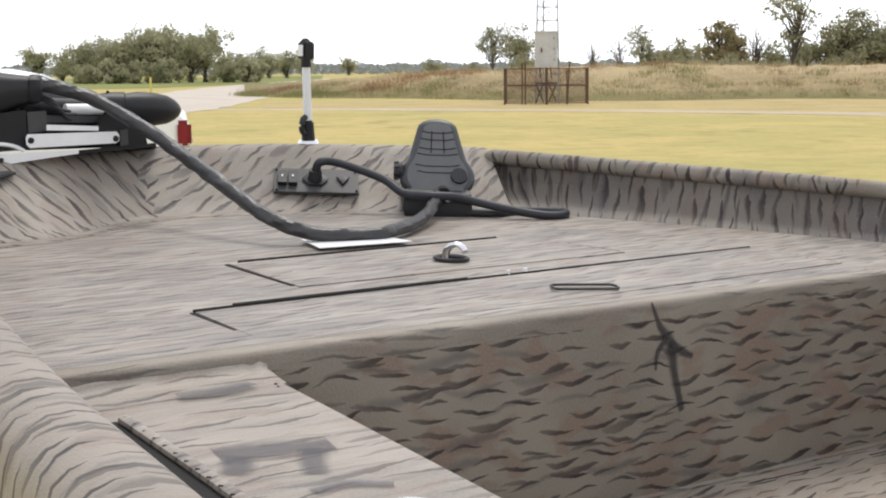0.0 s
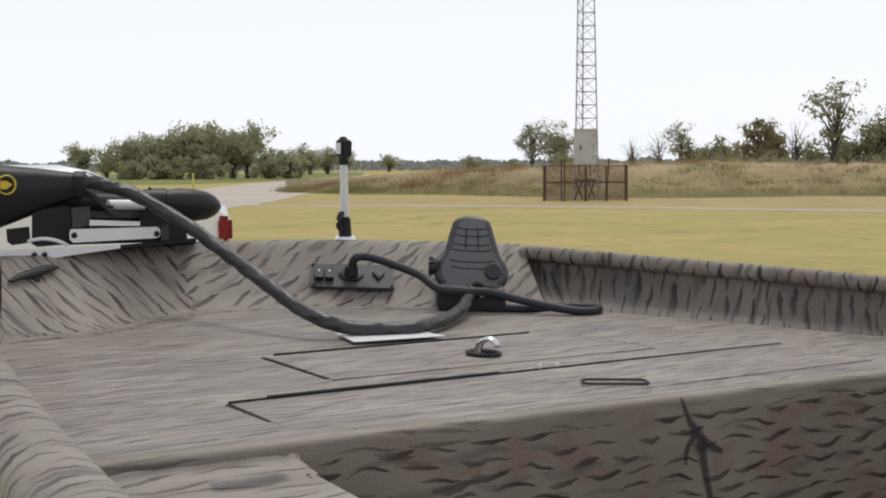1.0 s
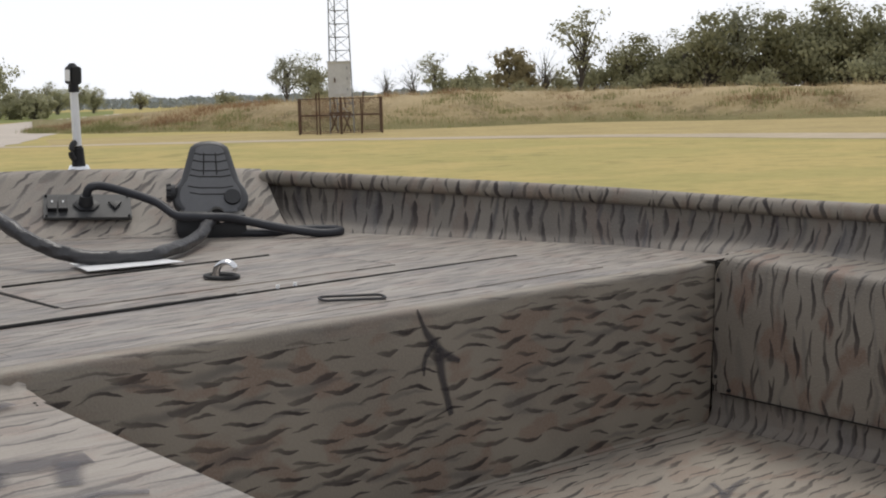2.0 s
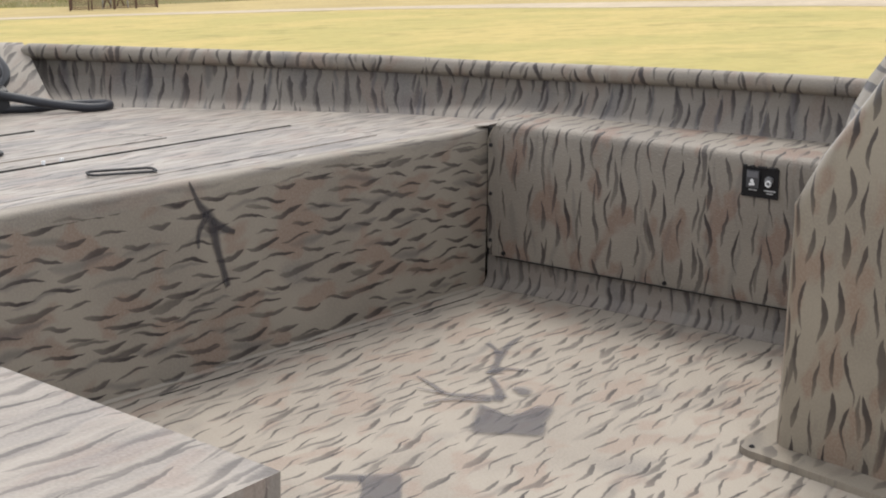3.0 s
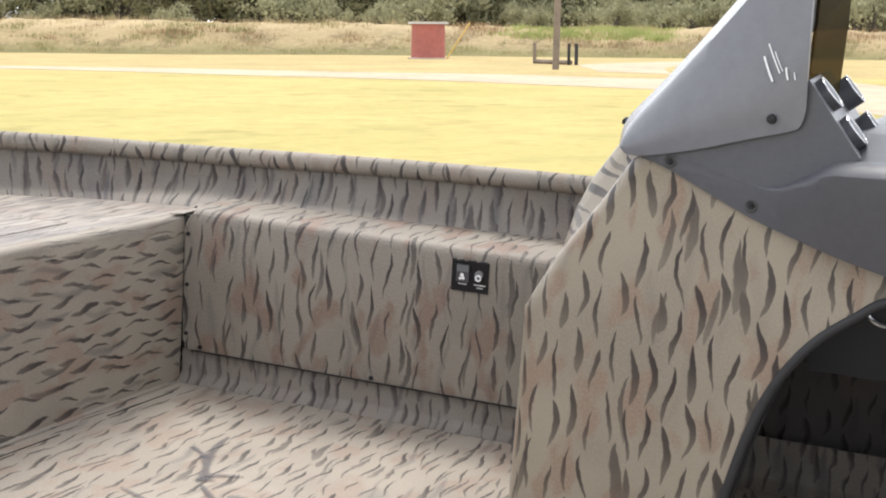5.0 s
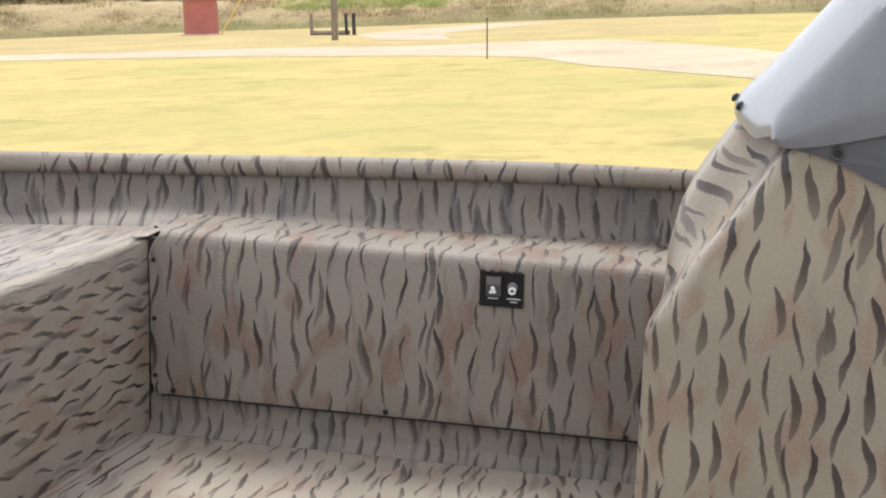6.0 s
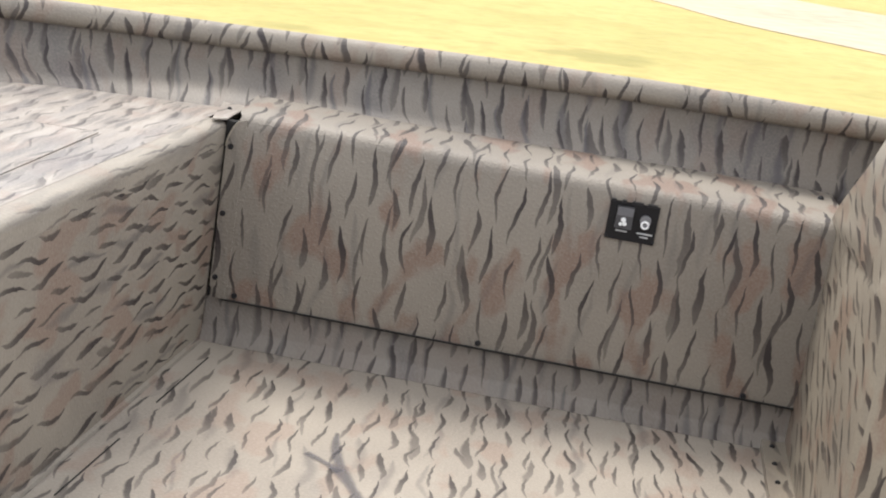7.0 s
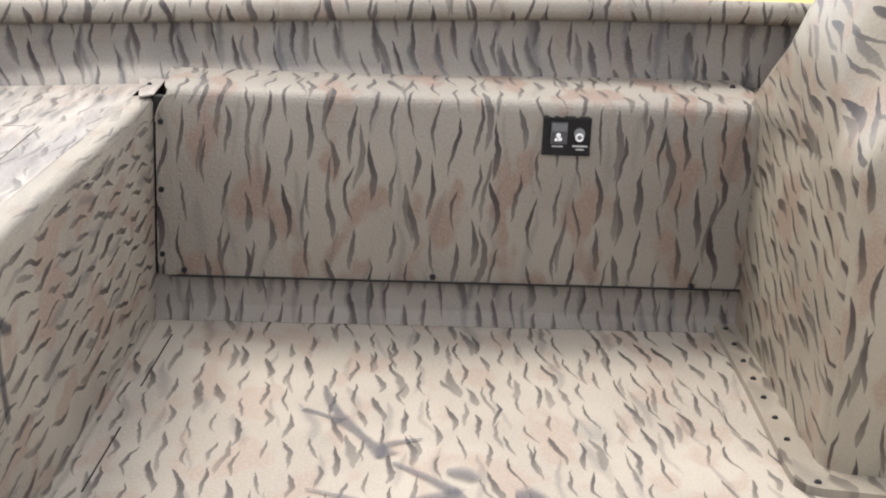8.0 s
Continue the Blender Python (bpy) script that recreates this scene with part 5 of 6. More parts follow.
part("bracket", slab([(118, 366), (150, 364), (152, 398), (120, 402)], -0.045, 0.06), M_PLATE, motor, "black latch block", bevel=0.005)
part("bracket", slab([(240, 376), (262, 366), (300, 370), (322, 392), (330, 432), (246, 436), (240, 420)], -0.04, 0.09), M_BLACK, motor, "black motor rest", bevel=0.006)
part("bracket", slab([(278, 400), (292, 398), (294, 426), (279, 428)], -0.055, -0.02), M_PLATE, motor, "black arm end", bevel=0.004)
part("frame", slab([(56, 360), (150, 352), (250, 360), (300, 374), (302, 430), (60, 432)], 0.095, 0.12), M_BLACK, motor, "black folded frame behind the arms", bevel=0.004)
part("link", slab([(150, 372), (246, 374), (246, 386), (150, 384)], -0.01, 0.03), M_PLATE, motor, "dark link bar", bevel=0.003)
part("stop", slab([(10, 402), (48, 398), (50, 426), (20, 430), (12, 424)], -0.05, 0.05), M_BLACK, motor, "black rubber stop", bevel=0.008)
part("base_plate", slab([(160, 437), (345, 424), (345, 431), (205, 441), (160, 441)], -0.05, 0.12), M_BLACK, motor, "black base rail", bevel=0.002)
for k, (px, py) in enumerate(((158, 352), (164, 360), (172, 370))):
    bm = bmesh.new()
    tube(bm, spline([mt(142, 336 + 4 * k, -0.02), mt(px, py - 8, -0.03), mt(px + 18, py + 10, -0.01), mt(px + 44, py + 14 - 4 * k, 0.03)], 6), 0.0035, 8)
    part("wire", bm, M_RUBBER, motor, "thin black wire")
bm = bmesh.new()
tube(bm, spline([mt(40, 424, -0.045), mt(70, 420, -0.055), mt(95, 424, -0.055), mt(112, 432, -0.05)], 6), 0.004, 8)
part("wire", bm, M_SILVER, motor, "bent silver rod")
cap_plate = thing("mount_plate", "pale grey motor mounting plate on the bow cap", "mounting plate", (-1.35, 1.38, 0.43))
part("plate", slab([(-150, 462), (-140, 445), (0, 438), (205, 434), (205, 440), (145, 447), (0, 466)], -0.06, 0.10), mat("pale_plate", (0.80, 0.80, 0.80), 0.45, vary=0.05), cap_plate, bevel=0.003)
for px in (57, 74):
    screw(cap_plate, mt(px, 447, -0.062), (0, -0.6, 0.8), 0.006, "bright bolt")
cleat = thing("cleat", "black cleat on the port bow bulwark", "cleat", (-1.36, 1.20, 0.39))
bm = bmesh.new()
def cl(px, py, h):
    """On the port bow slope in front of the motor."""
    x = -1.508 + 0.00140 * px
    return Vector((x, 1.22 + 0.08 * (px / 110), 0.408 - 0.00125 * (py - 485) + h))
tube(bm, spline([cl(24, 494, 0), cl(45, 491, 0.002), cl(75, 487, 0.002), cl(100, 484, 0.002), cl(116, 483, 0)], 5), lambda s: 0.004 + 0.008 * math.sin(s * math.pi), 10, 0.7)
part("horn", bm, M_RUBBER, cleat)
part("foot", new_cyl(cl(72, 500, -0.03), cl(72, 486, 0), 0.012, 0.009, segs=10), M_RUBBER, cleat)

# ---- hull outside and the trailer under it ----
bm = bmesh.new()
secs = []
for y, xs, xp, zs, zb in ((-2.6, 0.215, -2.23, 0.45, -0.24), (-0.9, 0.215, -2.12, 0.45, -0.24), (0.1, 0.225, -1.93, 0.41, -0.24), (0.34, 0.135, -1.89, 0.41, -0.22), (0.6, 0.03, -1.83, 0.41, -0.20), (1.1, -0.18, -1.66, 0.40, -0.05), (1.38, -0.40, -1.42, 0.38, 0.12)):
    w = xs - xp
    secs.append([(xs, y, zs), (xs - 0.03, y, 0.1), (xs - 0.16, y, zb), ((xs + xp) / 2, y, zb - 0.03), (xp + 0.16, y, zb), (xp + 0.03, y, 0.1), (xp + 0.01, y, zs - 0.06)])
loft(bm, secs)
part("hull", bm, M_BOW, boat, "", axis_uv((0, 1, 0.2), (0.5, 0, 1)))
part("transom", new_box(-2.2, 0.2, -2.62, -2.58, -0.24, 0.42), M_BOW, boat, "", UV_X)
bm = bmesh.new()
loft(bm, [[(-0.232, 1.15, 0.40), (-0.45, 1.30, 0.40), (-0.95, 1.44, 0.40), (-1.47, 1.29, 0.40)], [(-0.40, 1.38, 0.12), (-0.6, 1.42, 0.12), (-1.0, 1.42, 0.12), (-1.42, 1.38, 0.12)]])
part("bow_plate", bm, M_BOW, boat, "", UV_X)

trailer = thing("boat_trailer", "galvanised steel boat trailer under the hull", "trailer", (-0.9, -0.5, -0.9))
M_GALV = mat("galvanised", (0.35, 0.35, 0.36), 0.5, 0.7, bump=0.3, scale=20)
for x in (-1.5, -0.3):
    part("rail", new_box(x - 0.04, x + 0.04, -2.6, 1.2, -0.46, -0.36), M_GALV, trailer)
    part("bunk", new_box(x - 0.05, x + 0.05, -2.5, 0.4, -0.36, -0.27), M_DARK, trailer)
part("tongue", new_box(-0.95, -0.85, 1.0, 2.85, -0.50, -0.40), M_GALV, trailer)
part("axle", new_box(-1.9, 0.1, -1.1, -1.02, -0.62, -0.54), M_GALV, trailer)
part("crossbar", new_box(-1.5, -0.3, 0.9, 1.0, -0.47, -0.38), M_GALV, trailer)
for x in (-1.98, 0.18):
    w = part("wheel", new_cyl((x - 0.09, -1.06, -0.58), (x + 0.09, -1.06, -0.58), 0.31, segs=28), M_RUBBER, trailer, "black tyre", bevel=0.03)
    part("rim", new_cyl((x - 0.095, -1.06, -0.58), (x + 0.095, -1.06, -0.58), 0.17, segs=20), M_GALV, w)

# ---- the ground and what stands far off ----
GROUND = -0.95
ID4 = Matrix.Identity(4)


def grass_material():
    m = bpy.data.materials.new("mown_grass")
    m.use_nodes = True
    w = Net(m)
    b = w.n["Principled BSDF"]
    b.inputs["Roughness"].default_value = 0.95
    b.inputs["Specular IOR Level"].default_value = 0.1
    tc = w.n.new("ShaderNodeTexCoord").outputs["Object"]
    wide, patch, fine = w.noise(tc, 0.22, 5), w.noise(tc, 1.3, 6), w.noise(tc, 5.0, 5)
    col = w.mix(w.step(wide, 0.40, 0.62), (0.470, 0.370, 0.152), (0.400, 0.340, 0.134))
    col = w.mix(w.f("MULTIPLY", w.step(patch, 0.46, 0.66), 0.42), col, (0.30, 0.275, 0.105))
    col = w.mix(w.f("MULTIPLY", w.step(fine, 0.45, 0.68), 0.26), col, (0.28, 0.235, 0.095))
    thin = w.f("MULTIPLY", w.step(w.noise(tc, 0.75, 4), 0.56, 0.66), w.step(w.noise(tc, 0.13, 2), 0.46, 0.60))
    col = w.mix(w.f("MULTIPLY", thin, 0.55), col, (0.235, 0.215, 0.085))
    w.l.new(col, b.inputs["Base Color"])
    bp = w.n.new("ShaderNodeBump")
    bp.inputs["Strength"].default_value, bp.inputs["Distance"].default_value = 0.9, 0.03
    w.l.new(fine, bp.inputs["Height"])
    w.l.new(bp.outputs[0], b.inputs["Normal"])
    return m


M_GRASS = grass_material()
def bank_material():
    m = bpy.data.materials.new("dry_grass")
    m.use_nodes = True
    w = Net(m)
    b = w.n["Principled BSDF"]
    b.inputs["Roughness"].default_value = 0.95
    b.inputs["Specular IOR Level"].default_value = 0.1
    tc = w.n.new("ShaderNodeTexCoord").outputs["Object"]
    wide, patch, fine = w.noise(tc, 0.09, 3), w.noise(tc, 0.5, 4), w.noise(tc, 3.5, 5)
    col = w.mix(w.step(wide, 0.38, 0.62), (0.345, 0.27, 0.15), (0.285, 0.222, 0.125))
    col = w.mix(w.f("MULTIPLY", w.step(patch, 0.48, 0.62), 0.75), col, (0.175, 0.140, 0.075))
    col = w.mix(w.f("MULTIPLY", w.step(fine, 0.45, 0.70), 0.45), col, (0.45, 0.35, 0.22))
    # coloured by height: dark olive at the foot, pale tan towards the crest
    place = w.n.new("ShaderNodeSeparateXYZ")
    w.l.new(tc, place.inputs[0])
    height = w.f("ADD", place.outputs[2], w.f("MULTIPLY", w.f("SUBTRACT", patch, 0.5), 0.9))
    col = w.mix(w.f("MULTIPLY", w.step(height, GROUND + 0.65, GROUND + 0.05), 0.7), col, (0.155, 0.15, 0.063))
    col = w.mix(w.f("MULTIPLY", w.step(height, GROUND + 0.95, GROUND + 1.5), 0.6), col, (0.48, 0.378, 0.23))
    w.l.new(col, b.inputs["Base Color"])
    bp = w.n.new("ShaderNodeBump")
    bp.inputs["Strength"].default_value, bp.inputs["Distance"].default_value = 0.8, 0.06
    w.l.new(fine, bp.inputs["Height"])
    w.l.new(bp.outputs[0], b.inputs["Normal"])
    return m


M_DRY = bank_material()
M_VERGE = mat("dry_verge", (0.40, 0.315, 0.15), 0.95, bump=0.8, scale=4, vary=0.22, spec=0.1)
M_MEADOW = mat("meadow", (0.20, 0.215, 0.075), 0.95, bump=0.8, scale=1.2, vary=0.3, spec=0.1)
M_TRACK = mat("sandy_track", (0.45, 0.375, 0.275), 0.95, bump=0.6, scale=3, vary=0.2, spec=0.1)
M_GRAVEL = mat("gravel", (0.50, 0.44, 0.38), 0.95, bump=0.6, scale=4, vary=0.16, spec=0.1)
M_BARK = mat("bark", (0.10, 0.085, 0.07), 0.9, bump=0.8, scale=12, vary=0.3)
M_RUST = mat("rusty_steel", (0.10, 0.055, 0.035), 0.85, bump=0.4, scale=60, vary=0.4)
M_WOOD = mat("grey_wood", (0.20, 0.16, 0.125), 0.9, bump=0.6, scale=14, vary=0.3)


def leaf_material(name, base):
    m = mat(name, base, 0.75, scale=0.6, vary=0.2, spec=0.2)
    n, l = m.node_tree.nodes, m.node_tree.links
    b = n["Principled BSDF"]
    glow, both = n.new("ShaderNodeBsdfTranslucent"), n.new("ShaderNodeMixShader")
    both.inputs[0].default_value = 0.65
    l.new(b.inputs["Base Color"].links[0].from_socket, glow.inputs[0])
    l.new(b.outputs[0], both.inputs[1])
    l.new(glow.outputs[0], both.inputs[2])
    l.new(both.outputs[0], n["Material Output"].inputs[0])
    return m


# leaf_hazy is paled so that distance haze is part of the leaf colour
M_LEAFS = [leaf_material("leaf_olive", (0.33, 0.325, 0.20)), leaf_material("leaf_dark", (0.32, 0.31, 0.18)), leaf_material("leaf_brown", (0.31, 0.265, 0.15)), leaf_material("leaf_grey", (0.32, 0.32, 0.225)), leaf_material("leaf_hazy", (0.40, 0.39, 0.245))]


M_RED = leaf_material("rusty_scrub", (0.30, 0.19, 0.11))
M_STRAW, M_WEED, M_LUSH = leaf_material("tall_dry_grass", (0.44, 0.355, 0.21)), leaf_material("green_weeds", (0.25, 0.25, 0.11)), leaf_material("fresh_weeds", (0.36, 0.40, 0.15))


def at(az, dist, z=GROUND):
    """A place seen from the boat's port quarter at a bearing in degrees from the bow."""
    return Vector((-2.53 + dist * math.sin(radians(az)), -1.63 + dist * math.cos(radians(az)), z))


def structure(name, bm, material, label, category):
    me = bpy.data.meshes.new(name)
    bmesh.ops.recalc_face_normals(bm, faces=bm.faces)
    bm.to_mesh(me)
    bm.free()
    me.materials.append(material)
    me.shade_smooth()
    return tagged(new(name, me), label, category, kind="structure")


bm = bmesh.new()
bmesh.ops.create_grid(bm, x_segments=8, y_segments=8, size=3000, matrix=Matrix.Translation((0, 0, GROUND)))
structure("ground", bm, M_GRASS, "mown yellow-green grass field reaching the horizon", "ground")


def strip(name, left, right, lift, material, label):
    bm = bmesh.new()
    a, b = spline([(x, y, GROUND + lift) for x, y in left], 12), spline([(x, y, GROUND + lift) for x, y in right], 12)
    rows = [[p.lerp(q, s) + Vector((noise.noise(p * 0.15 + Vector((s * 9, 0, 0))), noise.noise(p * 0.15 + Vector((0, s * 9, 4))), 0)) * (0.5 if s in (0, 1) else 0) + Vector((0, 0, 0.003 if s == 0.5 else 0)) for p, q in zip(a, b)] for s in (0, 0.5, 1)]
    loft(bm, rows)
    return structure(name, bm, material, label, "road")


strip("path", [(24, 59), (28.2, 55.2), (33.7, 46.6), (36.6, 39.6), (38.9, 30.6), (38.0, 19.7), (36.5, 11.3), (33.0, 4.9), (28.5, 2.2), (22.4, -1.0), (17.8, -3.1), (13.5, -7.5), (10, -18), (8, -40)],
      [(26, 61), (29.8, 56.6), (35.9, 48.4), (39.0, 41.3), (41.8, 32.6), (42.4, 21.6), (42.6, 13.4), (41.5, 8.2), (42.5, 3.6), (36.0, 0.0), (28.3, -3.1), (22.5, -8.0), (19, -18), (17, -40)], 0.008, M_TRACK, "pale gravel track across the grass")
strip("road", [(8, 44), (20, 54), (40, 84), (66, 122), (92, 156), (160, 240)], [(12, 40), (28, 53), (38, 66), (50, 82), (98, 146), (170, 232)], 0.012, M_GRAVEL, "pale gravel road leading away")
strip("sand_patch", [(46, 9), (52, 10.5), (58, 9.8), (66, 8)], [(47, 12), (54, 14.5), (60, 13.2), (66, 11)], 0.012, M_TRACK, "bare sandy patch in the grass")

strip("meadow", [tuple(at(a, d).xy) for a, d in ((10, 150), (20, 150), (26, 150), (29, 165), (32, 200), (34, 260))], [tuple(at(a, d).xy) for a, d in ((10, 420), (20, 420), (26, 420), (29, 430), (32, 450), (34, 470))], 0.012, M_MEADOW, "greener uncut meadow beyond the road")

# grassy bank behind the track
VERGE = [(31, 53), (35.9, 48.4), (39.0, 41.3), (41.8, 32.6), (42.4, 21.6), (42.6, 13.4), (41.5, 8.2), (44, 4.0), (46.1, 0.1)]
VERGE_AZ = [math.degrees(math.atan2(x + 2.53, y + 1.63)) for x, y in VERGE]
strip("verge", VERGE, [tuple(at(a, 78).xy) for a in VERGE_AZ], 0.004, M_VERGE, "browner dry grass between track and bank")
FOOT = [(31.0, 98), (33.5, 90), (37, 86), (41, 79), (46, 75), (52, 79), (58, 75), (65, 75), (76, 73), (86, 74), (97, 72), (110, 74)]
HIGH = [0.1, 0.6, 1.35, 1.5, 1.62, 1.66, 1.62, 1.5, 1.35, 1.3, 1.3, 1.3]
bm = bmesh.new()
foot = spline([tuple(at(a, d)) for a, d in FOOT], 30)
hs = spline([(h, 0, 0) for h in HIGH], 30)
az_of = lambda p: math.atan2(p.x + 2.53, p.y + 1.63)
rows = []
for off, s in ((-0.6, -0.02), (0.0, 0.06), (0.5, 0.16), (1.0, 0.26), (1.5, 0.37), (2.0, 0.48), (2.5, 0.60), (3.0, 0.70), (3.6, 0.80), (4.2, 0.90), (4.9, 0.97), (5.6, 1.0), (6.6, 1.0), (9, 0.97), (30, 0.85), (90, 0.7)):
    r = []
    for p, h in zip(foot, hs):
        a = az_of(p)
        q = p + Vector((math.sin(a), math.cos(a), 0)) * off
        n1 = noise.noise(Vector((q.x * 0.35, q.y * 0.35, 1))) * 0.18 + noise.noise(Vector((q.x * 0.12, q.y * 0.12, 5))) * 0.20 + noise.noise(Vector((q.x * 1.1, q.y * 1.1, 9))) * 0.14 + noise.noise(Vector((q.x * 2.6, q.y * 2.6, 4))) * 0.07
        r.append(q + Vector((0, 0, h.x * s + (n1 * min(1, max(0, s)) if off > 0 else 0))))
    rows.append(r)
loft(bm, rows)
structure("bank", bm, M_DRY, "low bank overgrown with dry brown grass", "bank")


def tufts(name, spots, material, label, seed, hmin, hmax, spread=0.25, blades=7, wide=0.05):
    """Loose blades of tall grass over many spots, as one mesh."""
    rnd = random.Random(seed)
    vs, fs = [], []
    for p in spots:
        for k in range(blades):
            x, y = p.x + rnd.gauss(0, spread), p.y + rnd.gauss(0, spread)
            h, a = rnd.uniform(hmin, hmax), rnd.uniform(0, math.pi)
            w2 = wide * rnd.uniform(0.6, 1.4)
            dx, dy = math.cos(a) * w2, math.sin(a) * w2
            lx, ly = rnd.gauss(0, 0.22) * h, rnd.gauss(0, 0.22) * h
            i = len(vs)
            vs += [(x - dx, y - dy, p.z - 0.08), (x + dx, y + dy, p.z - 0.08), (x + lx, y + ly, p.z + h)]
            fs.append((i, i + 1, i + 2))
    me = bpy.data.meshes.new(name)
    me.from_pydata(vs, [], fs)
    me.materials.append(material)
    return tagged(new(name, me), label, "grass", kind="stuff")


rnd = random.Random(5)
def bank_spots(n, lo, hi):
    out = []
    for _ in range(n):
        i = rnd.randrange(len(foot) - 1)
        t, s = rnd.random(), rnd.uniform(lo, hi)
        k = min(len(rows) - 2, int(s))
        a, b = rows[k][i].lerp(rows[k][i + 1], t), rows[k + 1][i].lerp(rows[k + 1][i + 1], t)
        out.append(a.lerp(b, s - k))
    return out
tufts("bank_grass", bank_spots(420, 1.0, 11.0), M_STRAW, "clumps of dry brown grass on the bank", 11, 0.04, 0.22, 0.30, 36, 0.016)
tufts("bank_weeds", bank_spots(260, 0.6, 6.0), M_WEED, "green weeds along the bank's foot", 12, 0.04, 0.2, 0.4, 36, 0.016)
tufts("crest_grass", bank_spots(420, 9.5, 13.0), M_STRAW, "tall dry stalks along the bank's crest", 13, 0.10, 0.42, 0.35, 30, 0.010)
clump = lambda p, k: noise.noise(Vector((p.x * 0.22, p.y * 0.22, k))) + 0.5 * noise.noise(Vector((p.x * 0.7, p.y * 0.7, k)))
tufts("red_scrub", [p for p in bank_spots(1500, 4.0, 13.0) if clump(p, 2.0) > 0.22], M_RED, "rusty brown scrub on the bank", 15, 0.06, 0.34, 0.4, 40, 0.014)
tufts("olive_scrub", [p for p in bank_spots(1500, 2.0, 10.0) if clump(p, 7.0) > 0.20], M_WEED, "olive scrub on the bank's slope", 16, 0.05, 0.28, 0.4, 40, 0.016)
tufts("crest_weeds", [p for p in bank_spots(3600, 6.5, 13.0) if 71.3 < math.degrees(az_of(p)) - 1.3 * noise.noise(p * 0.6) < 77.5], M_LUSH, "fresh green weeds over the bank's crest", 14, 0.06, 0.26, 0.35, 40, 0.020)


def tree(name, label, seed, height, spread, trunk, leaf, density=1.0, leaf_size=0.26, low=0.25, clumps=34, stems=1):
    """Tapered trunk, curved limbs out to leaf clumps, gaps between the clumps."""
    rnd = random.Random(seed)
    t = thing(name, label, "tree", (0, 0, 0), group="trees and shrubs beyond the field", frame_m=ID4)
    bm = bmesh.new()
    cents = []
    while len(cents) < clumps:
        v = Vector((rnd.gauss(0, 1), rnd.gauss(0, 1), rnd.gauss(0, 1))).normalized() * rnd.uniform(0.35, 1.0)
        lump = 1 + 0.30 * noise.noise(v * 1.6 + Vector((seed * 3.1, 0, 0)))
        z = height * (low + (1 - low) * (v.z * 0.5 + 0.5))
        cents.append(Vector((v.x * spread / 2 * lump, v.y * spread / 2 * lump, z * (0.92 + 0.12 * lump))))
    for s in range(stems):
        a = rnd.uniform(0, 6.28)
        top = Vector((rnd.gauss(0, 0.05) * height, rnd.gauss(0, 0.05) * height, height * 0.72))
        foot_p = Vector((math.cos(a), math.sin(a), 0)) * spread * 0.08 * (stems > 1) + Vector((0, 0, -0.4))
        spine = spline([foot_p, foot_p.lerp(top, 0.35) + Vector((rnd.gauss(0, 0.15), rnd.gauss(0, 0.15), 0)), foot_p.lerp(top, 0.7), top], 4)
        tube(bm, spine, lambda q: trunk * (1 - 0.75 * q), 7)
        for c0 in cents[s::stems]:
            k = min(len(spine) - 2, max(2, int(len(spine) * min(0.9, max(0.15, c0.z / height - 0.25)))))
            p = spine[k]
            tube(bm, spline([p, p.lerp(c0, 0.5) + Vector((0, 0, 0.08 * (c0 - p).length)), c0], 3), lambda q: trunk * 0.34 * (1 - 0.8 * q) + 0.008, 4)
    part("trunk", bm, M_BARK, t)
    vs, fs = [], []
    for c0 in cents:
        cr = spread * rnd.uniform(0.10, 0.19)
        for _ in range(int(70 * density)):
            v = Vector((rnd.gauss(0, 1), rnd.gauss(0, 1), rnd.gauss(0, 0.7)))
            p = c0 + v.normalized() * rnd.random() ** 0.4 * cr * (1 + 0.5 * noise.noise(v * 1.3 + c0))
            if p.z < 0.02:
                continue
            s = leaf_size * rnd.uniform(0.5, 1.3)
            # leaves lie roughly along the crown's surface
            o = (p - Vector((0, 0, height * 0.45))).normalized() + 0.7 * (p - c0).normalized() + Vector((rnd.gauss(0, 1), rnd.gauss(0, 1), rnd.gauss(0, 1))) * 0.4
            n1 = o.cross(Vector((rnd.gauss(0, 1), rnd.gauss(0, 1), rnd.gauss(0, 1)))).normalized()
            n2 = o.cross(n1).normalized()
            i = len(vs)
            vs += [p - n1 * s * 0.5, p + n2 * s * 0.36, p + n1 * s * 0.5, p - n2 * s * 0.36]
            fs.append((i, i + 1, i + 2, i + 3))
    me = bpy.data.meshes.new("crown")
    me.from_pydata([tuple(v) for v in vs], [], fs)
    me.materials.append(leaf)
    ob = new("crown", me)
    ob.parent = t
    return t


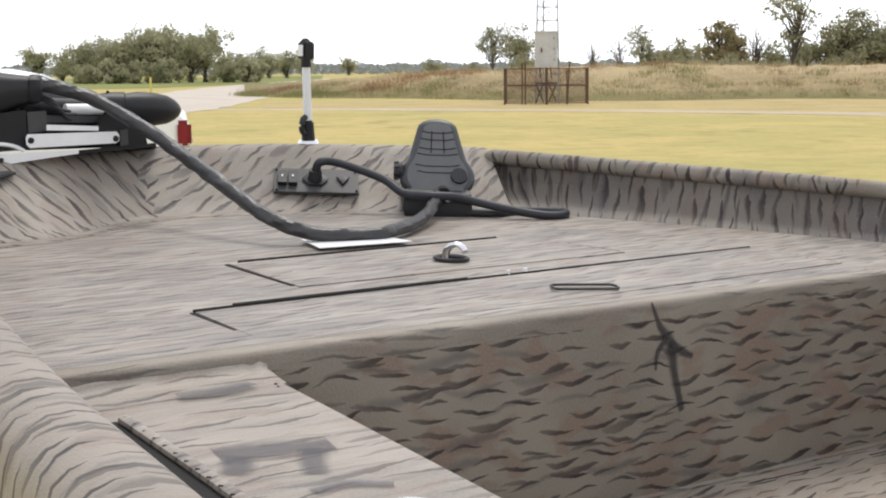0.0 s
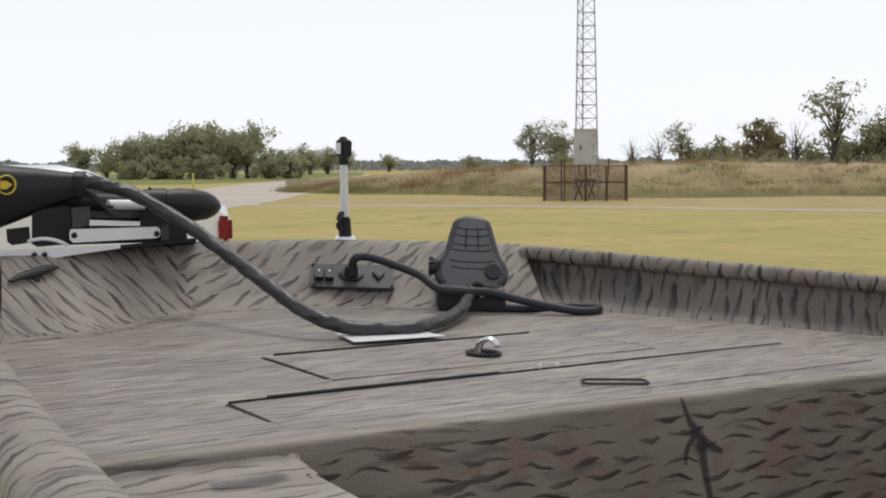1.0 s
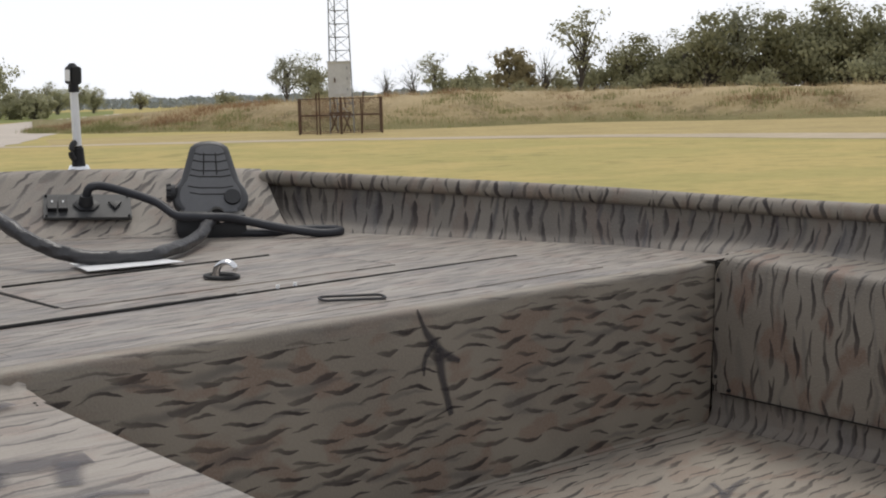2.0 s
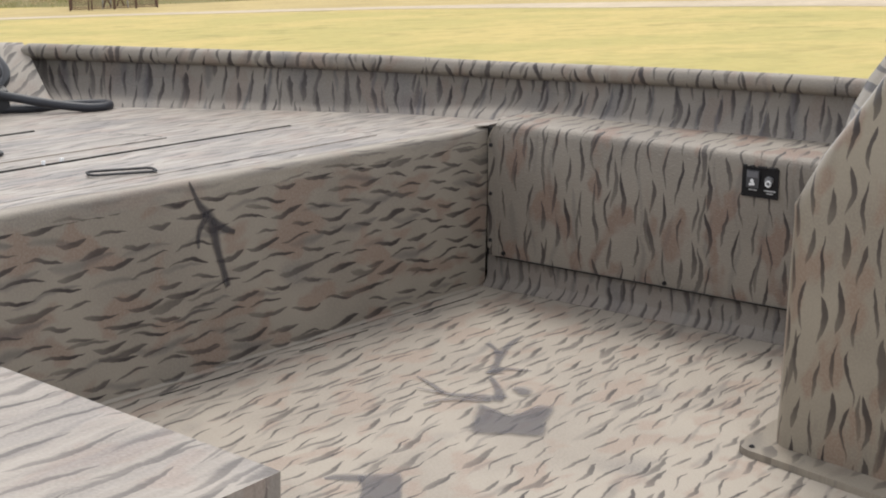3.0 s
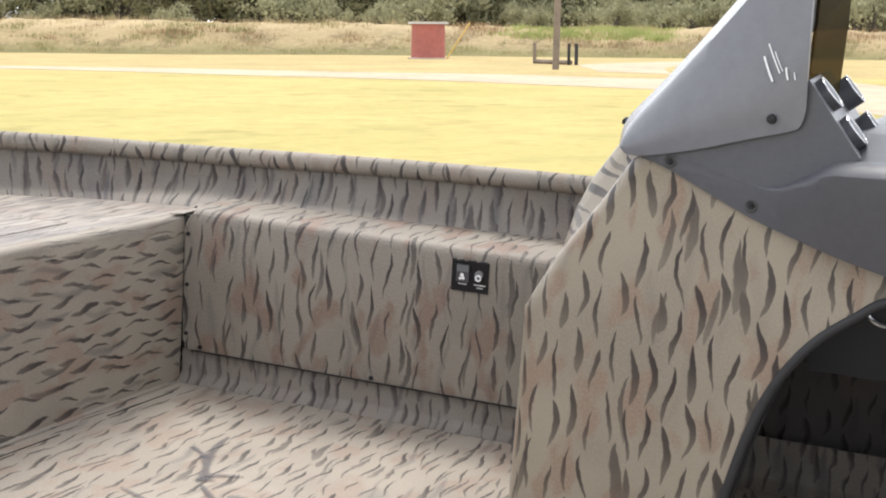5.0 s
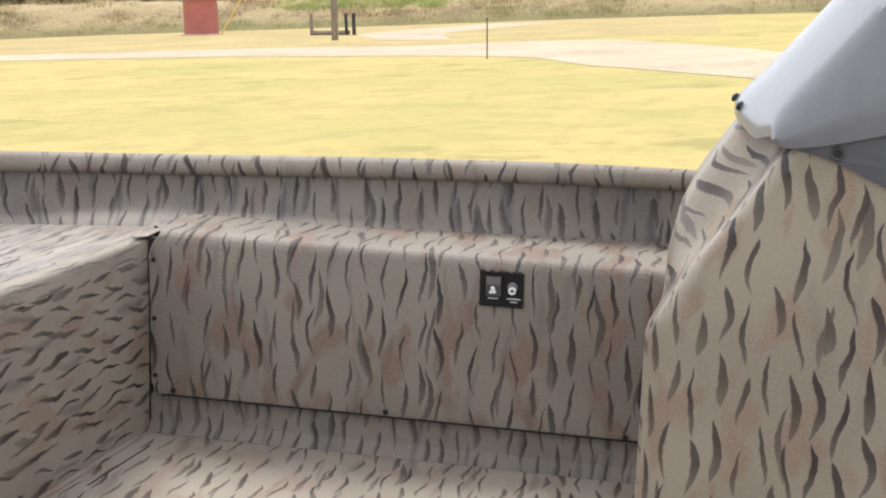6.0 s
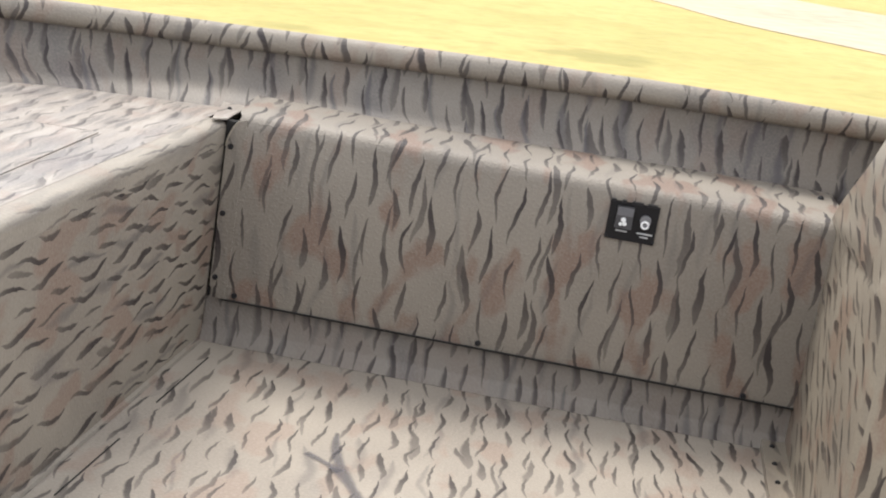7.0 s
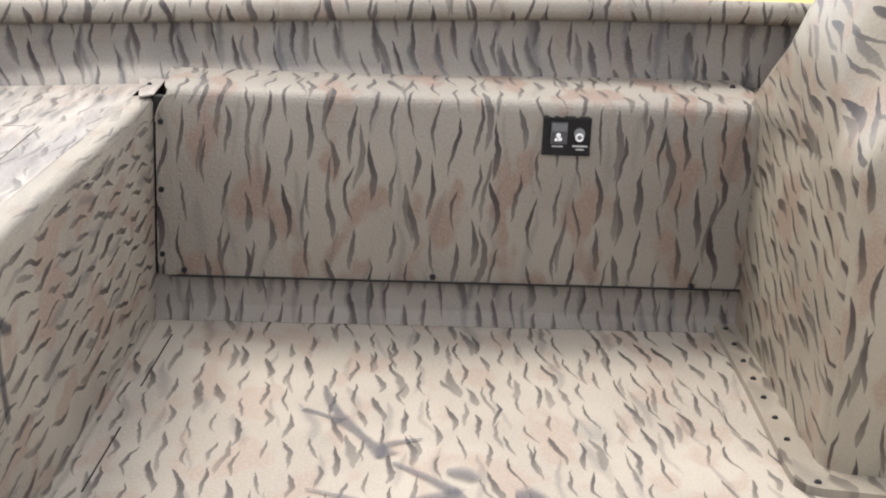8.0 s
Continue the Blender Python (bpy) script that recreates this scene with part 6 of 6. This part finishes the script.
KIND = [
    tree("tree", "broad olive-green tree with a dense low crown", 1, 7.0, 7.5, 0.22, M_LEAFS[0], 1.1, 0.32, 0.06, 46, 2),
    tree("tree", "airy dark tree with gaps through its crown", 2, 7.5, 5.6, 0.16, M_LEAFS[1], 0.45, 0.30, 0.30, 34),
    tree("tree", "dense dark green tree on the bank", 3, 6.5, 7.0, 0.22, M_LEAFS[1], 1.1, 0.32, 0.05, 46, 2),
    tree("tree", "small tree turning brown at the top", 4, 4.4, 4.6, 0.13, M_LEAFS[2], 0.9, 0.30, 0.12, 30, 2),
    tree("bare_tree", "thin almost leafless grey tree", 5, 5.0, 4.0, 0.09, M_LEAFS[3], 0.06, 0.2, 0.25, 44, 2),
    tree("shrub", "low olive shrub in the dry grass", 6, 2.4, 4.2, 0.06, M_LEAFS[0], 0.8, 0.24, 0.0, 22, 3),
    tree("tree", "grey-green tree with a wide leaning crown", 7, 7.2, 7.0, 0.22, M_LEAFS[3], 0.8, 0.32, 0.22, 34),
    tree("tree", "hazy olive tree with a broad rounded crown", 8, 7.0, 7.5, 0.22, M_LEAFS[4], 0.9, 0.38, 0.12, 46, 2),
    tree("tree", "hazy olive tree leaning over bare lower stems", 9, 7.0, 7.0, 0.22, M_LEAFS[4], 0.9, 0.42, 0.25, 38, 2),
    tree("shrub", "hazy green shrub under the roadside trees", 10, 2.4, 4.2, 0.06, M_LEAFS[4], 0.9, 0.34, 0.0, 22, 3),
]


def plant(kind, az, dist, size=1.0, turn=0.0, z=GROUND, squash=1.0):
    m = Matrix.Translation(at(az, dist, z)) @ Matrix.Rotation(turn, 4, "Z") @ Matrix.Diagonal((size, size, size * squash, 1))
    src = KIND[kind]
    c = copy_thing(src, Matrix.Identity(4))
    c.matrix_world = m
    return c


used = [False] * len(KIND)
def planted(kind, az, dist, size=1.0, turn=0.0, z=GROUND, squash=1.0):
    """The first of a kind is the built one itself; the next ones are copies."""
    if not used[kind]:
        used[kind] = True
        ob = KIND[kind]
        LATER.append((ob, Matrix.Translation(at(az, dist, z)) @ Matrix.Rotation(turn, 4, "Z") @ Matrix.Diagonal((size, size, size * squash, 1))))
        return ob
    return plant(kind, az, dist, size, turn, z, squash)


LATER = []
TOP = GROUND + 1.35
# clump of trees across the road
for i, (az, d, k, s) in enumerate(((23.3, 232, 6, 0.80), (24.2, 236, 0, 0.62), (24.8, 228, 2, 0.95), (25.5, 230, 0, 0.98), (26.2, 226, 0, 1.05), (26.9, 230, 2, 1.20), (27.6, 226, 0, 1.30), (28.2, 230, 2, 1.28), (28.9, 226, 0, 1.10), (29.5, 232, 6, 1.22), (30.4, 228, 0, 0.72), (31.0, 226, 2, 0.70), (31.5, 232, 1, 0.75), (25.0, 218, 5, 1.2), (26.0, 216, 5, 1.5), (27.0, 216, 5, 1.4), (28.0, 216, 5, 1.5), (30.2, 220, 5, 1.6), (31.2, 218, 5, 1.5), (31.9, 330, 0, 0.9), (32.6, 340, 2, 1.0), (33.3, 350, 0, 0.9), (35.0, 470, 2, 0.9))):
    planted({0: 7, 2: 7, 6: 8, 5: 9}.get(k, k), az, d, s, i * 1.7, GROUND - 0.2)
# trees and scrub along the bank's crest
for i, (az, d, k, s) in enumerate(((40.6, 112, 6, 0.60), (41.7, 116, 0, 0.62), (44.4, 120, 4, 0.62), (45.4, 118, 4, 0.7), (46.2, 116, 1, 0.58), (46.8, 114, 5, 1.1), (47.6, 115, 5, 1.2), (48.3, 118, 5, 1.0), (49.2, 105, 3, 0.95), (49.9, 104, 3, 0.75), (50.6, 106, 4, 0.8), (51.2, 110, 5, 0.9), (51.9, 108, 1, 0.98), (52.4, 112, 5, 1.3), (53.2, 112, 5, 1.4), (53.9, 110, 2, 0.80), (54.9, 112, 4, 1.0), (54.5, 109, 5, 1.2), (55.4, 108, 5, 1.4), (56.0, 108, 0, 0.75), (57.0, 106, 2, 1.00))):
    planted(k, az, d, s * 0.86, i * 2.3, TOP - 0.1)
# the belt of trees that goes on along the bank
for i, k in enumerate((6, 2, 0, 2, 0, 6, 2, 0, 6, 2, 0, 1, 2, 0, 2, 6, 0, 2, 0)):
    planted(k, 57.9 + 1.31 * i, 106 + 0.4 * i, (0.82, 0.86, 0.90, 0.94)[i % 4], i * 2.3, TOP - 0.1)
for i, k in enumerate((0, 0, 6, 0, 2, 0)):
    planted(k, 84.5 + 1.7 * i, 97, 0.65 + 0.025 * i, i * 1.9, TOP - 0.1)
rr = random.Random(9)
for i in range(40):
    planted(5, rr.uniform(60, 92), rr.uniform(88, 102), rr.uniform(0.5, 1.1), i, TOP - 0.1)
for i in range(16):
    planted(5, rr.uniform(38, 60), rr.uniform(92, 108), rr.uniform(0.3, 0.6), i, TOP - 0.1)
for i in range(46):
    planted(5, 55.5 + i * 0.85 + rr.uniform(-0.3, 0.3), rr.uniform(112, 122), rr.uniform(1.1, 1.9), i * 1.3, TOP - 0.3)
for i in range(34):
    planted(5, 61 + i * 0.92 + rr.uniform(-0.3, 0.3), rr.uniform(106, 111), rr.uniform(0.9, 1.3), i * 1.9, TOP - 0.3)
for ob, m in LATER:
    ob.matrix_world = m
# distant woods along the horizon; their blue-grey leaf colour holds the haze
vs, fs = [], []
for i in range(14000):
    az, d = rr.uniform(14, 60), rr.uniform(620, 800)
    top = 4.2 + 2.2 * noise.noise(Vector((az * 0.9, 0, 3))) + 1.0 * noise.noise(Vector((az * 4.0, 0, 7)))
    c0 = at(az, d, GROUND + rr.random() ** 0.7 * max(0.8, top))
    s = rr.uniform(0.7, 1.5)
    a = rr.uniform(0, 6.28)
    n1, n2 = Vector((math.cos(a), math.sin(a), rr.gauss(0, 0.4))).normalized(), Vector((rr.gauss(0, 0.4), rr.gauss(0, 0.4), 1)).normalized()
    j = len(vs)
    vs += [tuple(c0 - n1 * s), tuple(c0 + n2 * s * 0.7), tuple(c0 + n1 * s), tuple(c0 - n2 * s * 0.7)]
    fs.append((j, j + 1, j + 2, j + 3))
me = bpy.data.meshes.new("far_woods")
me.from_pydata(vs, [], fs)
me.materials.append(mat("far_leaves_haze", (0.30, 0.33, 0.34), 0.9, scale=0.02, vary=0.2))
tagged(new("far_woods", me), "distant woods along the horizon, haze painted in as blue-grey", "woods", kind="stuff")

# ---- tower, its cabinet and its fence ----
TC = at(42.62, 70)
ax_t = Vector((math.cos(radians(42.6)), -math.sin(radians(42.6)), 0))
ay_t = Vector((math.sin(radians(42.6)), math.cos(radians(42.6)), 0))
def tp(u, v, z):
    return TC + ax_t * u + ay_t * v + Vector((0, 0, z))
tower = thing("radio_tower", "grey three-legged steel lattice radio tower", "tower", tuple(TC), frame_m=ID4)
M_TOWER = mat("tower_steel", (0.30, 0.31, 0.32), 0.6, 0.4, scale=8)
def leg(k, z):
    r = 0.66 - 0.022 * z
    a = radians(90 + 120 * k + 12)
    return tp(r * math.cos(a), r * math.sin(a), z)
for k in range(3):
    part("leg", new_cyl(leg(k, 0), leg(k, 18), 0.034, 0.026, segs=8), M_TOWER, tower)
zz = np.arange(0.8, 17.5, 0.62)
for i, z in enumerate(zz):
    for k in range(3):
        part("girt", new_cyl(leg(k, z), leg((k + 1) % 3, z), 0.017, segs=6), M_TOWER, tower)
        part("brace", new_cyl(leg(k, z), leg((k + 1) % 3, z + 0.62), 0.014, segs=6), M_TOWER, tower)
for s in (-1, 1):
    for u0, u1 in ((0.12, 0.48), (0.48, 0.12)):
        part("foot_brace", new_cyl(tp(s * u0 - 0.0, -0.5, 0.1), tp(s * u1, -0.5, 0.95), 0.035, segs=6), M_RUST, tower, "dark steel foot bracing")
part("foot_bar", new_cyl(tp(-0.5, -0.5, 0.98), tp(0.5, -0.5, 0.98), 0.04, segs=6), M_RUST, tower, "dark steel foot bar")
cabinet = thing("equipment_cabinet", "pale steel equipment cabinet fixed to the tower", "cabinet", tuple(tp(0, -0.6, 1.7)), frame_m=ID4)
def oriented(u0, u1, v0, v1, z0, z1):
    bm = bmesh.new()
    a = [bm.verts.new(tp(u, v, z0)) for u, v in ((u0, v0), (u1, v0), (u1, v1), (u0, v1))]
    b = [bm.verts.new(tp(u, v, z1)) for u, v in ((u0, v0), (u1, v0), (u1, v1), (u0, v1))]
    bm.faces.new(a[::-1])
    bm.faces.new(b)
    for i in range(4):
        j = (i + 1) % 4
        bm.faces.new((a[i], a[j], b[j], b[i]))
    return bm
M_CAB = mat("pale_cabinet", (0.52, 0.51, 0.49), 0.6, bump=0.2, scale=6, vary=0.12)
part("body", oriented(-0.53, 0.53, -0.95, -0.5, 1.72, 3.32), M_CAB, cabinet, bevel=0.02)
door = part("door", oriented(-0.28, 0.36, -0.98, -0.95, 1.84, 3.18), M_CAB, cabinet, bevel=0.01)
part("handle", oriented(-0.24, -0.18, -1.02, -0.98, 2.4, 2.62), M_RUST, door, "dark handle")
for z in (2.0, 2.5, 3.0):
    part("hinge", oriented(0.34, 0.39, -1.0, -0.97, z, z + 0.12), M_TOWER, door)
part("roof", oriented(-0.58, 0.58, -1.0, -0.45, 3.32, 3.38), M_CAB, cabinet)
for u in (-0.3, 0.0, 0.2):
    part("conduit", new_cyl(tp(u, -0.75, 1.72), tp(u + 0.05, -0.7, 1.2), 0.03, segs=8), M_RUST, cabinet, "dark conduit")

fence = thing("fence", "rusty chain-link enclosure round the tower's foot", "fence", tuple(tp(0, 0, 0)), frame_m=ID4)
def mesh_material():
    m = bpy.data.materials.new("chain_link")
    m.use_nodes = True
    w = Net(m)
    b = w.n["Principled BSDF"]
    b.inputs["Base Color"].default_value = (0.13, 0.085, 0.06, 1)
    b.inputs["Roughness"].default_value = 0.8
    uv = w.n.new("ShaderNodeUVMap").outputs[0]
    s = w.n.new("ShaderNodeSeparateXYZ")
    w.l.new(uv, s.inputs[0])
    wires = None
    for sg in (1, -1):
        t = w.f("FRACT", w.f("MULTIPLY", w.f("ADD", s.outputs[0], w.f("MULTIPLY", s.outputs[1], sg)), 12.0))
        on = w.f("LESS_THAN", t, 0.13)
        wires = on if wires is None else w.f("MAXIMUM", wires, on)
    w.l.new(wires, b.inputs["Alpha"])
    return m
M_LINK = mesh_material()
FU, FV, FH = 1.92, 1.7, 1.68
corners = [(-FU, -FV), (FU, -FV), (FU, FV), (-FU, FV)]
for (u0, v0), (u1, v1) in zip(corners, corners[1:] + corners[:1]):
    n_p = 4 if v0 == v1 and v0 < 0 else 2
    for k in range(n_p):
        s = k / n_p
        u, v = u0 + (u1 - u0) * s, v0 + (v1 - v0) * s
        part("post", new_cyl(tp(u, v, 0), tp(u, v, FH + (0.28 if k == 1 and v0 < 0 and v0 == v1 else 0.0)), 0.032, segs=8), M_RUST, fence)
    for z in (0.08, FH * 0.52, FH - 0.03):
        part("rail", new_cyl(tp(u0, v0, z), tp(u1, v1, z), 0.019, segs=6), M_RUST, fence)
    bm = bmesh.new()
    lay = bm.loops.layers.uv.verify()
    L = math.hypot(u1 - u0, v1 - v0)
    f = bm.faces.new([bm.verts.new(tp(*p)) for p in ((u0, v0, 0.05), (u1, v1, 0.05), (u1, v1, FH), (u0, v0, FH))])
    for lp, c2 in zip(f.loops, ((0, 0), (L, 0), (L, FH), (0, FH))):
        lp[lay].uv = c2
    part("wire_mesh", bm, M_LINK, fence, "rusty chain-link mesh")
for u in (-1.1, 0.05, 0.98):
    part("gate_post", new_cyl(tp(u, -FV - 0.03, 0), tp(u + (0.10 if u > 0.5 else 0), -FV - 0.03, FH + 0.25 * (u != 0.05)), 0.03, segs=8), M_RUST, fence)

# ---- pump house, pole and rails beyond the track ----
def block(c0, az, u0, u1, v0, v1, z0, z1):
    ax, ay = Vector((math.cos(radians(az)), -math.sin(radians(az)), 0)), Vector((math.sin(radians(az)), math.cos(radians(az)), 0))
    bm = bmesh.new()
    g = lambda u, v, z: c0 + ax * u + ay * v + Vector((0, 0, z))
    a = [bm.verts.new(g(u, v, z0)) for u, v in ((u0, v0), (u1, v0), (u1, v1), (u0, v1))]
    b = [bm.verts.new(g(u, v, z1)) for u, v in ((u0, v0), (u1, v0), (u1, v1), (u0, v1))]
    bm.faces.new(a[::-1])
    bm.faces.new(b)
    for i in range(4):
        j = (i + 1) % 4
        bm.faces.new((a[i], a[j], b[j], b[i]))
    return bm
SC = at(68.4, 68)
shed = thing("pump_house", "small round-cornered red shed with a flat pale roof", "shed", tuple(SC), frame_m=ID4)
M_RED = mat("faded_red_paint", (0.36, 0.115, 0.095), 0.75, bump=0.3, scale=5, vary=0.2)
bm = bmesh.new()
cyl(bm, SC, SC + Vector((0, 0, 1.58)), 0.79, 0.76, 20)
part("wall", bm, M_RED, shed)
part("roof", new_cyl(SC + Vector((0, 0, 1.58)), SC + Vector((0, 0, 1.68)), 0.92, 0.92, segs=20), M_CAB, shed, "pale flat roof")
part("footing", new_cyl(SC, SC + Vector((0, 0, 0.06)), 0.95, 0.95, segs=20), M_GRAVEL, shed)
brace_pole = thing("yellow_pole", "yellow pole leaning beside the red shed", "pole", tuple(at(69.2, 67)), frame_m=ID4)
part("rod", new_cyl(at(69.1, 67), at(70.0, 67, GROUND + 1.65), 0.04, segs=8), mat("yellow_paint", (0.55, 0.38, 0.12), 0.6), brace_pole)
pole = thing("utility_pole", "grey weathered wooden utility pole", "pole", tuple(at(73.3, 53.5)), frame_m=ID4)
part("shaft", new_cyl(at(73.3, 53.5, GROUND - 0.3), at(73.42, 53.5, GROUND + 8.5), 0.125, 0.10, segs=12), M_WOOD, pole)
part("crossarm", new_box(at(73.4, 53.5).x - 0.9, at(73.4, 53.5).x + 0.9, at(73.4, 53.5).y - 0.05, at(73.4, 53.5).y + 0.05, GROUND + 7.8, GROUND + 7.92), M_WOOD, pole)
barrier = thing("barrier_rail", "low wooden barrier of two posts and a ground beam", "barrier", tuple(at(73.2, 60)), frame_m=ID4)
part("post", block(at(72.5, 61), 73, -0.07, 0.07, -0.07, 0.07, 0, 0.85), M_WOOD, barrier)
part("post", block(at(73.85, 59.5), 73, -0.10, 0.02, -0.1, 0.1, 0, 0.85), M_DARK, barrier, "dark post")
part("post", block(at(74.05, 59.3), 73, -0.02, 0.12, -0.1, 0.1, 0, 0.85), M_DARK, barrier, "dark post")
part("beam", new_cyl(at(72.5, 61, GROUND + 0.10), at(73.9, 59.5, GROUND + 0.10), 0.09, segs=8), M_WOOD, barrier)
stake = thing("stake", "thin dark marker stake in the grass", "stake", tuple(at(78.8, 35.7)), frame_m=ID4)
part("rod", new_cyl(at(78.8, 35.7, GROUND - 0.1), at(78.85, 35.7, GROUND + 0.93), 0.016, segs=6), M_RUST, stake)
part("flag", new_box(at(78.85, 35.7).x - 0.02, at(78.85, 35.7).x + 0.02, at(78.85, 35.7).y - 0.02, at(78.85, 35.7).y + 0.02, GROUND + 0.90, GROUND + 0.96), M_RUST, stake)
marker = thing("marker_post", "short yellow marker post beside the road", "post", tuple(at(27.45, 120)), frame_m=ID4)
part("shaft", new_cyl(at(27.45, 120), at(27.45, 120, GROUND + 1.25), 0.09, segs=8), mat("marker_yellow", (0.6, 0.52, 0.12), 0.6), marker)

# ---- white car parked beyond the bow, side on ----
TM = Matrix.Translation(at(24.45, 15.0)) @ Matrix.Rotation(radians(-24.9), 4, "Z")
car = thing("car", "white car parked side-on on the grass", "car", (0, 0, 0), frame_m=TM)
M_CAR = mat("white_car_paint", (0.78, 0.79, 0.80), 0.25, scale=4, vary=0.03)
M_GLASS = mat("dark_glass", (0.03, 0.035, 0.04), 0.08)
bm = bmesh.new()
rings = []
for x, z0, z1, y0, y1 in ((1.16, 0.45, 1.06, 0.14, 1.70), (1.12, 0.36, 1.25, 0.04, 1.80), (0.99, 0.32, 1.36, 0.0, 1.84), (0.55, 0.28, 1.40, -0.02, 1.86), (-2.2, 0.26, 1.29, -0.02, 1.86), (-3.2, 0.28, 1.08, 0.0, 1.84), (-3.6, 0.34, 0.95, 0.08, 1.76), (-3.7, 0.40, 0.75, 0.2, 1.64)):
    rings.append([(x, y0 + 0.05, z0), (x, y0, z0 + 0.2), (x, y0 - 0.01, (z0 + z1) / 2), (x, y0 + 0.01, z1 - 0.10), (x, y0 + 0.10, z1), (x, y1 - 0.10, z1), (x, y1 - 0.01, z1 - 0.10), (x, y1 + 0.01, (z0 + z1) / 2), (x, y1, z0 + 0.2), (x, y1 - 0.05, z0)])
loft(bm, rings, closed=True, caps=True)
part("body", bm, M_CAR, car)
bm = bmesh.new()
rings = []
for z, x0, x1, ins in ((1.27, 0.50, -2.30, 0.06), (1.46, 0.10, -1.85, 0.14), (1.65, -0.35, -1.45, 0.22), (1.70, -0.60, -1.20, 0.30)):
    rings.append([(x0, ins, z), (x1, ins, z), (x1, 1.84 - ins, z), (x0, 1.84 - ins, z)])
loft(bm, rings, closed=True, caps=True)
cab = part("cabin", bm, M_CAR, car, "", bevel=0.04)
for s in (0, 1):
    y = lambda q: q if s == 0 else 1.84 - q
    bm = bmesh.new()
    bm.faces.new([bm.verts.new((x, y(q), z)) for x, q, z in ((0.30, 0.055, 1.31), (-2.05, 0.055, 1.31), (-1.42, 0.195, 1.61), (-0.32, 0.195, 1.61))])
    part("side_window", bm, M_GLASS, cab, "dark side glass")
bm = bmesh.new()
bm.faces.new([bm.verts.new(p) for p in ((0.42, 0.22, 1.325), (0.42, 1.62, 1.325), (-0.30, 1.54, 1.645), (-0.30, 0.30, 1.645))])
part("rear_window", bm, M_GLASS, cab, "dark rear glass")
M_LENS = mat("red_tail_lens", (0.20, 0.016, 0.022), 0.15, vary=0.2)
for y0, y1 in ((-0.02, 0.30), (1.54, 1.86)):
    tl = part("tail_light", new_box(0.985, 1.165, y0, y1, 0.90, 1.17), M_LENS, car, "red tail light", bevel=0.04)
    part("reverse_lens", new_box(1.15, 1.179, y0 + 0.08, y1 - 0.08, 0.94, 1.0), M_WHITE, tl, "clear lens")
part("bumper", new_box(1.02, 1.16, 0.10, 1.74, 0.36, 0.62), M_CAR, car, "white rear bumper", bevel=0.05)
for x in (0.05, -2.75):
    part("wheel_arch", new_cyl((x, -0.035, 0.33), (x, 0.03, 0.33), 0.37, segs=28), M_DARK, car, "dark wheel arch")
    for y in (0.10, 1.74):
        ty = part("wheel", new_cyl((x, y - 0.11, 0.32), (x, y + 0.11, 0.32), 0.32, segs=28), M_RUBBER, car, "black tyre", bevel=0.03)
        part("rim", new_cyl((x, y - 0.150, 0.32), (x, y + 0.115, 0.32), 0.20, segs=20), M_STEEL, ty)
for x in (-0.45, -1.45):
    part("door_handle", new_box(x - 0.09, x + 0.09, -0.05, -0.015, 1.0, 1.03), M_CAR, car)
